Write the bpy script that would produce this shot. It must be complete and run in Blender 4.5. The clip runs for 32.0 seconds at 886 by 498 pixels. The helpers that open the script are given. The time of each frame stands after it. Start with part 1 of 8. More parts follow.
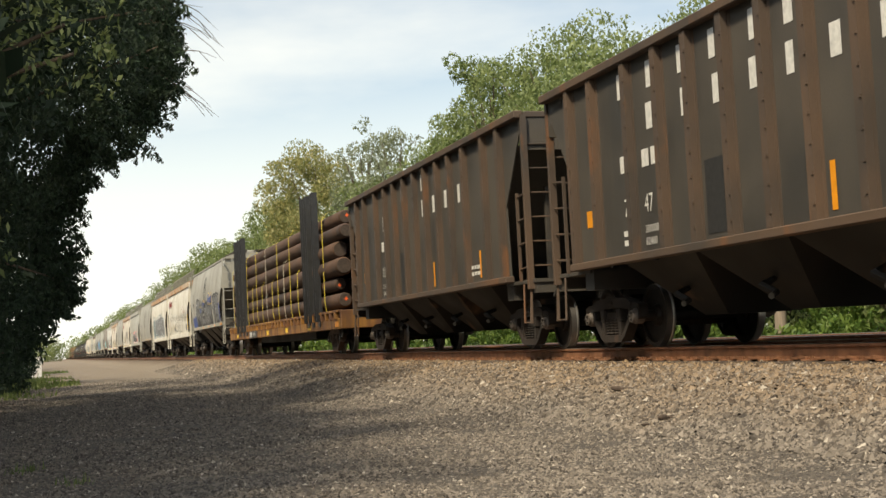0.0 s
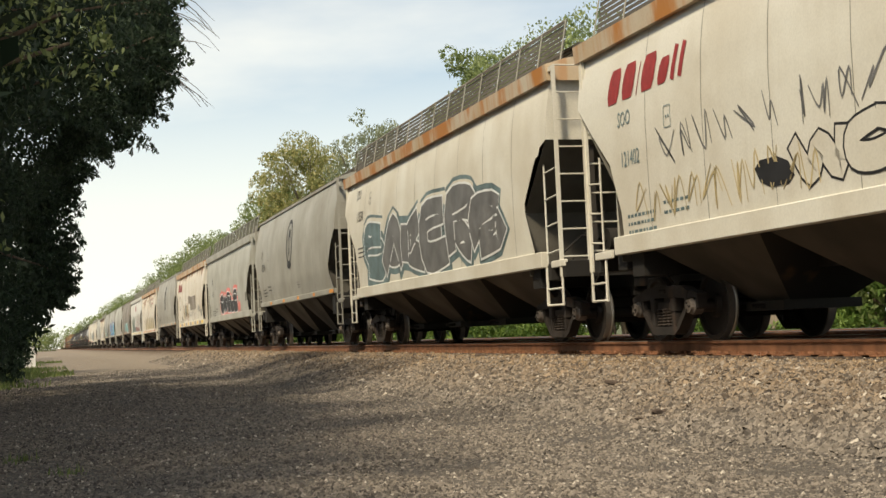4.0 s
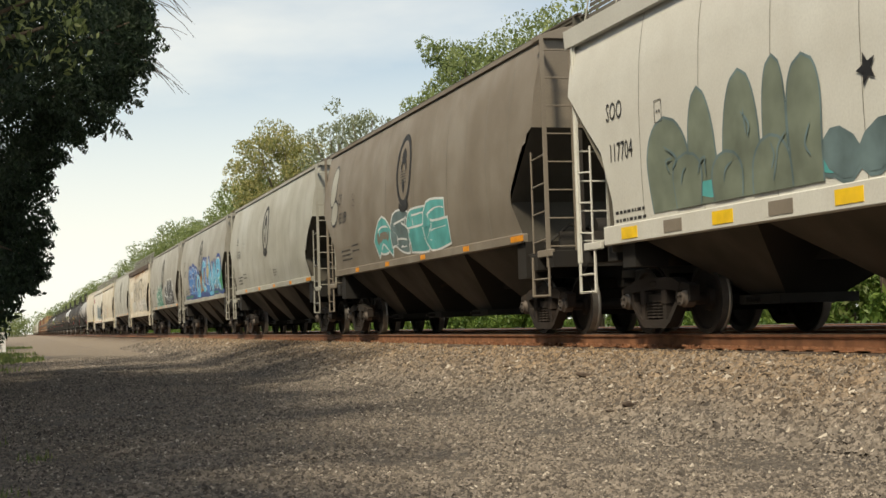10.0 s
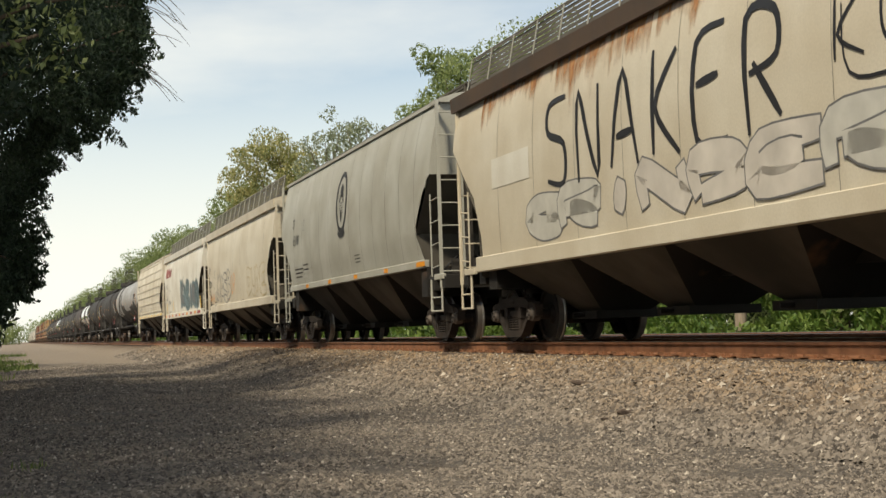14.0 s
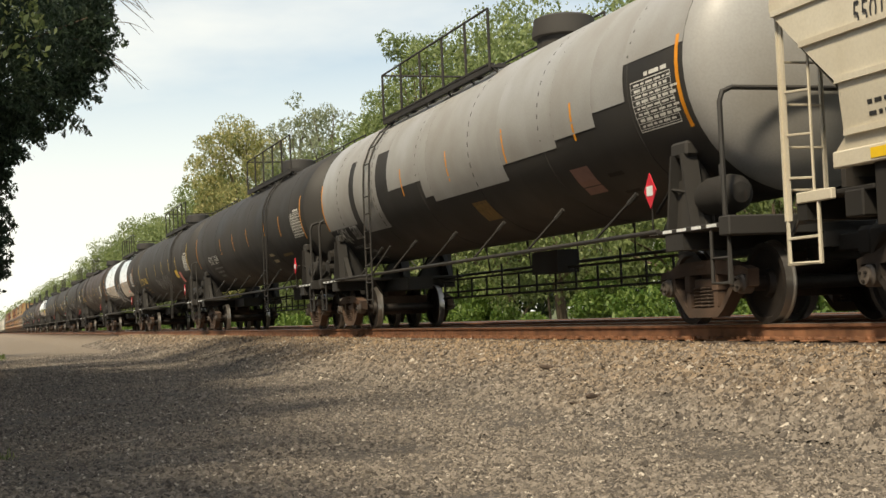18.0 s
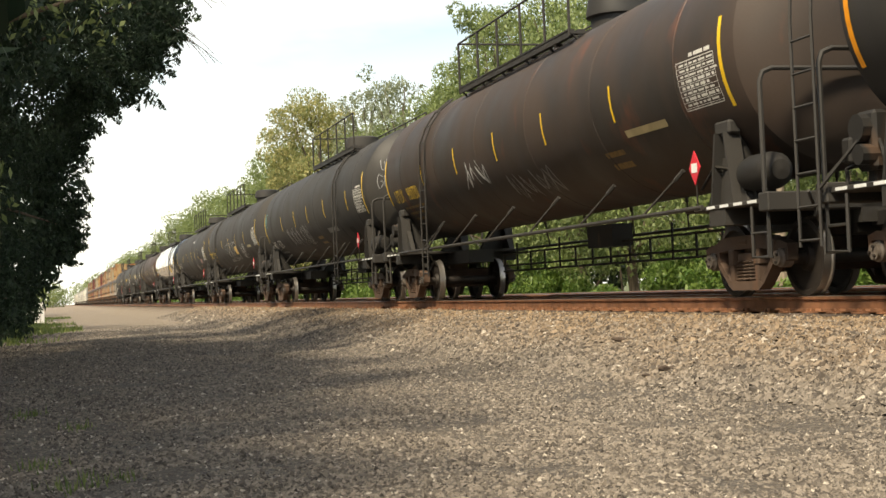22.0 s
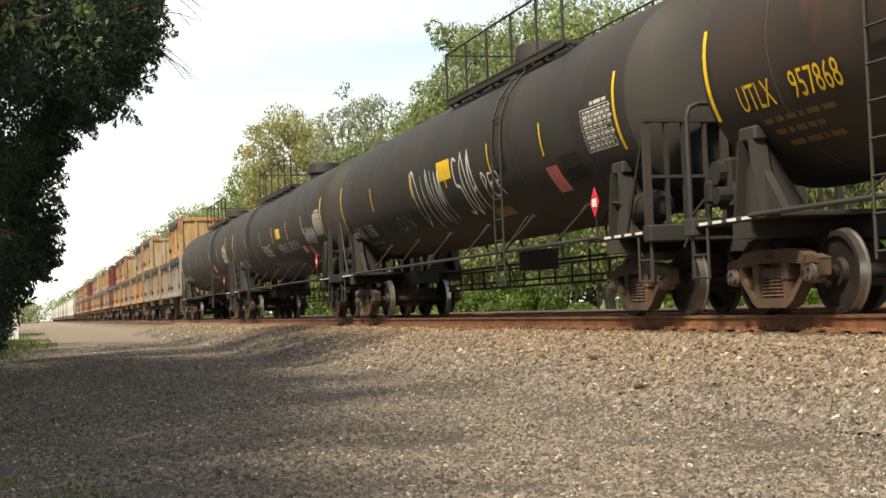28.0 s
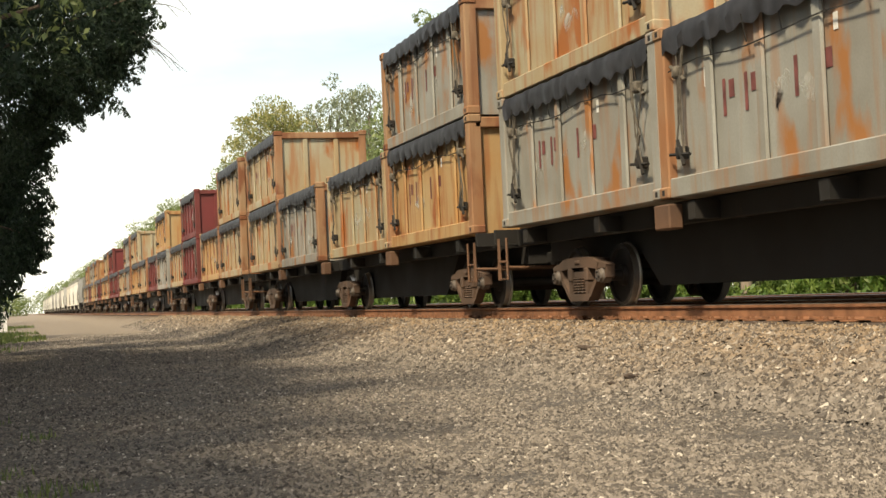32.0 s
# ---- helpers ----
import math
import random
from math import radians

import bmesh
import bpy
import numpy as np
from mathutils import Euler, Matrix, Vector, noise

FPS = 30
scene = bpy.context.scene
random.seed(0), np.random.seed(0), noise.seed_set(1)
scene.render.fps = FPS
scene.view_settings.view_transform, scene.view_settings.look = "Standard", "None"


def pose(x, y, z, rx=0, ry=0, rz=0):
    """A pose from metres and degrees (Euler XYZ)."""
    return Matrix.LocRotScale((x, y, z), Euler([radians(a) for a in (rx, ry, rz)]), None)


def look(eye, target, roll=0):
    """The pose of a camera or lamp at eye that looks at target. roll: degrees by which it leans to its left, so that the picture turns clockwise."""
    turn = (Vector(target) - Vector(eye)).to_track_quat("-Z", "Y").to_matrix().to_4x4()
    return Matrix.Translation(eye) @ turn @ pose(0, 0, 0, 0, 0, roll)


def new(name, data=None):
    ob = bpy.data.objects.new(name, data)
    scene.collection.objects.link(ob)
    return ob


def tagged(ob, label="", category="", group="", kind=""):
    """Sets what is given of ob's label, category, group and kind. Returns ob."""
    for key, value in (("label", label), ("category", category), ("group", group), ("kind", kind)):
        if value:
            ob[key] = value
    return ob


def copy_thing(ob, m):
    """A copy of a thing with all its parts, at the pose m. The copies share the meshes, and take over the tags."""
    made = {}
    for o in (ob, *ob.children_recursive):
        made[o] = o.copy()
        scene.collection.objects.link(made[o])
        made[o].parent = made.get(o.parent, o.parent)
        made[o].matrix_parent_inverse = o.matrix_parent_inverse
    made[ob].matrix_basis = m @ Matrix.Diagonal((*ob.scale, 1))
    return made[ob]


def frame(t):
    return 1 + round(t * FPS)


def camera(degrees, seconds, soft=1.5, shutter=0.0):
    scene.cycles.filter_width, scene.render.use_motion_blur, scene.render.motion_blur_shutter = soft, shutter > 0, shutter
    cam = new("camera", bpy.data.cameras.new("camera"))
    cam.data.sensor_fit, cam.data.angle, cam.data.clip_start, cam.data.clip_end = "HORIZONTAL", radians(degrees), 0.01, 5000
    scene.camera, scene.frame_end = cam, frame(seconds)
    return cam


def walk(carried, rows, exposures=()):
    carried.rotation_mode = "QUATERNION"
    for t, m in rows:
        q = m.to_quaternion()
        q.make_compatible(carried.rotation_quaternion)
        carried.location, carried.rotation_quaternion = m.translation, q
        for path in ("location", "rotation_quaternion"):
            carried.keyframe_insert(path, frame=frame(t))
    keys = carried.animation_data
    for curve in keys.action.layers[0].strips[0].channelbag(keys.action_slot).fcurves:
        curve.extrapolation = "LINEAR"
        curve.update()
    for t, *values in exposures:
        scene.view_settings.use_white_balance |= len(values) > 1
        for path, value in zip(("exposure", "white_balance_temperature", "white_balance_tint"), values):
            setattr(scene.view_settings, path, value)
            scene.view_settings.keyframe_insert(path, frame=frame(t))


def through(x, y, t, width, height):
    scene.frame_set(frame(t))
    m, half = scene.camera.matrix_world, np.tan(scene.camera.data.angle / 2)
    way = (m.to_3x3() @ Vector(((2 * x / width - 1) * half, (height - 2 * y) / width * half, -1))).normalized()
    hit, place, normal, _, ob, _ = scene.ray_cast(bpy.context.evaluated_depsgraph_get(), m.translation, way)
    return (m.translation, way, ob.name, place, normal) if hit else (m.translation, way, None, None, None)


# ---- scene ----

# ---------------------------------------------------------------- camera
EYE = (0.0, 0.0, 0.27)
FOV = 34.82
TURNS = (
    (0.0, -15.31, 3.66, 2.95),
    (0.5, -15.39, 3.56, 2.91),
    (1.0, -15.26, 3.29, 2.93),
    (1.5, -15.23, 2.92, 3.02),
    (2.0, -15.34, 2.81, 2.73),
    (2.5, -15.34, 2.98, 2.56),
    (3.0, -15.43, 3.21, 2.51),
    (3.5, -15.48, 3.41, 2.58),
    (5.5, -15.75, 3.05, 2.32),
    (6.0, -15.73, 3.16, 2.39),
    (6.5, -15.72, 2.92, 2.59),
    (7.0, -15.74, 2.43, 2.23),
    (7.5, -16.00, 2.59, 1.81),
    (8.0, -15.86, 2.66, 1.55),
    (8.5, -15.92, 2.75, 1.49),
    (9.0, -16.12, 2.89, 1.71),
    (9.5, -16.43, 2.74, 1.82),
    (10.0, -16.65, 2.93, 1.82),
    (10.5, -16.68, 3.25, 1.80),
    (11.0, -16.61, 3.44, 1.62),
    (11.5, -16.53, 3.53, 1.71),
    (12.0, -16.36, 3.55, 1.83),
    (12.5, -16.42, 3.33, 2.00),
    (13.0, -16.56, 3.12, 1.86),
    (13.5, -16.69, 3.21, 1.77),
    (15.5, -17.43, 3.26, 2.20),
    (16.0, -17.44, 3.53, 2.16),
    (16.5, -17.44, 3.51, 2.19),
    (17.0, -17.36, 3.33, 2.54),
    (17.5, -17.79, 2.92, 2.84),
    (18.0, -18.14, 2.62, 2.43),
    (18.5, -17.93, 2.24, 2.24),
    (19.0, -17.68, 1.43, 2.17),
    (19.5, -17.45, 0.58, 2.19),
    (20.0, -17.51, 0.28, 2.40),
    (20.5, -17.20, 0.52, 2.82),
    (21.0, -16.41, 1.26, 2.63),
    (21.5, -15.73, 1.68, 2.55),
    (22.0, -15.24, 1.61, 2.45),
    (22.5, -15.52, 1.76, 2.26),
    (23.0, -16.02, 2.08, 2.32),
    (23.5, -16.44, 1.93, 2.43),
    (24.0, -16.62, 1.90, 2.27),
    (24.5, -16.62, 2.20, 2.21),
    (25.0, -16.49, 2.57, 2.26),
    (25.5, -16.35, 2.62, 2.31),
    (27.5, -16.15, 2.29, 2.19),
    (28.0, -16.19, 2.28, 2.26),
    (28.5, -16.16, 2.32, 2.41),
    (29.0, -16.27, 1.97, 2.48),
    (29.5, -16.31, 1.87, 2.31),
    (30.0, -16.29, 2.10, 2.15),
    (30.5, -16.35, 2.23, 2.28),
    (31.0, -16.41, 2.21, 2.58),
    (31.5, -16.44, 1.94, 2.70),
    (32.0, -16.62, 1.89, 2.51),
)
cam = camera(FOV, 32.0, 1.5)
walk(cam, [(t, pose(*EYE, 90 + pitch, roll, yaw)) for t, yaw, pitch, roll in TURNS],
     [(t, e, k, 8) for t, e, k in ((0.0, 0.08, 7500), (6.0, -0.06, 7500), (12.0, -0.12, 7350), (15.0, -0.12, 7300), (16.2, -0.20, 7300), (17.0, -0.28, 7300), (18.0, 0.04, 7600), (20.0, 0.5, 7700), (24.0, 0.38, 7700), (30.0, 0.38, 7600), (32.0, 0.38, 7800))])

SPEED = 20.55          # metres a second, towards the camera
TRACK = 9.34           # x of the track's middle; rail tops lie at z = 0
LOT = -0.78            # height of the gravel lot

# ---------------------------------------------------------------- light
SUN_FROM = Vector((-0.66, -0.62, 1.12)).normalized()
world = bpy.data.worlds.new("sky")
scene.world = world
world.use_nodes = True


def build_sky():
    nt = world.node_tree
    bg = nt.nodes["Background"]
    sky = nt.nodes.new("ShaderNodeTexSky")
    sky.sky_type = "NISHITA"
    sky.sun_disc = False
    sky.sun_elevation = math.asin(SUN_FROM.z)
    sky.sun_rotation = math.atan2(SUN_FROM.x, SUN_FROM.y)
    sky.air_density, sky.dust_density, sky.ozone_density = 1.0, 0.7, 1.2
    co = nt.nodes.new("ShaderNodeTexCoord")
    mp = nt.nodes.new("ShaderNodeMapping")
    mp.inputs["Scale"].default_value = (1.0, 1.0, 3.2)
    ns = nt.nodes.new("ShaderNodeTexNoise")
    ns.inputs["Scale"].default_value = 2.6
    ns.inputs["Detail"].default_value = 6.0
    rp = nt.nodes.new("ShaderNodeValToRGB")
    rp.color_ramp.elements[0].position, rp.color_ramp.elements[1].position = 0.36, 0.66
    rp.color_ramp.elements[0].color, rp.color_ramp.elements[1].color = (0.0, 0.0, 0.0, 1), (0.74, 0.74, 0.74, 1)
    mx = nt.nodes.new("ShaderNodeMix")
    mx.data_type = "RGBA"
    mx.inputs["B"].default_value = (7.3, 7.6, 7.7, 1)
    nt.links.new(co.outputs["Generated"], mp.inputs["Vector"])
    nt.links.new(mp.outputs["Vector"], ns.inputs["Vector"])
    nt.links.new(ns.outputs["Fac"], rp.inputs["Fac"])
    sep = nt.nodes.new("ShaderNodeSeparateXYZ")
    haze = nt.nodes.new("ShaderNodeMapRange")
    haze.inputs["From Min"].default_value, haze.inputs["From Max"].default_value = 0.04, 0.22
    haze.inputs["To Min"].default_value, haze.inputs["To Max"].default_value = 0.95, 0.0
    top = nt.nodes.new("ShaderNodeMath")
    top.operation = "MAXIMUM"
    nt.links.new(co.outputs["Generated"], sep.inputs["Vector"])
    nt.links.new(sep.outputs["Z"], haze.inputs["Value"])
    nt.links.new(haze.outputs["Result"], top.inputs[0])
    nt.links.new(rp.outputs["Color"], top.inputs[1])
    nt.links.new(top.outputs[0], mx.inputs["Factor"])
    nt.links.new(sky.outputs["Color"], mx.inputs["A"])
    nt.links.new(mx.outputs["Result"], bg.inputs["Color"])
    bg.inputs["Strength"].default_value = 0.15


build_sky()
sun_data = bpy.data.lights.new("sun", "SUN")
sun_data.energy, sun_data.angle, sun_data.color = 4.7, radians(7.0), (1.0, 0.92, 0.78)
sun = new("sun", sun_data)
sun.matrix_world = look(SUN_FROM * 60, (0, 0, 0))


# ---------------------------------------------------------------- materials
def material(name):
    m = bpy.data.materials.new(name)
    m.use_nodes = True
    return m, m.node_tree, m.node_tree.nodes["Principled BSDF"]


def noise_node(nt, scale, detail=4.0, stretch=(1, 1, 1), kind="Object"):
    co = nt.nodes.new("ShaderNodeTexCoord")
    mp = nt.nodes.new("ShaderNodeMapping")
    mp.inputs["Scale"].default_value = stretch
    ns = nt.nodes.new("ShaderNodeTexNoise")
    ns.inputs["Scale"].default_value, ns.inputs["Detail"].default_value = scale, detail
    info = nt.nodes.new("ShaderNodeObjectInfo")
    add = nt.nodes.new("ShaderNodeVectorMath")
    add.operation = "ADD"
    mul = nt.nodes.new("ShaderNodeMath")
    mul.operation = "MULTIPLY"
    mul.inputs[1].default_value = 37.0
    nt.links.new(info.outputs["Random"], mul.inputs[0])
    nt.links.new(co.outputs[kind], add.inputs[0])
    nt.links.new(mul.outputs[0], add.inputs[1])
    nt.links.new(add.outputs[0], mp.inputs["Vector"])
    nt.links.new(mp.outputs["Vector"], ns.inputs["Vector"])
    return ns.outputs["Fac"]


def ramp(nt, fac, a, b, low=0.0, high=1.0):
    r = nt.nodes.new("ShaderNodeMapRange")
    r.inputs["From Min"].default_value, r.inputs["From Max"].default_value = a, b
    r.inputs["To Min"].default_value, r.inputs["To Max"].default_value = low, high
    nt.links.new(fac, r.inputs["Value"])
    return r.outputs["Result"]


def mix(nt, fac, a, b):
    m = nt.nodes.new("ShaderNodeMix")
    m.data_type = "RGBA"
    for key, value in (("Factor", fac), ("A", a), ("B", b)):
        if isinstance(value, bpy.types.NodeSocket):
            nt.links.new(value, m.inputs[key])
        elif key == "Factor":
            m.inputs[key].default_value = value
        else:
            m.inputs[key].default_value = (*value, 1)
    return m.outputs["Result"]


def bump(nt, bsdf, fac, strength, distance):
    b = nt.nodes.new("ShaderNodeBump")
    b.inputs["Strength"].default_value, b.inputs["Distance"].default_value = strength, distance
    nt.links.new(fac, b.inputs["Height"])
    nt.links.new(b.outputs["Normal"], bsdf.inputs["Normal"])


def paint(name, base, worn, rust_at=0.66, rust=(0.19, 0.075, 0.03), rough=0.55, streak=0.5, metal=0.0, rust_runs=0.0):
    """Weathered paint on steel: broad grime, streaks that run down, and rust."""
    m, nt, bsdf = material(name)
    broad = noise_node(nt, 0.7, 3.0)
    runs = noise_node(nt, 2.2, 5.0, (1, 1, 0.12))
    fine = noise_node(nt, 34.0, 3.0)
    spots = noise_node(nt, 1.3, 8.0, (1, 1, 0.45))
    c = mix(nt, ramp(nt, broad, 0.36, 0.66), base, worn)
    c = mix(nt, ramp(nt, runs, 0.48, 0.74, 0.0, streak), c, worn)
    c = mix(nt, ramp(nt, fine, 0.35, 0.75, 0.0, 0.18), c, tuple(0.5 * v for v in worn))
    c = mix(nt, ramp(nt, spots, rust_at, rust_at + 0.09), c, rust)
    if rust_runs:
        drip = noise_node(nt, 5.0, 6.0, (1, 1, 0.10))
        c = mix(nt, ramp(nt, drip, 0.50, 0.66, 0.0, rust_runs), c, rust)
    nt.links.new(c, bsdf.inputs["Base Color"])
    nt.links.new(ramp(nt, broad, 0.3, 0.7, rough - 0.1, rough + 0.15), bsdf.inputs["Roughness"])
    bsdf.inputs["Metallic"].default_value = metal
    bump(nt, bsdf, fine, 0.12, 0.004)
    return m


def plain(name, base, rough=0.6, vary=0.2, scale=9.0, metal=0.0, stretch=(1, 1, 1)):
    m, nt, bsdf = material(name)
    n = noise_node(nt, scale, 5.0, stretch)
    c = mix(nt, ramp(nt, n, 0.3, 0.7), tuple(v * (1 - vary) for v in base), tuple(min(1, v * (1 + vary)) for v in base))
    nt.links.new(c, bsdf.inputs["Base Color"])
    bsdf.inputs["Roughness"].default_value = rough
    bsdf.inputs["Metallic"].default_value = metal
    bump(nt, bsdf, n, 0.15, 0.004)
    return m


def leaf_material(name, a, b, through=0.35, rough=0.55):
    m, nt, bsdf = material(name)
    geo = nt.nodes.new("ShaderNodeNewGeometry")
    c = mix(nt, geo.outputs["Random Per Island"], a, b)
    nt.links.new(c, bsdf.inputs["Base Color"])
    bsdf.inputs["Roughness"].default_value = rough
    tr = nt.nodes.new("ShaderNodeBsdfTranslucent")
    nt.links.new(c, tr.inputs["Color"])
    ms = nt.nodes.new("ShaderNodeMixShader")
    ms.inputs["Fac"].default_value = through
    out = nt.nodes["Material Output"]
    nt.links.new(bsdf.outputs["BSDF"], ms.inputs[1])
    nt.links.new(tr.outputs["BSDF"], ms.inputs[2])
    nt.links.new(ms.outputs["Shader"], out.inputs["Surface"])
    return m


def wash(name, light, dark, most=0.88):
    """Rust or thin paint in vertical runs, thinning out downwards; what is below shows through between them."""
    m, nt, bsdf = material(name)
    runs = noise_node(nt, 3.2, 6.0, (1, 1, 0.10))
    blots = noise_node(nt, 1.1, 5.0)
    fine = noise_node(nt, 14.0, 5.0, (1, 1, 0.5))
    c = mix(nt, ramp(nt, fine, 0.35, 0.65), light, dark)
    nt.links.new(c, bsdf.inputs["Base Color"])
    bsdf.inputs["Roughness"].default_value = 0.85
    co = nt.nodes.new("ShaderNodeTexCoord")
    sep = nt.nodes.new("ShaderNodeSeparateXYZ")
    nt.links.new(co.outputs["Generated"], sep.inputs["Vector"])

    def both(op, a, b):
        n = nt.nodes.new("ShaderNodeMath")
        n.operation = op
        for k, v in enumerate((a, b)):
            if isinstance(v, bpy.types.NodeSocket):
                nt.links.new(v, n.inputs[k])
            else:
                n.inputs[k].default_value = v
        return n.outputs[0]
    amount = both("ADD", both("MULTIPLY", runs, 0.62), both("MULTIPLY", blots, 0.45))
    amount = both("ADD", amount, both("MULTIPLY", sep.outputs["Z"], 0.34))
    amount = both("ADD", amount, both("MULTIPLY", fine, 0.10))
    nt.links.new(ramp(nt, amount, 0.77, 0.99, 0.0, most), bsdf.inputs["Alpha"])
    return m


def ground_material():
    """Gravel: grey in the lot, browner and rust-stained towards the rails, green where weeds grow far off."""
    m, nt, bsdf = material("gravel")
    co = nt.nodes.new("ShaderNodeTexCoord")
    sep = nt.nodes.new("ShaderNodeSeparateXYZ")
    nt.links.new(co.outputs["Object"], sep.inputs["Vector"])
    vor = nt.nodes.new("ShaderNodeTexVoronoi")
    vor.inputs["Scale"].default_value = 32.0
    nt.links.new(co.outputs["Object"], vor.inputs["Vector"])
    hue = nt.nodes.new("ShaderNodeSeparateColor")
    nt.links.new(vor.outputs["Color"], hue.inputs["Color"])
    patch = noise_node(nt, 0.5, 5.0)
    grains = noise_node(nt, 60.0, 3.0)
    lot = mix(nt, hue.outputs["Red"], (0.052, 0.043, 0.036), (0.142, 0.120, 0.098))
    lot = mix(nt, ramp(nt, patch, 0.4, 0.7, 0.0, 0.45), lot, (0.14, 0.110, 0.080))
    # paler far off: dusty gravel, with its sunlit brightness put in the colour
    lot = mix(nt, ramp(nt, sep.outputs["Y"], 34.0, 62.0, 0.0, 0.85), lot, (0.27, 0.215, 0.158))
    bed = mix(nt, hue.outputs["Red"], (0.065, 0.041, 0.024), (0.18, 0.120, 0.070))
    edge = nt.nodes.new("ShaderNodeMath")
    edge.operation = "MULTIPLY_ADD"
    nt.links.new(patch, edge.inputs[0])
    edge.inputs[1].default_value = 2.0
    nt.links.new(sep.outputs["X"], edge.inputs[2])
    c = mix(nt, ramp(nt, edge.outputs[0], 7.2, 8.6), lot, bed)
    c = mix(nt, ramp(nt, edge.outputs[0], 15.5, 17.5), c, (0.10, 0.12, 0.045))
    c = mix(nt, ramp(nt, grains, 0.35, 0.7, 0.0, 0.35), c, (0.09, 0.085, 0.08))
    nt.links.new(c, bsdf.inputs["Base Color"])
    bsdf.inputs["Roughness"].default_value = 0.9
    h = nt.nodes.new("ShaderNodeMath")
    h.operation = "SUBTRACT"
    nt.links.new(grains, h.inputs[0])
    nt.links.new(vor.outputs["Distance"], h.inputs[1])
    bump(nt, bsdf, h.outputs[0], 0.8, 0.03)
    return m


def stone_material():
    m, nt, bsdf = material("ballast_stone")
    geo = nt.nodes.new("ShaderNodeNewGeometry")
    co = nt.nodes.new("ShaderNodeTexCoord")
    sep = nt.nodes.new("ShaderNodeSeparateXYZ")
    nt.links.new(co.outputs["Object"], sep.inputs["Vector"])
    grey = mix(nt, geo.outputs["Random Per Island"], (0.045, 0.037, 0.031), (0.265, 0.226, 0.186))
    tan = mix(nt, geo.outputs["Random Per Island"], (0.066, 0.041, 0.024), (0.36, 0.250, 0.148))
    patch = noise_node(nt, 0.6, 5.0)
    edge = nt.nodes.new("ShaderNodeMath")
    edge.operation = "MULTIPLY_ADD"
    nt.links.new(patch, edge.inputs[0])
    edge.inputs[1].default_value = 2.0
    nt.links.new(sep.outputs["X"], edge.inputs[2])
    other = nt.nodes.new("ShaderNodeMath")
    other.operation = "MULTIPLY"
    other.inputs[1].default_value = 7.31
    part_of = nt.nodes.new("ShaderNodeMath")
    part_of.operation = "FRACT"
    nt.links.new(geo.outputs["Random Per Island"], other.inputs[0])
    nt.links.new(other.outputs[0], part_of.inputs[0])
    share = nt.nodes.new("ShaderNodeMath")
    share.operation = "MULTIPLY"
    nt.links.new(ramp(nt, edge.outputs[0], 6.6, 8.7), share.inputs[0])
    nt.links.new(ramp(nt, part_of.outputs[0], 0.15, 0.6, 0.15, 1.0), share.inputs[1])
    c = mix(nt, share.outputs[0], grey, tan)
    pale = nt.nodes.new("ShaderNodeMath")
    pale.operation = "MULTIPLY"
    pale.inputs[1].default_value = 23.7
    grain = nt.nodes.new("ShaderNodeMath")
    grain.operation = "FRACT"
    nt.links.new(geo.outputs["Random Per Island"], pale.inputs[0])
    nt.links.new(pale.outputs[0], grain.inputs[0])
    c = mix(nt, ramp(nt, grain.outputs[0], 0.972, 0.982), c, (0.45, 0.40, 0.335))
    nt.links.new(c, bsdf.inputs["Base Color"])
    bsdf.inputs["Roughness"].default_value = 0.85
    bump(nt, bsdf, noise_node(nt, 90.0, 3.0), 0.3, 0.004)
    return m


GRAVEL, STONE = ground_material(), stone_material()
RAIL = plain("rusty_rail", (0.225, 0.102, 0.052), 0.75, 0.35, 5.0)
RAIL_HEAD = plain("worn_rail_head", (0.32, 0.28, 0.25), 0.35, 0.2, 6.0, 0.8)
TIE = plain("creosoted_tie", (0.07, 0.05, 0.038), 0.9, 0.4, 6.0, 0.0, (4, 1, 1))
GREY = paint("grey_paint", (0.38, 0.37, 0.325), (0.31, 0.297, 0.255), 0.80)
LIGHT_GREY = paint("light_grey_paint", (0.45, 0.45, 0.40), (0.36, 0.35, 0.30), 0.82)
BROWN_GREY = paint("brown_grey_paint", (0.27, 0.235, 0.19), (0.20, 0.17, 0.135), 0.80)
PALE_GREY = paint("pale_grey_paint", (0.66, 0.66, 0.61), (0.57, 0.56, 0.51), 0.82)
DARK_GREY = paint("dark_grey_paint", (0.22, 0.215, 0.185), (0.16, 0.15, 0.125), 0.80)
WHITE = paint("white_paint", (0.72, 0.70, 0.62), (0.60, 0.56, 0.47), 0.80, (0.42, 0.22, 0.08))
CREAM = paint("cream_paint", (0.64, 0.59, 0.48), (0.54, 0.48, 0.37), 0.78, (0.40, 0.20, 0.07))
RUSTY_WHITE = paint("rust_stained_white_paint", (0.70, 0.67, 0.59), (0.60, 0.55, 0.45), 0.66, (0.50, 0.22, 0.07), rust_runs=0.16)
RUST_ROOF = paint("rusty_roof_paint", (0.60, 0.53, 0.42), (0.50, 0.36, 0.22), 0.50, (0.46, 0.19, 0.05), rust_runs=0.5)
COAL = paint("coal_black_paint", (0.048, 0.045, 0.041), (0.084, 0.072, 0.058), 0.70, (0.11, 0.06, 0.035), 0.62)
COAL_RIB = paint("rusty_black_rib_paint", (0.064, 0.050, 0.040), (0.115, 0.072, 0.046), 0.60, (0.16, 0.075, 0.035), 0.7)
TANK = paint("tank_black_paint", (0.024, 0.0225, 0.021), (0.040, 0.036, 0.032), 0.76, (0.06, 0.036, 0.025), 0.70, 0.45)
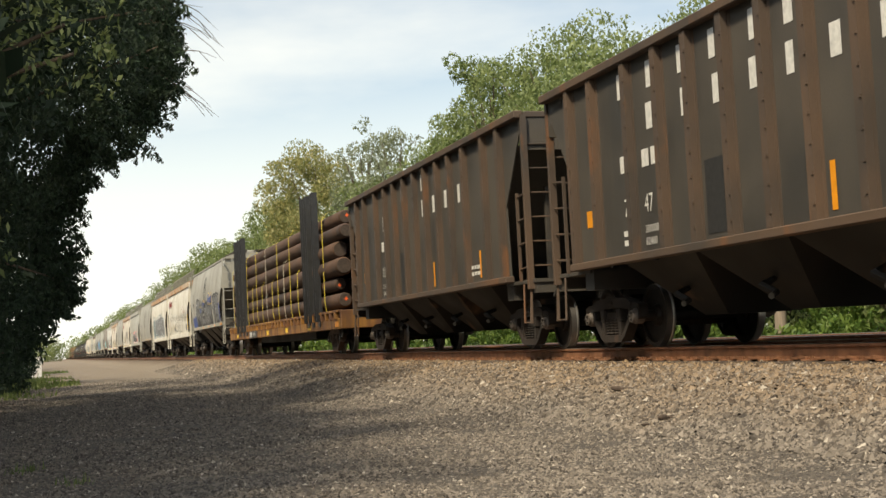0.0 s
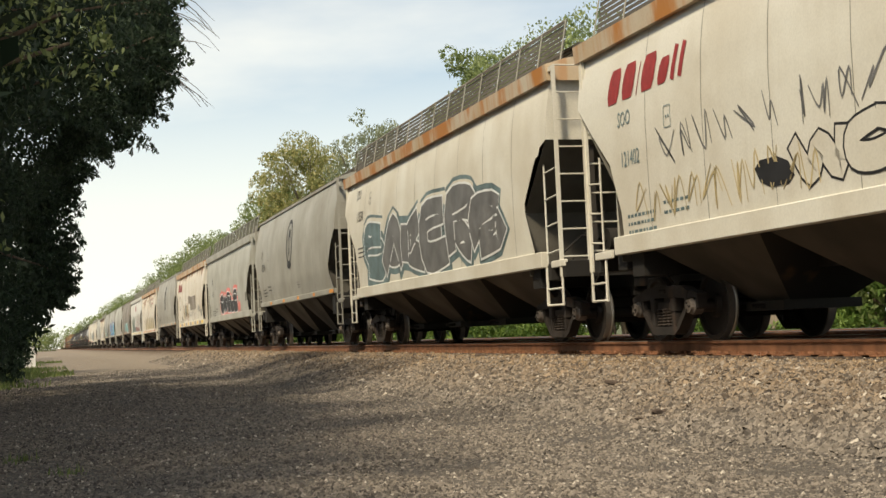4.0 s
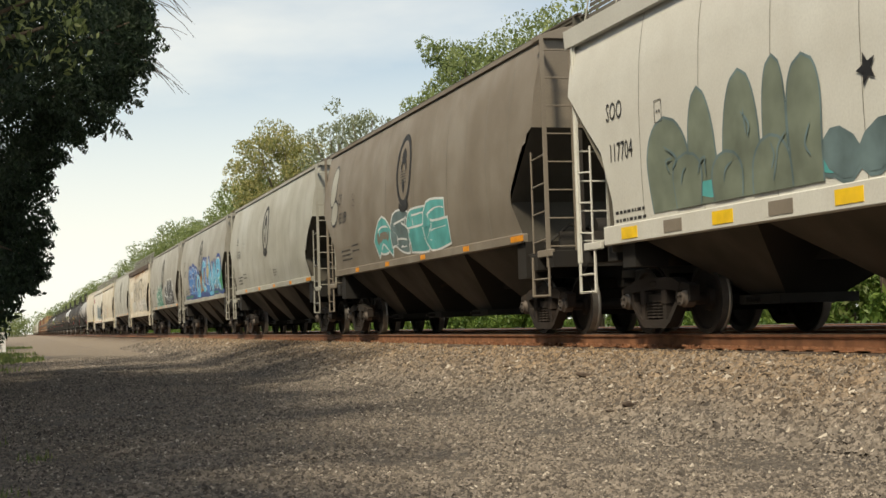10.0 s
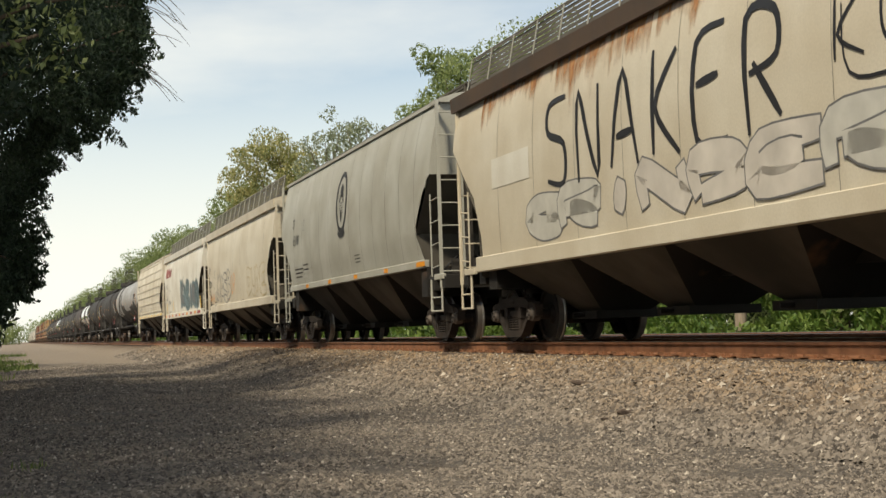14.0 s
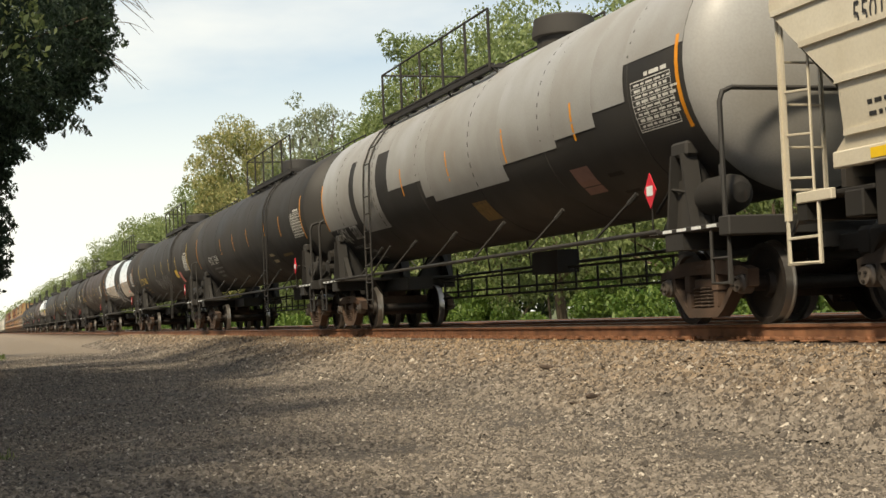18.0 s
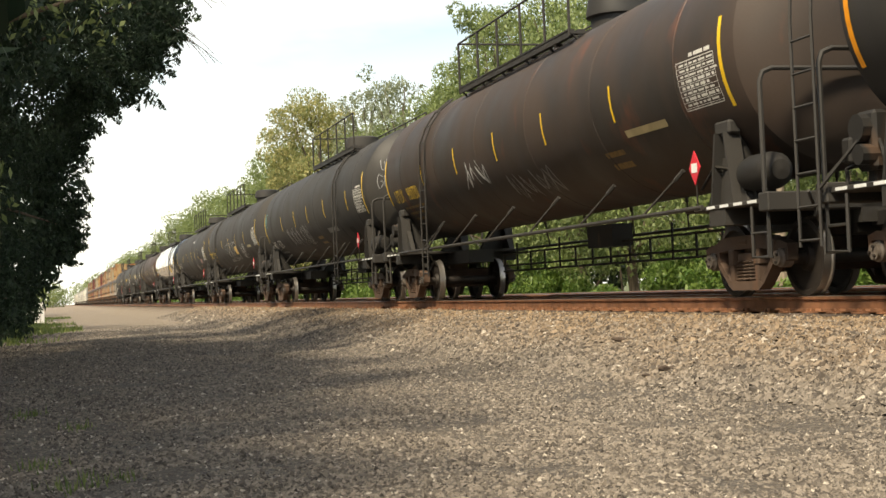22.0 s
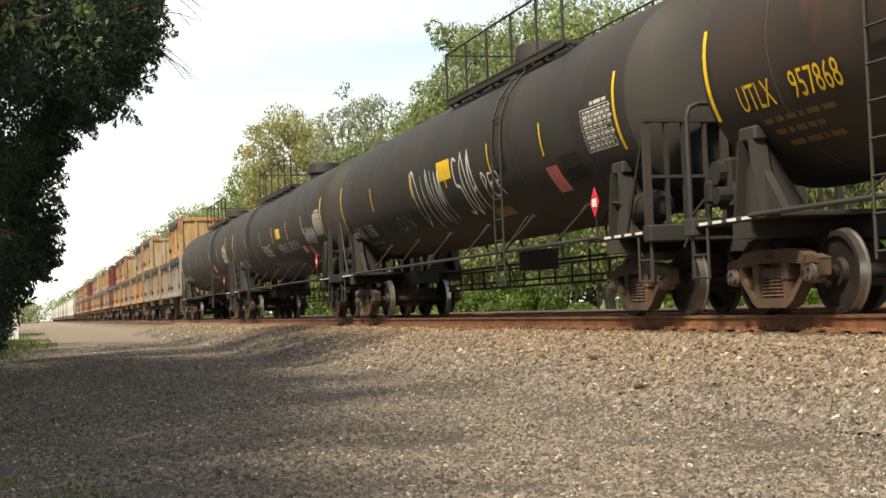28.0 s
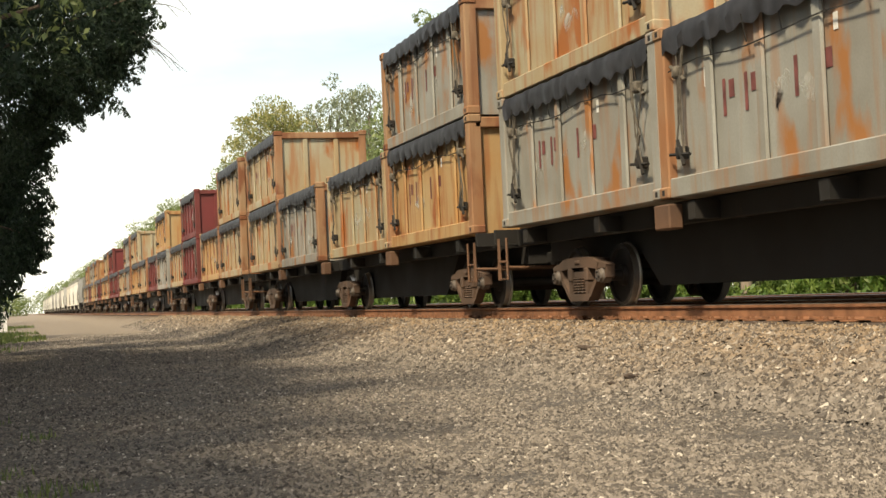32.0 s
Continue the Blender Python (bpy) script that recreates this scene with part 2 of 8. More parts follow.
TANK_RUST = paint("rust_brown_tank_paint", (0.032, 0.026, 0.022), (0.055, 0.037, 0.028), 0.60, (0.10, 0.042, 0.024), 0.62, 0.7)
TANK_GLOSS = paint("glossy_black_tank_paint", (0.008, 0.010, 0.009), (0.013, 0.015, 0.014), 0.9, (0.05, 0.04, 0.03), 0.12, 0.2)
TANK_GREY = paint("silver_grey_tank_paint", (0.36, 0.36, 0.355), (0.29, 0.28, 0.262), 0.84, (0.3, 0.24, 0.14), 0.5)
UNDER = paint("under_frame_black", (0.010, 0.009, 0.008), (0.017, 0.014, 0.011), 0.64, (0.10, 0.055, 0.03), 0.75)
# slope sheets and roofwalks: grime plus shade held in the colour
SLOPE = paint("grimy_shaded_hopper_paint", (0.12, 0.11, 0.09), (0.07, 0.062, 0.05), 0.74, (0.09, 0.06, 0.04), 0.75)
# bay sides: grime and the shade below the sill share this colour
BAY = paint("grimy_shaded_bay_paint", (0.074, 0.060, 0.044), (0.038, 0.031, 0.023), 0.74, (0.12, 0.075, 0.045), 0.75)
# end braces: the recess's shade and grime painted on as near-black
SHADE = paint("grimy_shaded_recess_paint", (0.030, 0.027, 0.024), (0.05, 0.042, 0.035), 0.7, (0.10, 0.06, 0.035), 0.8)
# hopper trucks: grime, plus their weaker sunlight put into a darker cast steel
CAST_SHADED = paint("grimy_shaded_cast_steel", (0.036, 0.025, 0.019), (0.015, 0.012, 0.010), 0.64, (0.09, 0.048, 0.028), 0.85)
CAST = paint("cast_steel_truck", (0.125, 0.075, 0.050), (0.050, 0.033, 0.024), 0.62, (0.12, 0.06, 0.035), 0.8)
WHEEL = plain("wheel_steel", (0.022, 0.017, 0.014), 0.65, 0.3, 7.0, 0.2)
BEARING = plain("grimy_bearing_cap", (0.12, 0.10, 0.085), 0.6, 0.4, 8.0, 0.2)
TREAD = plain("bright_wheel_tread", (0.42, 0.39, 0.36), 0.33, 0.15, 5.0, 0.9)
ORANGE = plain("orange_reflector", (0.78, 0.30, 0.02), 0.45, 0.12, 5.0)
YELLOW = plain("yellow_reflector", (0.85, 0.55, 0.03), 0.45, 0.12, 5.0)
FLAT_YELLOW = paint("rusty_yellow_paint", (0.40, 0.195, 0.038), (0.22, 0.10, 0.033), 0.48, (0.13, 0.06, 0.032), 0.7, 0.7, rust_runs=0.6)
STENCIL = plain("white_stencil_paint", (0.66, 0.65, 0.61), 0.6, 0.15, 14.0)
DARK_INK = plain("black_stencil_paint", (0.028, 0.028, 0.028), 0.6, 0.2, 14.0)
DARK_RED = plain("faded_red_lettering", (0.30, 0.035, 0.035), 0.6, 0.2, 8.0)
FADED_NAME = plain("faded_maroon_lettering", (0.16, 0.05, 0.045), 0.7, 0.4, 6.0)
RED = plain("red_placard", (0.62, 0.03, 0.05), 0.5, 0.1, 8.0)
WOOD = paint("creosoted_pole_wood", (0.040, 0.024, 0.016), (0.115, 0.060, 0.035), 0.72, (0.04, 0.022, 0.014), 0.7, 0.4)
WOOD_END = plain("dark_pole_end_grain", (0.06, 0.042, 0.032), 0.8, 0.35, 14.0)
STAKE = plain("black_steel_stake", (0.028, 0.029, 0.031), 0.5, 0.25, 6.0)
STRAP = plain("yellow_webbing", (0.80, 0.62, 0.06), 0.7, 0.12, 8.0)
STRAP_PALE = plain("pale_webbing", (0.62, 0.56, 0.42), 0.7, 0.15, 8.0)
BOX_YELLOW = paint("rust_streaked_yellow_steel", (0.37, 0.335, 0.235), (0.36, 0.26, 0.14), 0.55, (0.32, 0.11, 0.03), 0.7, 0.7, rust_runs=0.65)
BOX_GREY = paint("rust_streaked_grey_steel", (0.31, 0.31, 0.28), (0.22, 0.21, 0.18), 0.56, (0.31, 0.13, 0.042), 0.7, 0.7, rust_runs=0.42)
BOX_RUST = paint("orange_rust_steel", (0.40, 0.21, 0.075), (0.43, 0.31, 0.16), 0.56, (0.28, 0.09, 0.028), 0.75, 0.8, rust_runs=0.6)
BOX_RED = paint("maroon_steel", (0.17, 0.028, 0.026), (0.12, 0.028, 0.022), 0.72, (0.20, 0.08, 0.035), 0.65, 0.5)
TARP = plain("black_tarpaulin", (0.030, 0.030, 0.034), 0.5, 0.5, 5.0)
BLUE = plain("blue_spray_paint", (0.05, 0.20, 0.50), 0.5, 0.35, 2.0)
TEAL = plain("teal_spray_paint", (0.10, 0.42, 0.42), 0.5, 0.25, 2.0)
GREEN = plain("green_spray_paint", (0.03, 0.20, 0.13), 0.5, 0.25, 2.0)
SLATE = plain("slate_spray_paint", (0.13, 0.19, 0.20), 0.5, 0.35, 2.0)
SALMON = plain("salmon_spray_paint", (0.75, 0.22, 0.19), 0.5, 0.2, 2.0)
OCHRE = plain("ochre_spray_paint", (0.46, 0.37, 0.20), 0.5, 0.3, 2.0)
SILVER_SPRAY = plain("silver_spray_paint", (0.30, 0.30, 0.31), 0.45, 0.25, 2.0)
WHITE_SPRAY = plain("white_spray_paint", (0.72, 0.74, 0.74), 0.5, 0.1, 2.0)
BLACK_SPRAY = plain("black_spray_paint", (0.022, 0.022, 0.024), 0.5, 0.3, 2.0)
BARK = plain("bark", (0.12, 0.09, 0.065), 0.9, 0.4, 7.0, 0.0, (3, 3, 0.5))
POLE_WOOD = plain("weathered_pole", (0.26, 0.21, 0.16), 0.85, 0.25, 5.0, 0.0, (4, 4, 0.4))
# dark green that also puts the lot trees' shaded sides into the colour
LEAF_DARK = leaf_material("dark_shaded_leaves", (0.011, 0.026, 0.013), (0.034, 0.063, 0.027), 0.2, 0.72)
LEAF_MID = leaf_material("green_leaves", (0.115, 0.165, 0.052), (0.27, 0.32, 0.12))
LEAF_SHADED = leaf_material("shaded_wood_leaves", (0.025, 0.045, 0.016), (0.06, 0.09, 0.03), 0.2)
LEAF_YELLOW = leaf_material("yellowing_leaves", (0.14, 0.18, 0.055), (0.46, 0.41, 0.17))
LEAF_FEATHER = leaf_material("feathery_leaves", (0.16, 0.19, 0.11), (0.28, 0.31, 0.19))
LEAF_BUSH = leaf_material("bright_bush_leaves", (0.06, 0.13, 0.025), (0.19, 0.27, 0.06), 0.4)
GRASS = leaf_material("lot_grass", (0.07, 0.12, 0.03), (0.20, 0.24, 0.07), 0.4)
FENCE = plain("pale_fence_board", (0.62, 0.62, 0.60), 0.6, 0.15, 5.0)
SKY_BLUE = plain("light_blue_spray_paint", (0.10, 0.42, 0.62), 0.5, 0.3, 2.0)
NAVY = plain("navy_spray_paint", (0.03, 0.07, 0.25), 0.5, 0.3, 2.0)
PINK_BROWN = plain("dull_maroon_spray_paint", (0.26, 0.13, 0.11), 0.5, 0.3, 2.0)
SPRAY_GREY = plain("grey_spray_paint", (0.15, 0.15, 0.15), 0.5, 0.3, 2.0)
TANK_GLOSS.node_tree.nodes["Principled BSDF"].inputs["Coat Weight"].default_value = 1.0
TANK_GLOSS.node_tree.nodes["Principled BSDF"].inputs["Coat Roughness"].default_value = 0.04
TANK_GLOSS.node_tree.nodes["Principled BSDF"].inputs["Coat IOR"].default_value = 1.7
GREY_GREEN = plain("grey_green_spray_paint", (0.17, 0.20, 0.155), 0.5, 0.25, 2.0)
PALE_SPRAY = plain("pale_spray_paint", (0.58, 0.54, 0.48), 0.5, 0.2, 1.5)
BRIGHT_GREEN = plain("bright_green_spray_paint", (0.07, 0.34, 0.16), 0.5, 0.3, 2.0)
OCHRE_DIM = plain("faded_ochre_stencil", (0.20, 0.12, 0.03), 0.6, 0.3, 14.0)
ROPE = plain("dirty_rope", (0.10, 0.085, 0.065), 0.85, 0.35, 16.0)
PATCH = plain("pale_overpaint", (0.50, 0.49, 0.44), 0.65, 0.12, 3.0)
PEDESTAL = paint("rusty_brown_steel", (0.17, 0.085, 0.045), (0.10, 0.055, 0.034), 0.62, (0.22, 0.09, 0.035), 0.8, 0.6)
RUST_STAIN = wash("orange_rust_wash", (0.50, 0.26, 0.10), (0.30, 0.12, 0.045))
PALE_WASH = wash("thin_white_paint_wash", (0.62, 0.62, 0.57), (0.46, 0.46, 0.41), 0.75)
POST_RUST = paint("rust_red_post_paint", (0.30, 0.13, 0.055), (0.33, 0.21, 0.12), 0.52, (0.19, 0.07, 0.03), 0.8, 0.7, rust_runs=0.7)



# ---------------------------------------------------------------- mesh tools
class Geo:
    """Vertices and faces of one mesh, gathered piece by piece; each face carries a material slot."""

    def __init__(self):
        self.v, self.f, self.m = [], [], []

    def add(self, verts, faces, slot=0):
        n = len(self.v)
        self.v.extend(verts)
        self.f.extend([tuple(i + n for i in f) for f in faces])
        self.m.extend([slot] * len(faces))
        return self

    def box(self, x0, x1, y0, y1, z0, z1, slot=0):
        v = [(x, y, z) for x in (x0, x1) for y in (y0, y1) for z in (z0, z1)]
        return self.add(v, [(0, 1, 3, 2), (4, 6, 7, 5), (0, 4, 5, 1), (2, 3, 7, 6), (0, 2, 6, 4), (1, 5, 7, 3)], slot)

    def soft_box(self, x0, x1, y0, y1, z0, z1, c=0.02, slot=0):
        """A box with chamfered edges."""
        v, f = [], []
        xs, ys, zs = (x0, x1), (y0, y1), (z0, z1)
        ids = {}
        for i in (0, 1):
            for j in (0, 1):
                for k in (0, 1):
                    sx, sy, sz = (1 - 2 * i) * c, (1 - 2 * j) * c, (1 - 2 * k) * c
                    for a, d in enumerate(((0, sy, sz), (sx, 0, sz), (sx, sy, 0))):
                        ids[i, j, k, a] = len(v)
                        v.append((xs[i] + d[0], ys[j] + d[1], zs[k] + d[2]))
        for i in (0, 1):
            q = [ids[i, j, k, 0] for j, k in ((0, 0), (0, 1), (1, 1), (1, 0))]
            f.append(q if i == 0 else q[::-1])
            q = [ids[j, i, k, 1] for j, k in ((0, 0), (1, 0), (1, 1), (0, 1))]
            f.append(q if i == 0 else q[::-1])
            q = [ids[j, k, i, 2] for j, k in ((0, 0), (0, 1), (1, 1), (1, 0))]
            f.append(q if i == 0 else q[::-1])
        for i in (0, 1):
            for j in (0, 1):
                f.append((ids[i, j, 0, 0], ids[i, j, 1, 0], ids[i, j, 1, 1], ids[i, j, 0, 1]))
                f.append((ids[i, 0, j, 0], ids[i, 1, j, 0], ids[i, 1, j, 2], ids[i, 0, j, 2]))
                f.append((ids[0, i, j, 1], ids[1, i, j, 1], ids[1, i, j, 2], ids[0, i, j, 2]))
                for k in (0, 1):
                    f.append((ids[i, j, k, 0], ids[i, j, k, 1], ids[i, j, k, 2]))
        return self.add(v, f, slot)

    def rod(self, a, b, r, seg=8, slot=0, r2=None):
        a, b = Vector(a), Vector(b)
        d = b - a
        q = d.to_track_quat("Z", "Y")
        r2 = r if r2 is None else r2
        v = []
        for p, rad in ((a, r), (b, r2)):
            for i in range(seg):
                t = 2 * math.pi * i / seg
                v.append(tuple(p + q @ Vector((rad * math.cos(t), rad * math.sin(t), 0))))
        f = [(i, (i + 1) % seg, seg + (i + 1) % seg, seg + i) for i in range(seg)]
        f += [tuple(range(seg))[::-1], tuple(range(seg, 2 * seg))]
        return self.add(v, f, slot)

    def pipe(self, points, r, seg=6, slot=0, r2=None):
        """One bent tube through the points, narrowing to r2."""
        pts = [Vector(q) for q in points]
        n = len(pts)
        r2 = r if r2 is None else r2
        ways = [(pts[min(n - 1, i + 1)] - pts[max(0, i - 1)]).normalized() for i in range(n)]
        side = ways[0].orthogonal().normalized()
        v = []
        for i, (q, d) in enumerate(zip(pts, ways)):
            side = (side - d * side.dot(d)).normalized()
            up = d.cross(side)
            rad = r + (r2 - r) * i / (n - 1)
            if 0 < i < n - 1:
                rad /= max(0.6, (pts[i + 1] - q).normalized().dot(d))
            for k in range(seg):
                t = 2 * math.pi * k / seg
                v.append(tuple(q + side * (rad * math.cos(t)) + up * (rad * math.sin(t))))
        f = [(i * seg + k, i * seg + (k + 1) % seg, (i + 1) * seg + (k + 1) % seg, (i + 1) * seg + k) for i in range(n - 1) for k in range(seg)]
        f += [tuple(range(seg))[::-1], tuple(range((n - 1) * seg, n * seg))]
        return self.add(v, f, slot)

    def lathe(self, profile, axis="x", centre=(0, 0, 0), seg=28, slot=0, slots=None):
        """Turns (along, radius) pairs about an axis."""
        v, f, n = [], [], len(profile)
        for i in range(seg):
            t = 2 * math.pi * i / seg
            for a, r in profile:
                c, s = r * math.cos(t), r * math.sin(t)
                p = (a, c, s) if axis == "x" else (s, a, c) if axis == "y" else (c, s, a)
                v.append((p[0] + centre[0], p[1] + centre[1], p[2] + centre[2]))
        k = len(self.v)
        self.v.extend(v)
        for i in range(seg):
            j = (i + 1) % seg
            for b in range(n - 1):
                self.f.append((k + i * n + b, k + j * n + b, k + j * n + b + 1, k + i * n + b + 1))
                self.m.append(slots[b] if slots else slot)
        return self

    def prism(self, outline, x0, x1, slot=0):
        """An outline in (y, z), convex, given thickness along x."""
        n = len(outline)
        v = [(x0, *p) for p in outline] + [(x1, *p) for p in outline]
        f = [tuple(range(n)), tuple(range(n, 2 * n))[::-1]]
        f += [(i, i + n, (i + 1) % n + n, (i + 1) % n) for i in range(n)]
        return self.add(v, f, slot)

    def strip(self, low, high, slot=0):
        """A wall between two lines of points."""
        n = len(low)
        return self.add(list(low) + list(high), [(i, i + 1, n + i + 1, n + i) for i in range(n - 1)], slot)

    def mesh(self, name, *mats, smooth=35, weld=False):
        me = bpy.data.meshes.new(name)
        me.from_pydata(self.v, [], self.f)
        for m in mats:
            me.materials.append(m)
        if any(self.m):
            me.polygons.foreach_set("material_index", self.m)
        bm = bmesh.new()
        bm.from_mesh(me)
        if weld:
            bmesh.ops.remove_doubles(bm, verts=bm.verts, dist=0.0005)
        bmesh.ops.recalc_face_normals(bm, faces=bm.faces)
        bm.to_mesh(me)
        bm.free()
        if smooth:
            me.shade_smooth()
            me.set_sharp_from_angle(angle=radians(smooth))
        return me


def part(name, geo, mats, parent, label="", smooth=35, at=None):
    """One mesh as a part under a thing or under another part."""
    mats = mats if isinstance(mats, (tuple, list)) else (mats,)
    ob = new(name, geo if isinstance(geo, bpy.types.Mesh) else geo.mesh(name, *mats, smooth=smooth))
    ob.parent = parent
    if at:
        ob.location = at
    return tagged(ob, label)


def thing(name, label, category, group="", place=(0, 0, 0)):
    ob = new(name)
    ob.location = place
    ob.empty_display_size = 0.3
    return tagged(ob, label, category, group)


def solid(name, geo, mats, label="", category="", kind="", group="", smooth=35):
    mats = mats if isinstance(mats, (tuple, list)) else (mats,)
    return tagged(new(name, geo.mesh(name, *mats, smooth=smooth)), label, category, group, kind)


# ---------------------------------------------------------------- lettering and spray paint on curved sides
def side_x(profile, z):
    """Half width of a car's side at height z."""
    if callable(profile):
        return profile(z)
    for (z0, x0), (z1, x1) in zip(profile, profile[1:]):
        if z <= z1:
            return x0 + (x1 - x0) * max(0.0, (z - z0) / (z1 - z0))
    return profile[-1][1]


def stroke(geo, profile, points, width, lift=0.008, slot=0, side=-1):
    """A painted line on a car's side, through (y, z) points."""
    dense = []
    for (y0, z0), (y1, z1) in zip(points, points[1:]):
        n = max(1, int(math.hypot(y1 - y0, z1 - z0) / 0.14))
        dense += [(y0 + (y1 - y0) * i / n, z0 + (z1 - z0) * i / n) for i in range(n)]
    dense.append(points[-1])
    left, right = [], []
    for i, (y, z) in enumerate(dense):
        a, b = dense[max(0, i - 1)], dense[min(len(dense) - 1, i + 1)]
        d = math.hypot(b[0] - a[0], b[1] - a[1]) or 1.0
        ny, nz = -(b[1] - a[1]) / d * width / 2, (b[0] - a[0]) / d * width / 2
        for line, s in ((left, 1), (right, -1)):
            zz = z + s * nz
            line.append((side * (side_x(profile, zz) + lift), y + s * ny, zz))
    geo.strip(left, right, slot)


def blob(geo, profile, y, z0, z1, w, lift, slot, power=3.0, lean=0.0, side=-1):
    """A rounded painted letter shape that follows the side."""
    rows = max(4, int((z1 - z0) / 0.10))
    left, right = [], []
    for i in range(rows + 1):
        s = i / rows * 2 - 1
        half = w / 2 * max(0.06, (1 - abs(s) ** power)) ** (1 / power)
        z = z0 + (z1 - z0) * i / rows
        x = side * (side_x(profile, z) + lift)
        left.append((x, y + lean * s - half, z))
        right.append((x, y + lean * s + half, z))
    geo.strip(left, right, slot)


def flow(points, n=5):
    """A smooth line through a few points."""
    out = []
    for i in range(len(points) - 1):
        p0, p1, p2, p3 = points[max(0, i - 1)], points[i], points[i + 1], points[min(len(points) - 1, i + 2)]
        for k in range(n):
            t = k / n
            out.append(tuple(0.5 * (2 * b + (c - a) * t + (2 * a - 5 * b + 4 * c - d) * t * t + (3 * b - a - 3 * c + d) * t ** 3) for a, b, c, d in zip(p0, p1, p2, p3)))
    return out + [points[-1]]


def brush(geo, profile, points, width, grow, lift, slot, tips=(0.8, 0.8), side=-1):
    """A fat painted stroke whose ends narrow to the given tips; grow widens it all round."""
    (y0, z0), (y1, z1) = points[0], points[1]
    (ya, za), (yb, zb) = points[-2], points[-1]
    d, e = math.hypot(y1 - y0, z1 - z0) or 1, math.hypot(yb - ya, zb - za) or 1
    g = grow / 2
    line = [(y0 - (y1 - y0) / d * g, z0 - (z1 - z0) / d * g)] + list(points[1:-1]) + [(yb + (yb - ya) / e * g, zb + (zb - za) / e * g)]
    dense = []
    for (p, q), (u, v) in zip(line, line[1:]):
        n = max(1, int(abs(v - q) / 0.12))
        dense += [(p + (u - p) * i / n, q + (v - q) * i / n) for i in range(n)]
    dense.append(line[-1])
    n = len(dense) - 1
    left, right = [], []
    for i, (y, z) in enumerate(dense):
        a, b = dense[max(0, i - 1)], dense[min(n, i + 1)]
        m = math.hypot(b[0] - a[0], b[1] - a[1]) or 1.0
        f = i / n
        w = width * (tips[0] + (1 - tips[0]) * min(1, f * 3)) * (tips[1] + (1 - tips[1]) * min(1, (1 - f) * 3)) + grow
        ny, nz = -(b[1] - a[1]) / m * w / 2, (b[0] - a[0]) / m * w / 2
        for out, k in ((left, 1), (right, -1)):
            zz = z + k * nz
            out.append((side * (side_x(profile, zz) + lift), y + k * ny, zz))
    geo.strip(left, right, slot)


# letter-like figures, as strokes through (across, up) points
FIGURES = {
    "E": ([(0.9, 1), (0.15, 0.96), (0.12, 0.04), (0.95, 0)], [(0.15, 0.5), (0.75, 0.55)]), "R": ([(0.15, 0), (0.12, 1), (0.8, 0.95), (0.85, 0.6), (0.2, 0.5)], [(0.3, 0.5), (0.9, 0)]),
    "V": ([(0.05, 1), (0.45, 0), (0.95, 1)],), "H": ([(0.12, 0), (0.15, 1)], [(0.88, 0.02), (0.85, 1)], [(0.15, 0.5), (0.85, 0.52)]), "C": ([(0.9, 0.95), (0.35, 1), (0.1, 0.5), (0.35, 0.02), (0.95, 0.1)],), "K": ([(0.15, 0), (0.18, 1)], [(0.9, 1), (0.25, 0.45), (0.95, 0)]),
    "W": ([(0.05, 1), (0.22, 0.05), (0.5, 0.75), (0.75, 0.05), (0.98, 1)],), "I": ([(0.5, 0), (0.5, 1)],), "T": ([(0.02, 0.95), (0.98, 1)], [(0.5, 0.95), (0.5, 0)]),
    "S": ([(0.9, 0.95), (0.2, 0.98), (0.15, 0.58), (0.85, 0.45), (0.8, 0.03), (0.1, 0.06)],), "O": ([(0.5, 1), (0.12, 0.7), (0.15, 0.2), (0.5, 0), (0.88, 0.25), (0.88, 0.75), (0.5, 1)],),
    "L": ([(0.15, 1), (0.15, 0.04), (0.95, 0.06)],), "A": ([(0.03, 0), (0.48, 1), (0.97, 0)], [(0.25, 0.35), (0.8, 0.38)]), "D": ([(0.15, 0), (0.15, 1), (0.8, 0.85), (0.88, 0.3), (0.15, 0.0)],),
    "B": ([(0.15, 0), (0.15, 1), (0.8, 0.85), (0.25, 0.52), (0.9, 0.3), (0.15, 0.0)],), "N": ([(0.1, 0), (0.12, 1), (0.85, 0), (0.9, 1)],), "M": ([(0.05, 0), (0.2, 1), (0.5, 0.3), (0.8, 1), (0.95, 0)],),
    "G": ([(0.9, 0.9), (0.4, 1), (0.1, 0.5), (0.4, 0), (0.9, 0.1), (0.9, 0.45), (0.55, 0.48)],), "U": ([(0.1, 1), (0.15, 0.15), (0.5, 0), (0.85, 0.15), (0.9, 1)],), "P": ([(0.15, 0), (0.15, 1), (0.85, 0.85), (0.2, 0.42)],)}


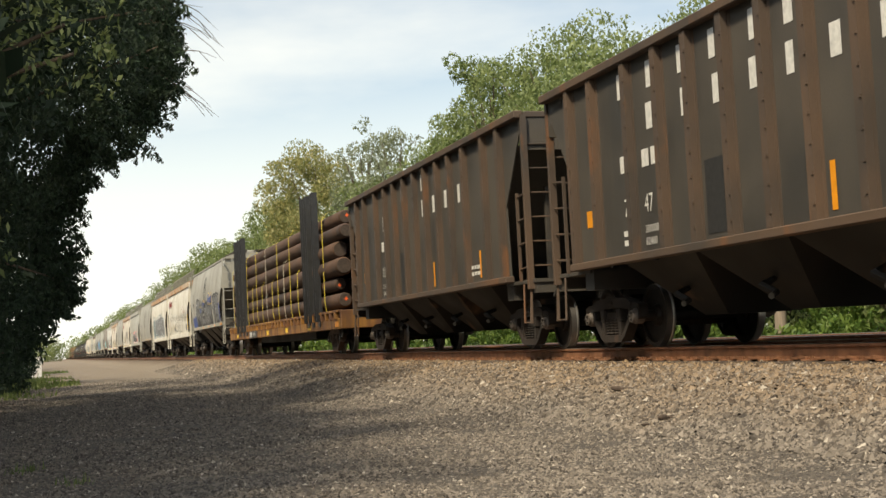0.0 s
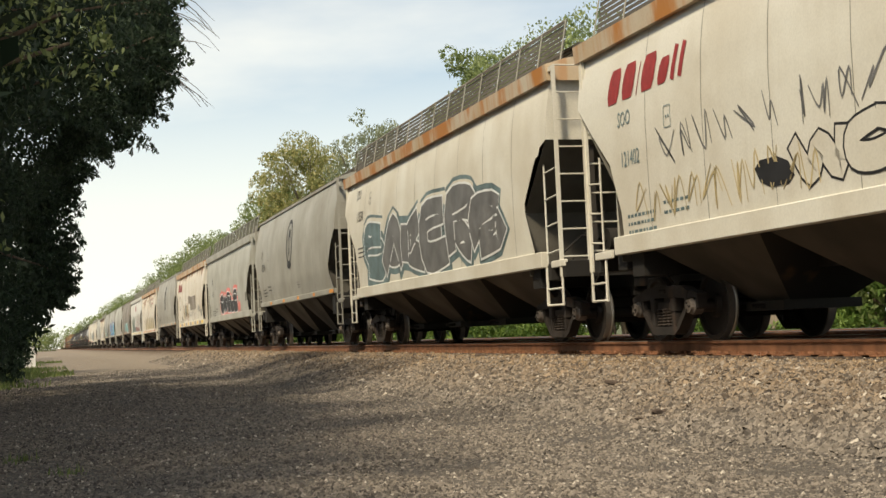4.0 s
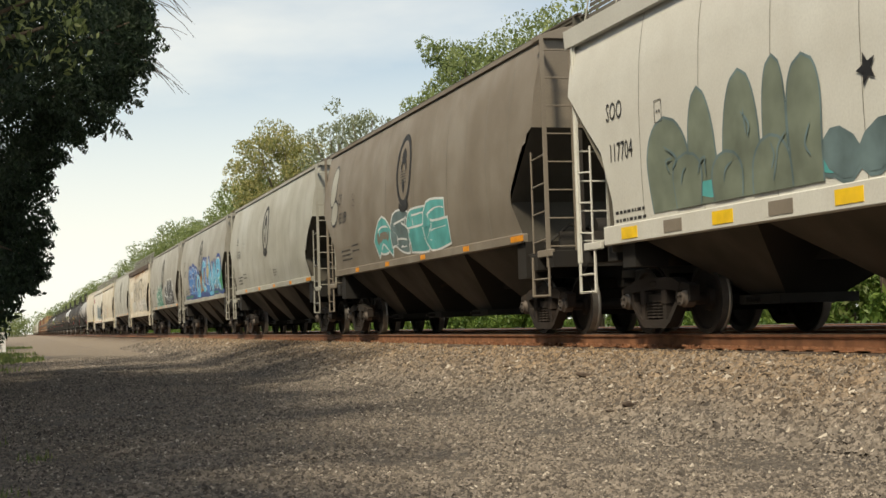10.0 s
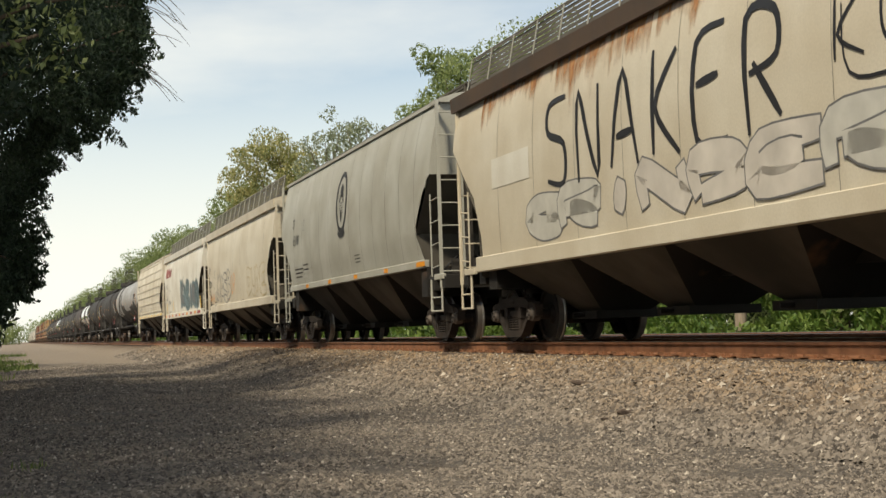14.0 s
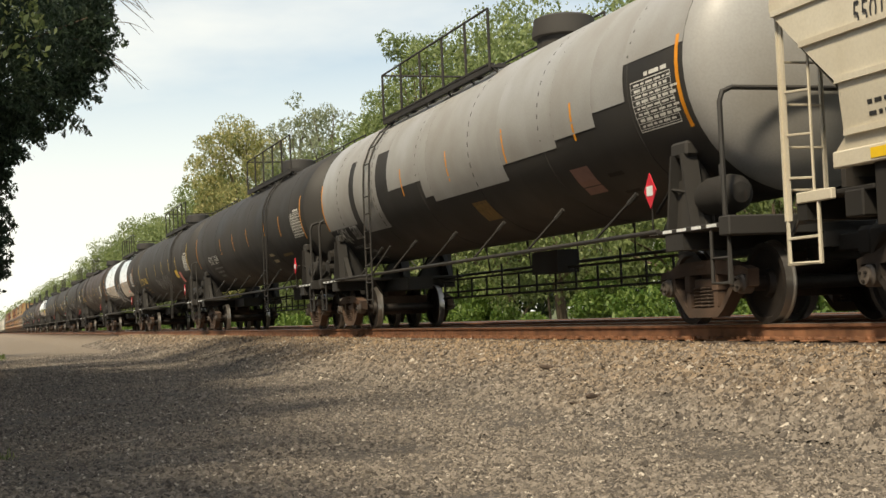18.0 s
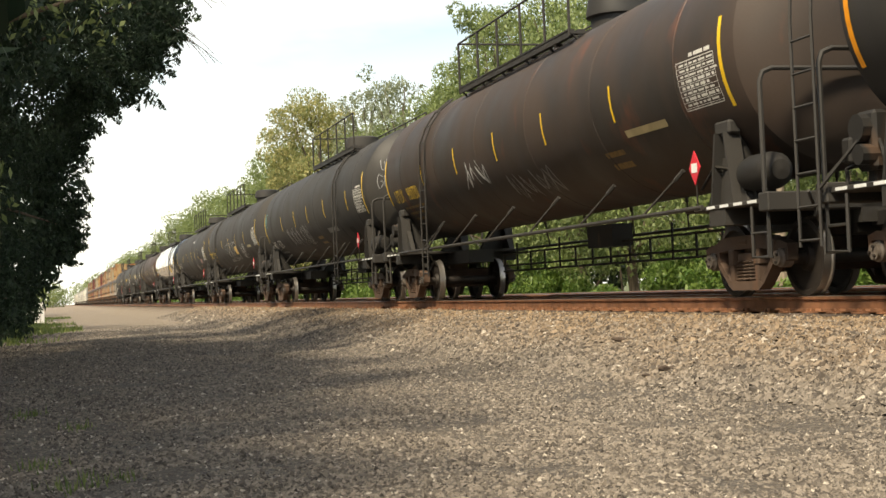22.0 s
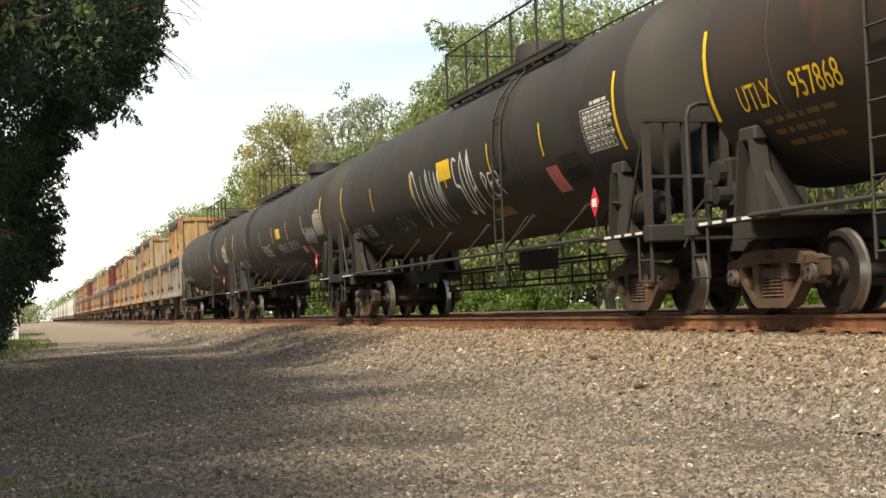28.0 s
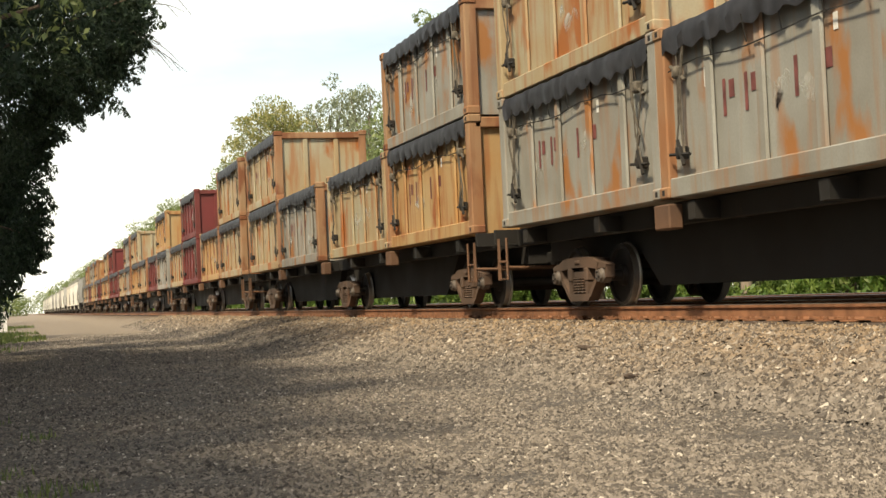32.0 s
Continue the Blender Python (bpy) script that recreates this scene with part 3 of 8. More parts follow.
def letter_piece(profile, word, y0, y1, z0, z1, seed, fills, line, halo=None, weight=0.34, shine=None, peak=0.12, tips=(0.8, 0.8), edge=0.09):
    """A spray-painted piece of overlapping fat outlined figures; the line of reading runs from y1 to y0."""
    rnd = random.Random(seed)
    geo = Geo()
    mats = [halo or line, line, shine or line, *fills]
    n = len(word)
    cell = (y1 - y0) / n
    w = weight * cell
    z0, z1 = z0 + 0.36 * w + edge / 2, z1 - 0.3 * w
    todo = []
    for i, ch in enumerate(word):
        top = z1 - peak * (z1 - z0) * rnd.random()
        low = z0 + 0.04 * rnd.random()
        lean = rnd.uniform(-0.12, 0.12) * cell
        slot = 3 + rnd.randrange(len(fills))
        lines = []
        for pts in FIGURES[ch]:
            q = [(y1 - cell * (i - 0.02 + 1.04 * (u + rnd.uniform(-0.05, 0.05))) - lean * v, low + (top - low) * (v + rnd.uniform(-0.05, 0.05))) for u, v in pts]
            lines.append(flow(q, 4))
        todo.append((lines, slot))
    k = 0
    if halo:
        for lines, slot in todo:
            for q in lines:
                brush(geo, profile, q, w, 0.34 + rnd.uniform(-0.06, 0.1), 0.003 + 0.00004 * k, 0, tips)
                k += 1
    k = 0
    for lines, slot in todo:
        for q in lines:
            brush(geo, profile, q, w, edge, 0.005 + 0.0008 * k, 1, tips)
        k += 1
        for q in lines:
            brush(geo, profile, q, w, 0.0, 0.005 + 0.0008 * k, slot, tips)
        k += 1
        if shine:
            for q in lines:
                m = len(q)
                if m > 3:
                    brush(geo, profile, [(y + w * 0.22, z + 0.02) for y, z in q[m // 5: m // 5 + max(2, m // 3)]], 0.035, 0.0, 0.0063 + 0.0008 * k, 2, (0.3, 0.3))
    return geo, mats


def star(geo, profile, y, z, r, slot, lift, side=-1):
    pts = [(y + (r if i % 2 == 0 else r * 0.42) * math.sin(0.3 + i * math.pi / 5), z + (r if i % 2 == 0 else r * 0.42) * math.cos(0.3 + i * math.pi / 5)) for i in range(10)]
    geo.add([(side * (side_x(profile, b) + lift), a, b) for a, b in pts + [(y, z)]], [(i, (i + 1) % 10, 10) for i in range(10)], slot)


def spray_piece(profile, y0, y1, z0, z1, count, seed, fill, line, back=None, power=2.6, ragged=0.2, more=(), inner=0):
    """Rounded or leaf-like painted shapes side by side with outlines; power under 3 makes them pointed."""
    rnd = random.Random(seed)
    geo = Geo()
    mats = [back or line, line, fill, *more]
    step = (y1 - y0) / count
    if back:
        for i in range(count * 2 + 1):
            y = y0 + step * i / 2
            blob(geo, profile, y, z0, z1 + 0.05 + rnd.random() * 0.2, step * rnd.uniform(0.7, 1.2), 0.003 + 0.0001 * i, 0, 2.0, rnd.uniform(-0.1, 0.1))
    for i in range(count):
        y = y0 + step * (i + 0.5)
        top = z1 - rnd.random() * ragged * (z1 - z0)
        low = z0 + rnd.random() * 0.06
        lean = (rnd.random() - 0.5) * 0.24
        blob(geo, profile, y, low - 0.03, top + 0.04, step * 1.10, 0.006 + 0.0004 * i, 1, power, lean)
        blob(geo, profile, y, low + 0.02, top - 0.02, step * 0.98, 0.0095 + 0.0004 * i, 2 + rnd.randrange(1 + len(more)), power, lean)
        for _ in range(inner):
            a = low + (top - low) * rnd.uniform(0.1, 0.5)
            b = a + (top - low) * rnd.uniform(0.2, 0.45)
            yy = y + step * rnd.uniform(-0.25, 0.25)
            brush(geo, profile, flow([(yy, a), (yy + step * rnd.uniform(-0.18, 0.18), (a + b) / 2), (yy + rnd.uniform(-0.1, 0.1), b)]), 0.035, 0, 0.0066 + 0.0006 * i, 1, (0.3, 0.3))
    return geo, mats


def tag_scrawl(profile, y0, y1, z0, z1, count, seed, width=0.035, slot=0, geo=None):
    """Quick hand-drawn tag lines, with no words."""
    rnd = random.Random(seed)
    geo = geo or Geo()
    step = (y1 - y0) / count
    for i in range(count):
        y = y0 + step * i
        pts = [(y, z0 + rnd.random() * 0.2 * (z1 - z0))]
        for k in range(rnd.choice((3, 4, 5))):
            pts.append((y + step * rnd.uniform(-0.1, 1.0), z1 - rnd.random() * 0.35 * (z1 - z0) if k % 2 == 0 else z0 + rnd.random() * 0.35 * (z1 - z0)))
        brush(geo, profile, flow(pts, 4), width, 0.0, 0.009, slot, (0.5, 0.5))
    return geo


def bars(geo, profile, y, z, widths, height, gap=0.07, lift=0.008, slot=0, pitch=0.0):
    """A line of plain bars from y towards the leading end."""
    for w in widths:
        if height > 0.12:
            stroke(geo, profile, [(y - w / 2, z - height / 2), (y - w / 2, z + height / 2)], w, lift, slot)
        else:
            stroke(geo, profile, [(y, z), (y - w, z)], height, lift, slot)
        y -= w + gap
    return geo


FONT_MESHES = {}


def text_geo(words, size):
    """Outlines of the built-in font as triangles in a plane (x along the line, y up)."""
    if (words, size) not in FONT_MESHES:
        cu = bpy.data.curves.new("lettering", "FONT")
        cu.body, cu.size, cu.resolution_u = words, size, 2
        ob = bpy.data.objects.new("lettering", cu)
        scene.collection.objects.link(ob)
        bpy.context.view_layer.update()
        me = ob.evaluated_get(bpy.context.evaluated_depsgraph_get()).to_mesh()
        FONT_MESHES[words, size] = ([tuple(v.co) for v in me.vertices], [tuple(p.vertices) for p in me.polygons])
        bpy.data.objects.remove(ob)
        bpy.data.curves.remove(cu)
    return FONT_MESHES[words, size]


def lettering(geo, profile, words, y, z, size, lift=0.010, slot=0, squeeze=1.0):
    """Readable stencil on the near side; y is where it starts, at the trailing end of the line."""
    v, f = text_geo(words, size)
    geo.add([(-(side_x(profile, z + p[1]) + lift), y - p[0] * squeeze, z + p[1]) for p in v], f, slot)
    return geo


# ---------------------------------------------------------------- running gear
WHEEL_R = 0.465


def wheelset_mesh():
    g = Geo()
    g.rod((-1.05, 0, 0), (1.05, 0, 0), 0.085, 14, 0)
    for s in (-1, 1):
        prof = [(0.66, 0.09), (0.66, 0.16), (0.70, 0.17), (0.73, 0.38), (0.665, 0.405), (0.655, 0.475), (0.67, 0.492), (0.685, 0.49),
                (0.70, WHEEL_R + 0.003), (0.79, WHEEL_R), (0.795, 0.405), (0.755, 0.385), (0.735, 0.17), (0.80, 0.15), (0.80, 0.09)]
        slots = [0, 0, 0, 0, 0, 1, 1, 1, 1, 0, 0, 0, 0, 0]
        g.lathe([(s * a, r) for a, r in prof], "x", seg=32, slots=slots)
        g.lathe([(s * 0.98, 0.0), (s * 0.98, 0.115), (s * 1.10, 0.115), (s * 1.12, 0.095), (s * 1.16, 0.09), (s * 1.165, 0.0)], "x", seg=16, slot=2)
        for k in range(3):
            t = 2 * math.pi * k / 3
            g.rod((s * 1.15, 0.055 * math.cos(t), 0.055 * math.sin(t)), (s * 1.185, 0.055 * math.cos(t), 0.055 * math.sin(t)), 0.018, 6)
    return g.mesh("wheelset", WHEEL, TREAD, BEARING, smooth=30)


def side_frame_mesh(cast):
    """A cast side frame: arched top member, tension member, columns round the spring, jaws over the bearings."""
    g = Geo()
    w = 0.89
    for s in (-1, 1):
        def P(x, *pts):
            g.prism([(s * a, b) for a, b in pts][::s], -x, x)
        P(0.085, (0.0, 0.61), (0.40, 0.60), (0.44, 0.76), (0.0, 0.77))
        P(0.085, (0.40, 0.60), (0.74, 0.57), (0.80, 0.67), (0.62, 0.74), (0.44, 0.76))
        P(0.075, (0.74, 0.57), (w + 0.02, 0.585), (w + 0.16, 0.57), (w + 0.18, 0.63), (w, 0.68), (0.80, 0.67))
        P(0.070, (w + 0.12, 0.42), (w + 0.17, 0.44), (w + 0.18, 0.60), (w + 0.12, 0.59))
        P(0.080, (0.66, 0.44), (0.72, 0.40), (0.76, 0.58), (0.69, 0.60))
        P(0.080, (0.36, 0.13), (0.46, 0.16), (0.72, 0.40), (0.68, 0.465), (0.40, 0.215))
        P(0.085, (0.0, 0.09), (0.34, 0.09), (0.46, 0.16), (0.36, 0.21), (0.0, 0.20))
        P(0.085, (0.28, 0.18), (0.38, 0.22), (0.38, 0.62), (0.28, 0.62))
        g.soft_box(-0.10, 0.10, min(s * 0.26, s * 0.40), max(s * 0.26, s * 0.40), 0.40, 0.60, 0.015)
    g.soft_box(-0.05, 0.05, -0.25, 0.25, 0.44, 0.555, 0.02)
    g.soft_box(-0.105, 0.105, -0.10, 0.10, 0.66, 0.72, 0.015)
    return g.mesh("side_frame", cast, smooth=25)


def spring_mesh(cast):
    g = Geo()
    for y in (-0.17, 0.0, 0.17):
        g.pipe([(0.085 * math.cos(t), y + 0.075 * math.sin(t), 0.205 + 0.0067 * t) for t in [2 * math.pi * i / 9 for i in range(55)]], 0.014, 4)
    return g.mesh("spring", cast, smooth=60)


def truck_bolster_mesh(cast):
    g = Geo()
    g.soft_box(-1.02, 1.02, -0.20, 0.20, 0.46, 0.74, 0.03)
    g.box(-0.22, 0.22, -0.22, 0.22, 0.74, 0.86)
    for s in (-1, 1):
        g.box(-0.95, 0.95, s * 0.36 - 0.04, s * 0.36 + 0.04, 0.30, 0.42)
        for y in (-1, 1):
            g.soft_box(s * 0.72 - 0.06, s * 0.72 + 0.06, y * 0.36 + y * 0.02, y * 0.44, 0.30, 0.62, 0.01)
    return g.mesh("truck", cast, smooth=25)


GEAR = {m.name: {"wheelset": wheelset_mesh(), "side_frame": side_frame_mesh(m), "spring": spring_mesh(m), "truck": truck_bolster_mesh(m)} for m in (CAST, CAST_SHADED)}


def add_truck(car, y, cast=None):
    gear = GEAR[(cast or CAST).name]
    tr = part("truck", gear["truck"], (), car, at=(0, y, 0))
    for s in (-1, 1):
        part("side_frame", gear["side_frame"], (), tr, at=(s * 1.03, 0, 0))
        part("spring", gear["spring"], (), tr, at=(s * 1.03, 0, 0))
        part("wheelset", gear["wheelset"], (), tr, at=(0, s * 0.89, WHEEL_R))
    return tr


def coupler_mesh():
    g = Geo()
    g.soft_box(-0.10, 0.10, 0.0, 0.62, 0.78, 0.98, 0.02)
    g.soft_box(-0.17, 0.14, 0.50, 0.80, 0.70, 1.04, 0.05)
    g.soft_box(-0.30, 0.30, -0.25, 0.0, 0.70, 1.08, 0.03)
    g.pipe([(-0.32, 0.05, 0.95), (-0.34, 0.30, 0.62), (-0.28, 0.62, 0.45), (-0.22, 0.80, 0.55)], 0.028, 6)
    g.pipe([(-0.1, 0.55, 1.03), (-0.25, 0.35, 1.12), (-1.35, 0.30, 1.05), (-1.42, 0.32, 0.88)], 0.018, 5)
    return g.mesh("coupler", UNDER, smooth=40)


COUPLER = coupler_mesh()


def add_couplers(car, y_end):
    for s in (-1, 1):
        ob = part("coupler", COUPLER, (), car, at=(0, s * y_end, 0))
        ob.rotation_euler = (0, 0, 0 if s > 0 else math.pi)


# ---------------------------------------------------------------- covered hoppers
CYL = ((1.50, 1.46), (1.66, 1.475), (2.2, 1.545), (2.8, 1.565), (3.4, 1.545), (3.9, 1.485), (4.3, 1.40), (4.72, 1.28))
ACF = ((1.24, 1.53), (1.50, 1.535), (2.2, 1.56), (3.0, 1.565), (3.6, 1.535), (4.0, 1.48), (4.26, 1.42))


END_CUTS = {
    ("cyl", -1): ((1.2, 6.90), (1.62, 6.82), (2.14, 6.47), (2.37, 6.47), (3.04, 7.12), (3.08, 7.28), (3.20, 7.32), (3.29, 7.55), (9, 7.70)),
    ("cyl", 1): ((1.2, 7.42), (1.66, 7.42), (1.78, 7.24), (2.28, 7.22), (3.16, 8.30), (3.22, 8.36), (9, 8.36)),
    ("acf", -1): ((1.2, 7.05), (1.50, 6.85), (2.17, 6.52), (2.37, 6.50), (3.04, 7.14), (3.08, 7.30), (3.20, 7.36), (3.29, 7.65), (9, 7.78)),
    ("acf", 1): ((1.2, 6.92), (1.57, 6.90), (1.84, 6.92), (2.54, 7.22), (3.41, 8.28), (3.52, 8.42), (9, 8.42))}


def body_end(shape, z, e):
    """How far the side sheet reaches towards the car's leading (-1) or trailing (1) end at height z."""
    pts = END_CUTS[shape, e]
    for (z0, y0), (z1, y1) in zip(pts, pts[1:]):
        if z <= z1:
            return y0 + (y1 - y0) * (z - z0) / (z1 - z0)
    return pts[-1][1]


HOPPER_MESHES = {}


def hopper_meshes(shape, ribbed=False):
    """The meshes that all covered hoppers of one shape share."""
    key = (shape, ribbed)
    if key in HOPPER_MESHES:
        return HOPPER_MESHES[key]
    prof = CYL if shape == "cyl" else ACF
    sill0, sill1 = (1.50, 1.66) if shape == "cyl" else (1.24, 1.50)
    eave = prof[-1][0]
    levels = sorted({sill1 + 0.002, 1.9, 2.6, 2.9, 3.5, 3.7, 3.9, 4.1, 4.26, *([4.45, 4.6, 4.72] if shape == "cyl" else []),
                     *[z for e in (-1, 1) for z, _ in END_CUTS[shape, e] if sill1 + 0.01 < z < 4.2]})
    out = {}
    g = Geo()
    for s in (-1, 1):
        lines = []
        for z in levels:
            a, b, x = -body_end(shape, z, -1), body_end(shape, z, 1), side_x(prof, z)
            lines.append([(s * x, a, z), (s * x, a / 3, z), (s * x, b / 3, z), (s * x, b, z)])
        for a, b in zip(lines, lines[1:]):
            g.strip(a, b)
    for s in (-1, 1):
        # end wall above, sheet that slopes in below it, upright sheet at the bottom
        cut = 3.29 if s < 0 else 3.22 if shape == "cyl" else 3.52
        ring = [z for z in levels if z >= cut]
        left = [(-side_x(prof, z), s * body_end(shape, z, s), z) for z in ring]
        right = [(side_x(prof, z), s * body_end(shape, z, s), z) for z in ring]
        g.strip(left, right)
        inner = body_end(shape, 2.2, s) - 0.03
        w0, w1, w2 = side_x(prof, cut), side_x(prof, 2.2), side_x(prof, 1.5) - 0.02
        ya = s * body_end(shape, cut, s)
        # slot 1 is darker than the sides, with the overhang's shade in its colour
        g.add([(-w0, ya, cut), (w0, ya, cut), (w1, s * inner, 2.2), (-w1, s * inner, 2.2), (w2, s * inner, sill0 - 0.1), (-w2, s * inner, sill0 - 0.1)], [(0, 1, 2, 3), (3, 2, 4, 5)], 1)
    top0, top1 = -body_end(shape, 4.0, -1), body_end(shape, 4.0, 1)
    out["body"] = [g]
    if ribbed:
        out["side_bead"] = []
        for s in (-1, 1):
            for z in (1.82, 2.32, 2.77, 3.18, 3.60, 4.06, 4.54):
                a, b, x = -body_end(shape, z, -1) + 0.03, body_end(shape, z, 1) - 0.03, side_x(prof, z)
                out["side_bead"].append(Geo().prism([(a, z - 0.030), (b, z - 0.030), (b, z + 0.030), (a, z + 0.030)], s * (x - 0.03), s * (x + 0.030)))
    out["end_brace"] = []
    for s in (-1, 1):
        for x in (-0.75, 0.75):
            out["end_brace"].append(Geo().box(x - 0.06, x + 0.06, s * 7.5 - 0.06, s * 7.5 + 0.06, sill0 - 0.2, 2.9 if s > 0 else 3.25))
        g = Geo().box(-1.2, 1.2, s * 7.72 - 0.04, s * 7.72 + 0.04, sill0 - 0.15, sill0 + 0.12)
        g.box(-0.07, 0.07, s * 6.5, s * 7.7, 1.35, 1.75)
        out["end_brace"].append(g)
    e0, e1 = (-6.78, 7.44) if shape == "cyl" else (-7.22, 7.21)
    out["side_sill"] = []
    for s in (-1, 1):
        x = side_x(prof, sill1)
        out["side_sill"].append(Geo().soft_box(min(s * (x - 0.10), s * (x + 0.03)), max(s * (x - 0.10), s * (x + 0.03)), e0, e1, sill0, sill1, 0.012))
    g = Geo()
    x = side_x(prof, eave)
    if shape == "cyl":
        edge = [(x + 0.05, 4.70), (x + 0.05, 4.77), (1.0, 4.88), (0.5, 4.95), (0.0, 4.97)]
    else:
        edge = [(x + 0.10, 4.24), (x + 0.12, 4.50), (1.2, 4.60), (0.6, 4.70), (0.0, 4.72)]
    for s in (-1, 1):
        for (xa, za), (xb, zb) in zip(edge, edge[1:]):
            g.strip([(s * xa, top0 - 0.10, za), (s * xa, top1 + 0.10, za)], [(s * xb, top0 - 0.10, zb), (s * xb, top1 + 0.10, zb)])
        g.strip([(s * edge[0][0], top0 - 0.10, edge[0][1]), (s * edge[0][0], top1 + 0.10, edge[0][1])],
                [(s * (x - 0.05), top0 - 0.10, edge[0][1]), (s * (x - 0.05), top1 + 0.10, edge[0][1])])
        fan = [(sx * px, (top0 - 0.10, top1 + 0.10)[s > 0], pz) for sx, seq in ((-1, edge), (1, edge[::-1])) for px, pz in seq]
        g.add(fan, [tuple(range(len(fan)))])
    out["roof"] = [g]
    out["hatch"] = [Geo().soft_box(-0.45, 0.45, y - 1.4, y + 1.4, edge[-1][1] - 0.02, edge[-1][1] + 0.16, 0.03) for y in (-5.4, -1.8, 1.8, 5.4)]
    out["running_board"] = []
    zt = edge[-1][1] + 0.10
    for xw in ((-0.5, 0.5) if shape == "cyl" else (-0.7, 0.7)):
        g = Geo()
        for k in range(5):
            g.box(xw - 0.24 + k * 0.12 - 0.035, xw - 0.24 + k * 0.12 + 0.035, top0 - 0.2, top1 + 0.2, zt, zt + 0.03)
        n = 15
        for i in range(n):
            y = top0 + (top1 - top0) * i / (n - 1)
            g.box(xw - 0.28, xw + 0.28, y - 0.02, y + 0.02, edge[2][1] - 0.02, zt + 0.01)
        out["running_board"].append(g)
    g = Geo()
    if shape != "cyl":
        xw = -1.12
        n = 15
        for i in range(n):
            y = top0 + (top1 - top0) * i / (n - 1)
            g.rod((xw - 0.12, y, 4.56), (xw, y - 0.05, zt + 0.42), 0.012, 4)
        g.rod((xw, top0, zt + 0.42), (xw, top1, zt + 0.42), 0.014, 4)
        out["roof_rail"] = [g]
        g = Geo()
        for k in range(9):
            f = k / 8
            xa, za = xw - 0.08 + 0.12 * f, 4.56 + (zt - 4.14) * f
            g.add([(xa, top0, za - 0.034), (xa, top1, za - 0.034), (xa + 0.012, top1, za + 0.034), (xa + 0.012, top0, za + 0.034)], [(0, 1, 2, 3)])
        out["roof_grating"] = [g]
    g = Geo()
    if not ribbed:
        for s in (-1, 1):
            n, w = (13, 0.009) if shape == "cyl" else (9, 0.006)
            for i in range(1, n):
                y = -7.6 + 15.2 * i / n
                lo = [z for z in levels if body_end(shape, z, 1 if y > 0 else -1) > abs(y) + 0.02]
                for a, b in zip(lo, lo[1:]):
                    xa, xb = side_x(prof, a) + 0.004, side_x(prof, b) + 0.004
                    g.add([(s * xa, y - w, a), (s * xa, y + w, a), (s * xb, y + w, b), (s * xb, y - w, b)], [(0, 1, 2, 3)])
        out["seams"] = [g]
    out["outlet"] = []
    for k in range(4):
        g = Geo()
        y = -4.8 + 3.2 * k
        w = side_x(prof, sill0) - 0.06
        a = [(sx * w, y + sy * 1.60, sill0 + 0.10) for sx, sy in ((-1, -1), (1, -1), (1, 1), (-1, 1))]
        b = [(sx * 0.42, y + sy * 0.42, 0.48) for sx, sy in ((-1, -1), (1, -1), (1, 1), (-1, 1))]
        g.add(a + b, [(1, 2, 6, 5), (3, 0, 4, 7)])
        # black end faces put the shade between the bays into the colour
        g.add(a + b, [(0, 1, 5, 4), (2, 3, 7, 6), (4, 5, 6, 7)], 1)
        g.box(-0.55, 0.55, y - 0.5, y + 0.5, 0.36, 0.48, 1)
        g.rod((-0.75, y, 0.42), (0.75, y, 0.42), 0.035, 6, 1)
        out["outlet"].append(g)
    out["center_sill"] = [Geo().box(-0.32, 0.32, -8.1, 8.1, 0.86, 1.14)]
    out["bolster"], out["end_platform"], out["brake_gear"], out["ladder"] = [], [], [], []
    topz = 4.70 if shape == "cyl" else 4.45
    for s in (-1, 1):
        out["bolster"].append(Geo().box(-1.45, 1.45, s * 6.65 - 0.2, s * 6.65 + 0.2, 0.92, sill0 + 0.02))
        g = Geo().box(-1.48, 1.48, s * 8.05 - 0.09, s * 8.05 + 0.09, 1.05, 1.28)
        g.soft_box(-1.44, 1.44, min(s * 6.9, s * 8.1), max(s * 6.9, s * 8.1), 1.26, 1.31, 0.01)
        g.soft_box(-1.50, -1.44, min(s * 7.5, s * 8.12), max(s * 7.5, s * 8.12), 1.22, 1.33, 0.01, 1)
        g.soft_box(-1.46, -1.18, min(s * 7.05, s * 7.35), max(s * 7.05, s * 7.35), 1.02, 1.28, 0.015)
        out["end_platform"].append(g)
        g = Geo().rod((-0.5, s * 7.45, 1.65), (0.25, s * 7.45, 1.65), 0.2, 12)
        g.pipe([(-1.3, s * 7.3, 1.4), (-0.9, s * 7.4, 1.75), (-0.5, s * 7.45, 1.65)], 0.02, 5)
        out["brake_gear"].append(g)
        yc, yb = (-7.92, -7.28) if s < 0 else (8.33, 7.83)
        hang = body_end(shape, 4.0, s)
        for xs in (-1, 1):
            g = Geo()
            x = xs * 1.47
            g.box(x - 0.035, x + 0.035, yc - 0.010, yc + 0.010, 1.06, topz)
            g.box(x - 0.010, x + 0.010, min(yc, yc - s * 0.07), max(yc, yc - s * 0.07), 1.06, topz)
            g.rod((x, yb, 1.3), (x, yb, 2.92 if s < 0 else 2.72), 0.016, 5)
            g.box(xs * 1.0 - 0.018, xs * 1.0 + 0.018, yc - 0.018, yc + 0.018, 1.25, topz)
            for i in range(8):
                z = 1.38 + i * 0.44
                g.rod((x, yc, z), (xs * 1.0, yc, z), 0.014, 5)
                if i < 4 and (s < 0 or i < 3):
                    g.rod((x, yc, z + 0.12), (x, yb, z + 0.08), 0.014, 5)
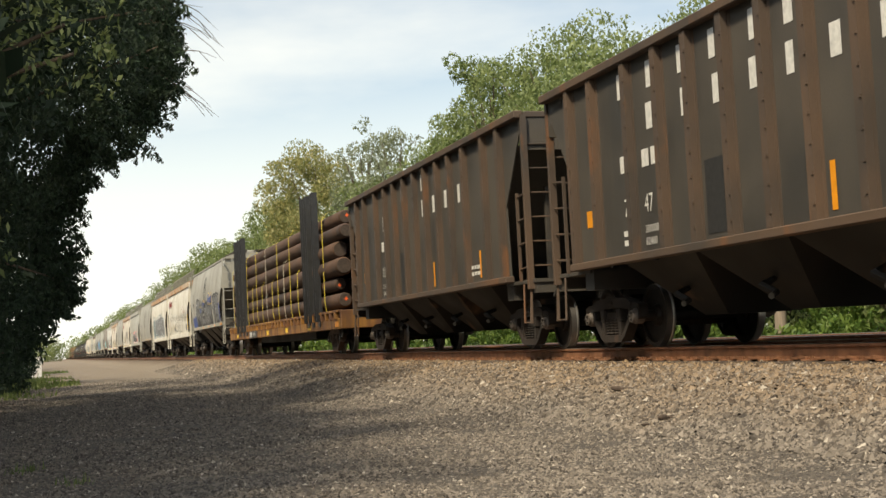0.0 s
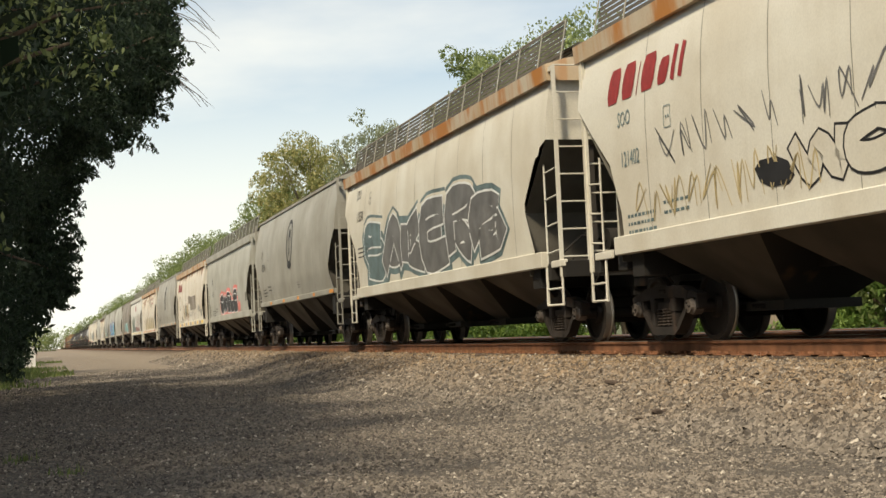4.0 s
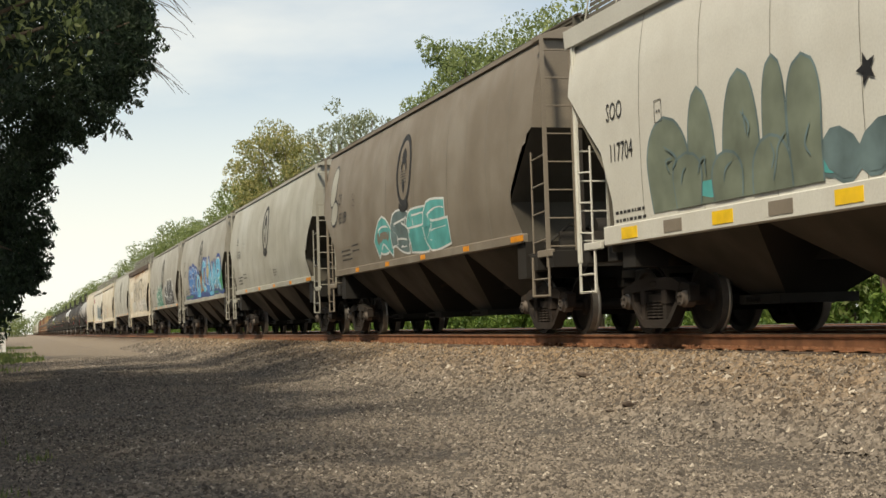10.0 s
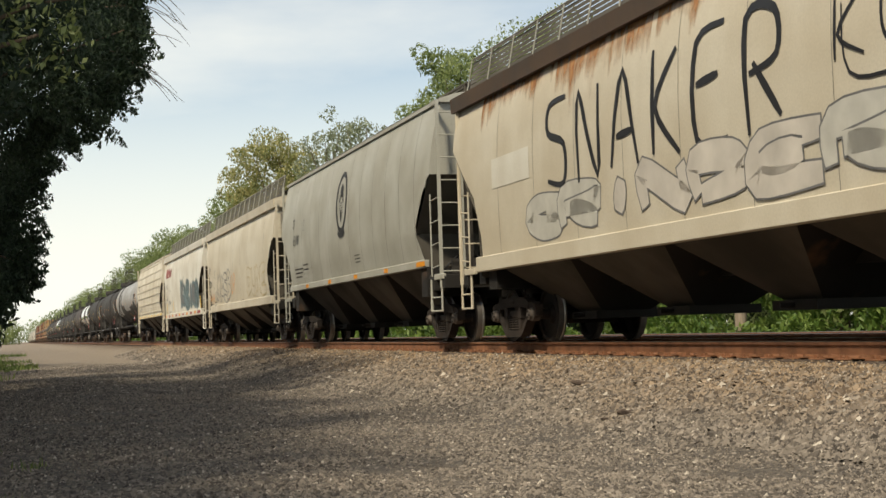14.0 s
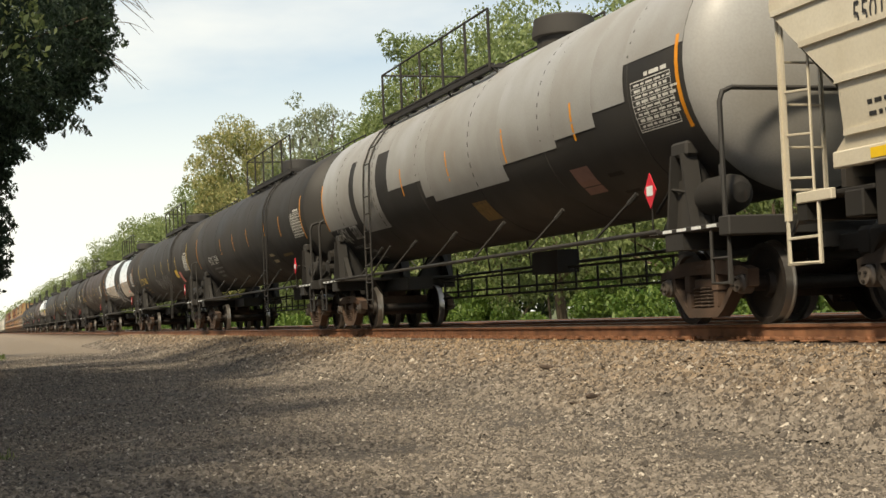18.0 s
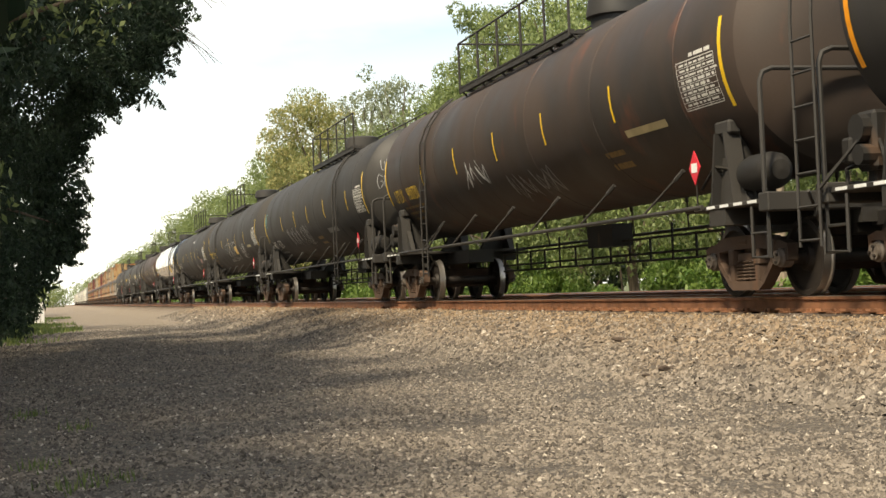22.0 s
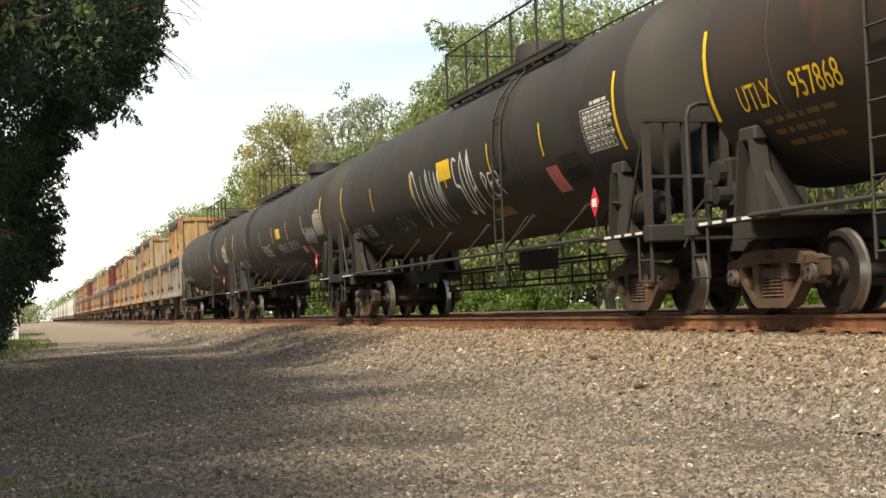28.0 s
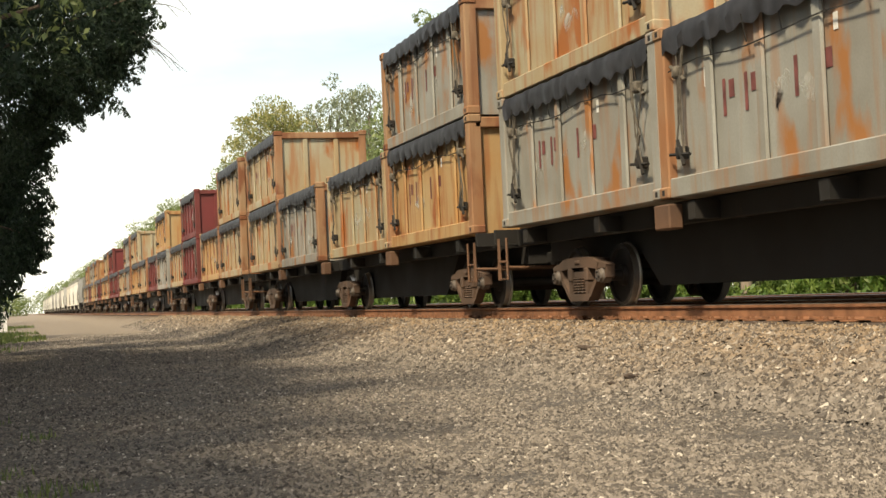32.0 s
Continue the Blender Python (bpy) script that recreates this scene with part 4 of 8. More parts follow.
            g.pipe([(x, yc, 1.20), (x, yc, 0.62), (x, yb - s * 0.06, 0.62), (x, yb - s * 0.06, 1.24)], 0.020, 5)
            g.rod((x, yc, 0.88), (x, yb - s * 0.06, 0.88), 0.016, 5)
            g.box(x - 0.03, x + 0.03, min(yc, s * hang), max(yc, s * hang), topz - 0.08, topz)
            out["ladder"].append(g)
    HOPPER_MESHES[key] = (out, prof, sill0, sill1)
    return HOPPER_MESHES[key]


MESH_CACHE = {}


def shared(key, geo, *mats, smooth=35):
    if key not in MESH_CACHE:
        MESH_CACHE[key] = geo.mesh(key[0], *mats, smooth=smooth)
    return MESH_CACHE[key]


def covered_hopper(shape, paint_mat, label, marks=(), ribbed=False, sill_mat=None, roof_mat=None, bay_mat=None):
    car = thing("covered_hopper", label, "freight car", "cars of the freight train")
    geos, prof, sill0, sill1 = hopper_meshes(shape, ribbed)
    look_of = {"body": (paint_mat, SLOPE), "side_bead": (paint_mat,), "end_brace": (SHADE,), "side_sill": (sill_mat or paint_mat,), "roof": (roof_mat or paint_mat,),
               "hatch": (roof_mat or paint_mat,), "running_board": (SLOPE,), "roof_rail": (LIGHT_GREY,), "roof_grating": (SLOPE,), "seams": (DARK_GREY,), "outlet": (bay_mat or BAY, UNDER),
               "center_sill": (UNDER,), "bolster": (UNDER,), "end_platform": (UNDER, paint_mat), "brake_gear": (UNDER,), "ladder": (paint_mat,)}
    for nm, pieces in geos.items():
        mats = look_of[nm]
        for i, g in enumerate(pieces):
            key = (nm, i, shape, ribbed, *[m.name for m in mats])
            if key not in MESH_CACHE:
                MESH_CACHE[key] = g.mesh(nm, *mats, weld=nm in ("body", "roof"))
            ob = part(nm, MESH_CACHE[key], (), car)
            if nm in ("seams", "roof_grating"):
                tagged(ob, kind="stuff")
    for fn in marks:
        fn(car, prof, sill0, sill1)
    for y in (-6.65, 6.65):
        add_truck(car, y, CAST_SHADED)
    add_couplers(car, 8.05)
    return car


def mark_crest(car, prof, sill0, sill1):
    """The oval railway crest, as plain shapes."""
    g = Geo()
    cy, cz, a, b = 0.22, 3.48, 0.53, 0.70
    ring = [(cy + a * math.cos(t), cz + b * math.sin(t)) for t in [2 * math.pi * i / 32 for i in range(33)]]
    stroke(g, prof, ring, 0.13, 0.008)
    blob(g, prof, cy, cz + 0.12, cz + 0.46, 0.36, 0.009, 0, 1.7)
    stroke(g, prof, [(cy - 0.13, cz + 0.2), (cy - 0.2, cz + 0.0)], 0.09, 0.010)
    stroke(g, prof, [(cy + 0.13, cz + 0.2), (cy + 0.2, cz + 0.02)], 0.09, 0.010)
    for k in range(5):
        stroke(g, prof, [(cy - 0.22, cz - 0.02 - 0.06 * k), (cy + 0.22, cz - 0.02 - 0.06 * k)], 0.013, 0.009)
    blob(g, prof, cy, cz - 0.50, cz - 0.18, 0.20, 0.012, 0, 1.2)
    ribbon = [(cy - 0.36, cz - 0.72), (cy - 0.2, cz - 0.80), (cy, cz - 0.82), (cy + 0.2, cz - 0.80), (cy + 0.36, cz - 0.72)]
    stroke(g, prof, ribbon, 0.13, 0.013)
    part("crest", shared(("crest",), g, DARK_INK), (), car, "black oval crest")


def mark_number(number, code="CP", ink=None, y=6.5, z=2.80, size=0.40):
    def put(car, prof, sill0, sill1):
        g = Geo()
        lettering(g, prof, code, y + 0.06, z + (0.48 if code == "CP" else 0.57), size, squeeze=0.72)
        lettering(g, prof, number, y, z, size, squeeze=0.72)
        rnd = random.Random(number)
        for r in range(3):
            bars(g, prof, y - 0.1, z - 0.70 - 0.11 * r, [rnd.uniform(0.04, 0.13) for _ in range(8)], 0.042, 0.035, 0.004)
            bars(g, prof, -1.0, z - 0.72 - 0.08 * r, [rnd.uniform(0.04, 0.12) for _ in range(5)], 0.028, 0.03, 0.004)
        for r in range(2):
            bars(g, prof, y - 1.3, z - 0.62 - 0.13 * r, [rnd.uniform(0.05, 0.12) for _ in range(6)], 0.04, 0.035, 0.004)
        ya, yb, za, zb = y - 1.48, y - 1.68, z + 0.34, z + 0.62
        for a, b in (((ya, za), (ya, zb)), ((yb, za), (yb, zb)), ((ya, zb), (yb, zb)), ((ya, za), (yb, za))):
            stroke(g, prof, [a, b], 0.012, 0.008)
        bars(g, prof, ya - 0.05, z + 0.48, (0.04, 0.04), 0.03, 0.03)
        tagged(part("lettering", g, ink or DARK_INK, car), kind="stuff")
    return put


def mark_sill(colours, step=2.4, size=0.34, first=-6.9, height=None):
    def put(car, prof, sill0, sill1):
        h = height or (sill1 - sill0) * 0.6
        x = -(side_x(prof, sill1) + 0.034)
        y, i = first, 0
        while y < 7.1:
            w = size * (1.8 if i == 0 else 1.0)
            z = (sill0 + sill1) / 2
            part("reflector", Geo().box(x - 0.003, x + 0.004, y, y + w, z - h / 2, z + h / 2), colours[i % len(colours)], car, smooth=0)
            y += step
            i += 1
    return put


def mark_name(ink, y, z, widths, height, gap=0.10, lean=0.0):
    """A railway's name as plain upright shapes in its colour."""
    def put(car, prof, sill0, sill1):
        g = Geo()
        yy = y
        for i, w in enumerate(widths):
            if i and w < 0.15:
                stroke(g, prof, [(yy - w / 2, z), (yy - w / 2 - lean, z + height * 0.9)], w, 0.008)
            else:
                blob(g, prof, yy - w / 2 - lean / 2, z, z + height * (1.0 if w > 0.32 else 0.7), w, 0.008, 0, 9.0, -lean / 2)
            yy -= w + gap
        part("name_marks", g, ink, car)
    return put


def mark_spray(*args, **kw):
    def put(car, prof, sill0, sill1):
        g, mats = spray_piece(prof, *args, **kw)
        tagged(part("graffiti", g, mats, car, "spray-painted piece", smooth=0), kind="stuff")
    return put


def mark_letters(*args, **kw):
    def put(car, prof, sill0, sill1):
        g, mats = letter_piece(prof, *args, **kw)
        tagged(part("graffiti", g, mats, car, "spray-painted lettering", smooth=0), kind="stuff")
    return put


def mark_stars(spots, ink):
    def put(car, prof, sill0, sill1):
        for y, z, r in spots:
            g = Geo()
            star(g, prof, y, z, r, 0, 0.016)
            part("painted_star", g, ink, car, smooth=0)
    return put


def mark_script(word, y0, y1, z0, z1, seed, ink, width=0.05):
    """Thin hand-written figures."""
    def put(car, prof, sill0, sill1):
        rnd = random.Random(seed)
        g = Geo()
        cell = (y1 - y0) / len(word)
        for i, ch in enumerate(word):
            for pts in FIGURES[ch]:
                brush(g, prof, flow([(y1 - cell * (i + 0.1 + 0.75 * u), z0 + (z1 - z0) * (v + rnd.uniform(-0.06, 0.06))) for u, v in pts], 4), width, 0, 0.010, 0, (0.6, 0.6))
        tagged(part("graffiti", g, ink, car, "hand-written spray tag", smooth=0), kind="stuff")
    return put


def mark_rust(seed, count, y0=-7.0, y1=7.0, drop=0.9):
    """Orange rust washed down the side from the roof's edge, in panels of uneven length."""
    def put(car, prof, sill0, sill1):
        rnd = random.Random(seed)
        top = prof[-1][0] - 0.02
        n = max(3, count // 3)
        for i in range(n):
            a, b = y0 + (y1 - y0) * i / n, y0 + (y1 - y0) * (i + 0.96) / n
            d = drop * rnd.uniform(0.55, 1.5)
            g = Geo()
            for k in range(5):
                za, zb = top - d * (k + 1) / 5, top - d * k / 5
                g.strip([(-(side_x(prof, za) + 0.003), a, za), (-(side_x(prof, za) + 0.003), b, za)], [(-(side_x(prof, zb) + 0.003), a, zb), (-(side_x(prof, zb) + 0.003), b, zb)])
            part("rust_stain", g, RUST_STAIN, car, smooth=60)
    return put


def mark_domes(spots, fill, line):
    """Rounded painted shapes that stand on the sill, with a dark rim and a few loose lines."""
    def put(car, prof, sill0, sill1):
        rnd = random.Random(len(spots))
        for y, w, h in spots:
            g = Geo()
            for k, (ww, hh) in enumerate(((w, h), (w - 0.07, h - 0.04))):
                rows = 14
                left, right = [], []
                for i in range(rows + 1):
                    f = i / rows
                    half = ww / 2 * max(0.0, 1 - f ** 2.6) ** 0.5 * (0.92 + 0.08 * math.sin(f * 9 + y))
                    z = sill1 + 0.02 + hh * f
                    xx = -(side_x(prof, z) + 0.006 + 0.004 * k)
                    left.append((xx, y - half, z))
                    right.append((xx, y + half, z))
                g.strip(left, right, k)
            for k in range(7):
                yy = y + (k - 3) * 0.11 * w
                brush(g, prof, flow([(yy, sill1 + 0.06), (yy + rnd.uniform(-0.06, 0.06), sill1 + h * rnd.uniform(0.15, 0.3)), (yy + rnd.uniform(-0.08, 0.08), sill1 + h * rnd.uniform(0.3, 0.6))]), 0.016, 0, 0.013, 0, (0.3, 0.3))
            for k in range(13):
                u = (k - 6) / 6.5
                yy, zz = y + u * w * 0.44, sill1 + h * (1 - 0.42 * u * u)
                tall = rnd.uniform(0.08, 0.24)
                brush(g, prof, flow([(yy * 0.97 + y * 0.03, zz - 0.30 * h), (yy, zz - 0.02), (yy + rnd.uniform(-0.06, 0.06), zz + tall)]), 0.022, 0, 0.013, 0, (0.5, 0.2))
            for k in range(9):
                yy, zz, r = y + rnd.uniform(-0.30, 0.30) * w, sill1 + h * rnd.uniform(0.25, 0.70), rnd.uniform(0.06, 0.16)
                a0 = rnd.uniform(0, 6.28)
                brush(g, prof, flow([(yy + r * math.cos(a0 + q), zz + 0.8 * r * math.sin(a0 + q)) for q in (0.0, 0.9, 1.8, 2.7)]), 0.024, 0, 0.014, 0, (0.4, 0.4))
            tagged(part("graffiti", g, (line, fill), car, "rounded ochre spray-painted shape", smooth=0), kind="stuff")
    return put


def mark_bubbles(lobes, fill, line, z0=1.53, rim=0.07, strokes=0, seed=1):
    """Swollen letters: tall round lobes that overlap, each with its rim; short strokes inside."""
    def put(car, prof, sill0, sill1):
        rnd = random.Random(seed)
        g = Geo()
        for i, (y, w, top, lean) in enumerate(lobes):
            for k, grow in enumerate((rim, 0.0)):
                left, right = [], []
                for j in range(17):
                    f = j / 16
                    half = (w / 2 + grow) * max(0.0, 1 - max(0.0, (f - 0.45) / 0.55) ** 2.3) ** 0.5 * (0.86 + 0.14 * math.sin(2.2 * f + 0.6 + i))
                    z = z0 + (top + grow - z0) * f
                    xx = -(side_x(prof, z) + 0.006 + 0.0022 * i + 0.0011 * k)
                    left.append((xx, y - half + lean * f, z))
                    right.append((xx, y + half + lean * f, z))
                g.strip(left, right, k)
        for k in range(strokes):
            y, w, top, lean = lobes[k % len(lobes)]
            yy, zz = y + rnd.uniform(-0.2, 0.2) * w, z0 + (top - z0) * rnd.uniform(0.15, 0.6)
            brush(g, prof, flow([(yy, zz), (yy + rnd.uniform(-0.12, 0.12), zz + 0.14), (yy + rnd.uniform(-0.22, 0.22), zz + rnd.uniform(0.15, 0.34))]), 0.036, 0, 0.007 + 0.0022 * len(lobes) + 0.003, 0, (0.5, 0.3))
        tagged(part("graffiti", g, (line, fill), car, "swollen spray-painted letters with a rim", smooth=0), kind="stuff")
    return put


def mark_tags(y0, y1, z0, z1, count, seed, ink, width=0.04):
    def put(car, prof, sill0, sill1):
        tagged(part("graffiti", tag_scrawl(prof, y0, y1, z0, z1, count, seed, width), ink, car, "hand-drawn spray tags", smooth=0), kind="stuff")
    return put


def mark_patch(y0, y1, z0, z1, ink):
    def put(car, prof, sill0, sill1):
        g = Geo()
        stroke(g, prof, [((y0 + y1) / 2, z0), ((y0 + y1) / 2, z1)], abs(y1 - y0), 0.007)
        part("paint_patch", g, ink, car, smooth=0)
    return put


# ---------------------------------------------------------------- open coal hopper
def coal_hopper(number):
    car = thing("open_hopper", "black open coal hopper with rusty side ribs and white lettering", "freight car", "cars of the freight train")
    half, z0, z1, x = 7.32, 1.30, 4.06, 1.50
    prof = ((0, x), (9, x))
    g = Geo()
    for s in (-1, 1):
        for e in (-1, 1):
            pts = [(0, z0), (e * 6.38, z0), (e * 6.32, 2.55), (e * half, 3.85), (e * half, z1), (0, z1)]
            g.prism(pts[::e], s * x, s * (x - 0.03))
    for e in (-1, 1):
        g.add([(-x + 0.03, e * half, 3.7), (x - 0.03, e * half, 3.7), (x - 0.03, e * 3.6, z0 - 0.1), (-x + 0.03, e * 3.6, z0 - 0.1)], [(0, 1, 2, 3)])
        g.box(-x, x, e * half - 0.03, e * half + 0.03, 3.45, z1)
    part("body", g, COAL, car)
    for s in (-1, 1):
        g = Geo()
        g.prism([(-0.075, z0), (0.075, z0), (0.075, z1 - 0.06), (-0.075, z1 - 0.06)], s * x, s * (x + 0.10))
        for k in range(8):
            for dy in (-0.045, 0.12):
                xa = x + (0.10 if dy < 0 else 0.0)
                g.box(min(s * (xa - 0.004), s * (xa + 0.014)), max(s * (xa - 0.004), s * (xa + 0.014)), dy - 0.017, dy + 0.017, z0 + 0.18 + k * 0.32, z0 + 0.214 + k * 0.32)
        g.prism([(-0.14, z0), (0.14, z0), (0.14, z1 - 0.06), (-0.14, z1 - 0.06)], s * (x - 0.01), s * (x + 0.006))
        rib = g.mesh("side_rib", COAL_RIB, smooth=0)
        for y in (0.0, 0.95, 1.95, 2.9, 3.95, 5.25, 6.2):
            for k in ((1, -1) if y else (1,)):
                part("side_rib", rib, (), car, "rusty riveted side post", at=(0, k * y + 0.04, 0))
    for s in (-1, 1):
        g = Geo().soft_box(min(s * (x - 0.04), s * (x + 0.13)), max(s * (x - 0.04), s * (x + 0.13)), -half - 0.06, half + 0.06, z1 - 0.06, z1 + 0.07, 0.015)
        part("top_rail", g, COAL_RIB, car)
        part("top_rail", Geo().soft_box(-x + 0.05, x - 0.05, s * half - 0.05, s * half + 0.07, z1 - 0.05, z1 + 0.06, 0.015), COAL_RIB, car)
        g = Geo().soft_box(min(s * (x - 0.06), s * (x + 0.11)), max(s * (x - 0.06), s * (x + 0.11)), -6.4, 6.4, z0 - 0.09, z0 + 0.02, 0.012)
        part("side_sill", g, COAL_RIB, car)
    for k in range(4):
        g = Geo()
        y = -3.6 + 2.4 * k
        a = [(sx * 1.40, y + sy * 1.18, z0 - 0.05) for sx, sy in ((-1, -1), (1, -1), (1, 1), (-1, 1))]
        b = [(sx * 0.55, y + sy * 0.35, 0.42) for sx, sy in ((-1, -1), (1, -1), (1, 1), (-1, 1))]
        g.add(a + b, [(0, 1, 5, 4), (1, 2, 6, 5), (2, 3, 7, 6), (3, 0, 4, 7), (4, 5, 6, 7)])
        g.pipe([(-0.95, y, 0.80), (-1.18, y - 0.12, 0.72), (-1.10, y - 0.30, 0.62), (-1.25, y - 0.45, 0.58)], 0.04, 6)
        part("outlet", g, UNDER, car, "sloped discharge hopper")
    part("center_sill", Geo().box(-0.3, 0.3, -7.55, 7.55, 0.84, 1.15), UNDER, car)
    for e in (-1, 1):
        g = Geo()
        g.box(-1.42, 1.42, e * 7.43 - 0.09, e * 7.43 + 0.09, 0.98, 1.2)
        g.box(-1.42, 1.42, e * 6.07 - 0.18, e * 6.07 + 0.18, 0.9, 1.2)
        for xx in (-0.8, 0.8):
            g.box(xx - 0.05, xx + 0.05, e * 6.55 - 0.05, e * 6.55 + 0.05, 1.15, 2.9)
        g.box(-1.45, 1.45, min(e * 5.95, e * 7.55), max(e * 5.95, e * 7.55), 1.16, 1.22)
        part("end_frame", g, COAL, car)
    for e in (-1, 1):
        for xs in (-1, 1):
            g = Geo()
            xx, yy = xs * 1.47, e * 7.37
            g.box(xx - 0.05, xx + 0.05, yy - 0.05, yy + 0.05, 1.05, z1)
            g.box(xx - 0.025, xx + 0.025, e * 6.85 - 0.02, e * 6.85 + 0.02, 1.2, 2.75)
            g.box(xs * 0.98 - 0.03, xs * 0.98 + 0.03, yy - 0.03, yy + 0.03, 1.2, z1 - 0.3)
            for i in range(6):
                z = 1.45 + 0.42 * i
                g.rod((xx, yy, z), (xs * 0.98, yy, z), 0.016, 5)
                if i < 4:
                    g.rod((xx, yy, z), (xx, e * 6.85, z - 0.04), 0.016, 5)
            g.pipe([(xx, yy, 1.05), (xx - 0.02, yy, 0.48), (xx - 0.02, e * 7.0, 0.48), (xx, e * 7.0, 1.15)], 0.022, 5)
            part("ladder", g, COAL_RIB, car)
    # name as plain letter-sized shapes between the posts, numbers lettered
    g = Geo()
    rows = [(3.53, (5.44, 4.30, 3.26, 2.27, 1.37, 0.30, -0.50)), (2.97, (3.34, 2.24, 1.30, 0.36, -0.48, -1.42, -2.36, -3.35))]
    for z, ys in rows:
        for i, y in enumerate(ys):
            stroke(g, prof, [(y, z), (y, z + 0.36)], (0.20, 0.17, 0.22)[i % 3], 0.006)
    bars(g, prof, 4.42, 2.60, (0.2, 0.06), 0.24)
    bars(g, prof, 3.66, 2.60, (0.24, 0.2), 0.24)
    lettering(g, prof, number[:1], 4.36, 1.86, 0.36)
    lettering(g, prof, number[2:], 3.64, 1.86, 0.36, squeeze=0.8)
    for r in range(2):
        bars(g, prof, 4.42, 1.62 - 0.13 * r, (0.3,), 0.08)
        lettering(g, prof, ("200000", "62400")[r], 3.66, 1.58 - 0.17 * r, 0.15)
        bars(g, prof, -4.0, 1.62 - 0.12 * r, (0.14, 0.14, 0.2), 0.07, 0.04)
    tagged(part("lettering", g, STENCIL, car, "white stencilled lettering", smooth=0), kind="stuff")
    for y, za, zb, w in ((5.60, 1.83, 2.08, 0.44), (-1.20, 1.40, 1.92, 0.11), (-4.6, 1.40, 1.92, 0.11)):
        g = Geo()
        stroke(g, prof, [(y, za), (y, zb)], w, 0.006)
        part("reflector", g, ORANGE, car, "orange reflective strip", smooth=0)
    g = Geo()
    stroke(g, prof, [(1.45, 1.40), (1.45, 2.32)], 0.62, 0.006)
    part("paint_patch", g, DARK_INK, car, smooth=0)
    for y in (-6.07, 6.07):
        add_truck(car, y, CAST_SHADED)
    add_couplers(car, 7.4)
    return car


# ---------------------------------------------------------------- pole flat car
def pole_flat():
    car = thing("pole_flat_car", "yellow flat car with black steel stakes, rusty and grimy", "freight car", "cars of the freight train")
    half = 13.1
    g = Geo()
    g.box(-1.45, 1.45, -half, half, 1.05, 1.16)
    for s in (-1, 1):
        part("side_sill", Geo().soft_box(min(s * 1.36, s * 1.48), max(s * 1.36, s * 1.48), -half, half, 0.72, 1.04, 0.015), FLAT_YELLOW, car, "rusty yellow side sill")
    for e in (-1, 1):
        g.soft_box(-1.48, 1.48, e * (half + 0.07) - 0.08, e * (half + 0.07) + 0.08, 0.72, 1.26, 0.02)
    part("deck", g, FLAT_YELLOW, car, "rusty yellow deck and side sills")
    for s in (-1, 1):
        me = Geo().soft_box(min(s * 1.44, s * 1.56), max(s * 1.44, s * 1.56), -0.07, 0.07, 1.00, 1.22, 0.012).mesh("stake_pocket", FLAT_YELLOW)
        for i in range(36):
            part("stake_pocket", me, (), car, at=(0, -half + 0.5 + i * 0.72, 0))
        part("deck_rail", Geo().soft_box(min(s * 1.40, s * 1.54), max(s * 1.40, s * 1.54), -half, half, 1.20, 1.27, 0.01), FLAT_YELLOW, car)
    g = Geo()
    g.box(-0.45, 0.45, -half, half, 0.78, 1.05)
    g.box(-1.0, 1.0, -6.5, 6.5, 0.50, 0.80)
    for e in (-1, 1):
        g.box(-1.4, 1.4, e * 10.3 - 0.2, e * 10.3 + 0.2, 0.8, 1.06)
    part("under_frame", g, UNDER, car)
    for y in (-9.95, -8.85, -8.05, 7.15, 8.3, 9.45):
        for s in (-1, 1):
            xa, xb, t = s * 1.44, s * 1.62, s * 0.03
            ring = [(xb, y - 0.16), (xa, y - 0.16), (xa, y + 0.16), (xb, y + 0.16), (xb, y + 0.13), (xa + t, y + 0.13), (xa + t, y - 0.13), (xb, y - 0.13)]
            n = len(ring)
            g = Geo().add([(*q, 1.0) for q in ring] + [(*q, 4.98) for q in ring],
                          [(i, (i + 1) % n, n + (i + 1) % n, n + i) for i in range(n)] + [(8, 9, 14, 15), (9, 10, 13, 14), (10, 11, 12, 13)])
            plate = Geo().prism([(y - 0.16, 0.85), (y + 0.16, 0.85), (y + 0.30, 1.3), (y + 0.16, 1.75), (y - 0.16, 1.75), (y - 0.30, 1.3)], xa, xa + s * 0.07)
            part("gusset", plate, STAKE, car)
            part("stake", g, STAKE, car, "tall black steel stake")
    g = Geo()
    prof = ((0, 1.48), (9, 1.48))
    bars(g, prof, 6.3, 0.88, (0.12, 0.14, 0.12, 0.14), 0.22, 0.05, 0.02)
    part("owner_mark", g, STENCIL, car, smooth=0)
    g = Geo()
    lettering(g, prof, "141089", 5.3, 0.78, 0.30, 0.02, squeeze=0.8)
    part("lettering", g, STENCIL, car, smooth=0)
    panel = Geo()
    stroke(panel, prof, [(6.42, 0.88), (4.25, 0.88)], 0.30, 0.014)
    part("paint_patch", panel, STAKE, car, smooth=0)
    for i in range(6):
        y = -12.9 + i * 4.6
        g = Geo()
        stroke(g, prof, [(y, 0.86), (y + 0.55, 0.86)], 0.16, 0.012)
        part("reflector", g, YELLOW if i else ORANGE, car, smooth=0)
    for e in (-1, 1):
        for xs in (-1, 1):
            part("step", Geo().pipe([(xs * 1.40, e * 12.95, 1.0), (xs * 1.40, e * 12.95, 0.50), (xs * 1.40, e * 12.6, 0.50), (xs * 1.40, e * 12.6, 1.0)], 0.018, 5), UNDER, car)
    for y in (-10.3, 10.3):
        add_truck(car, y)
    add_couplers(car, 12.9)
    return car


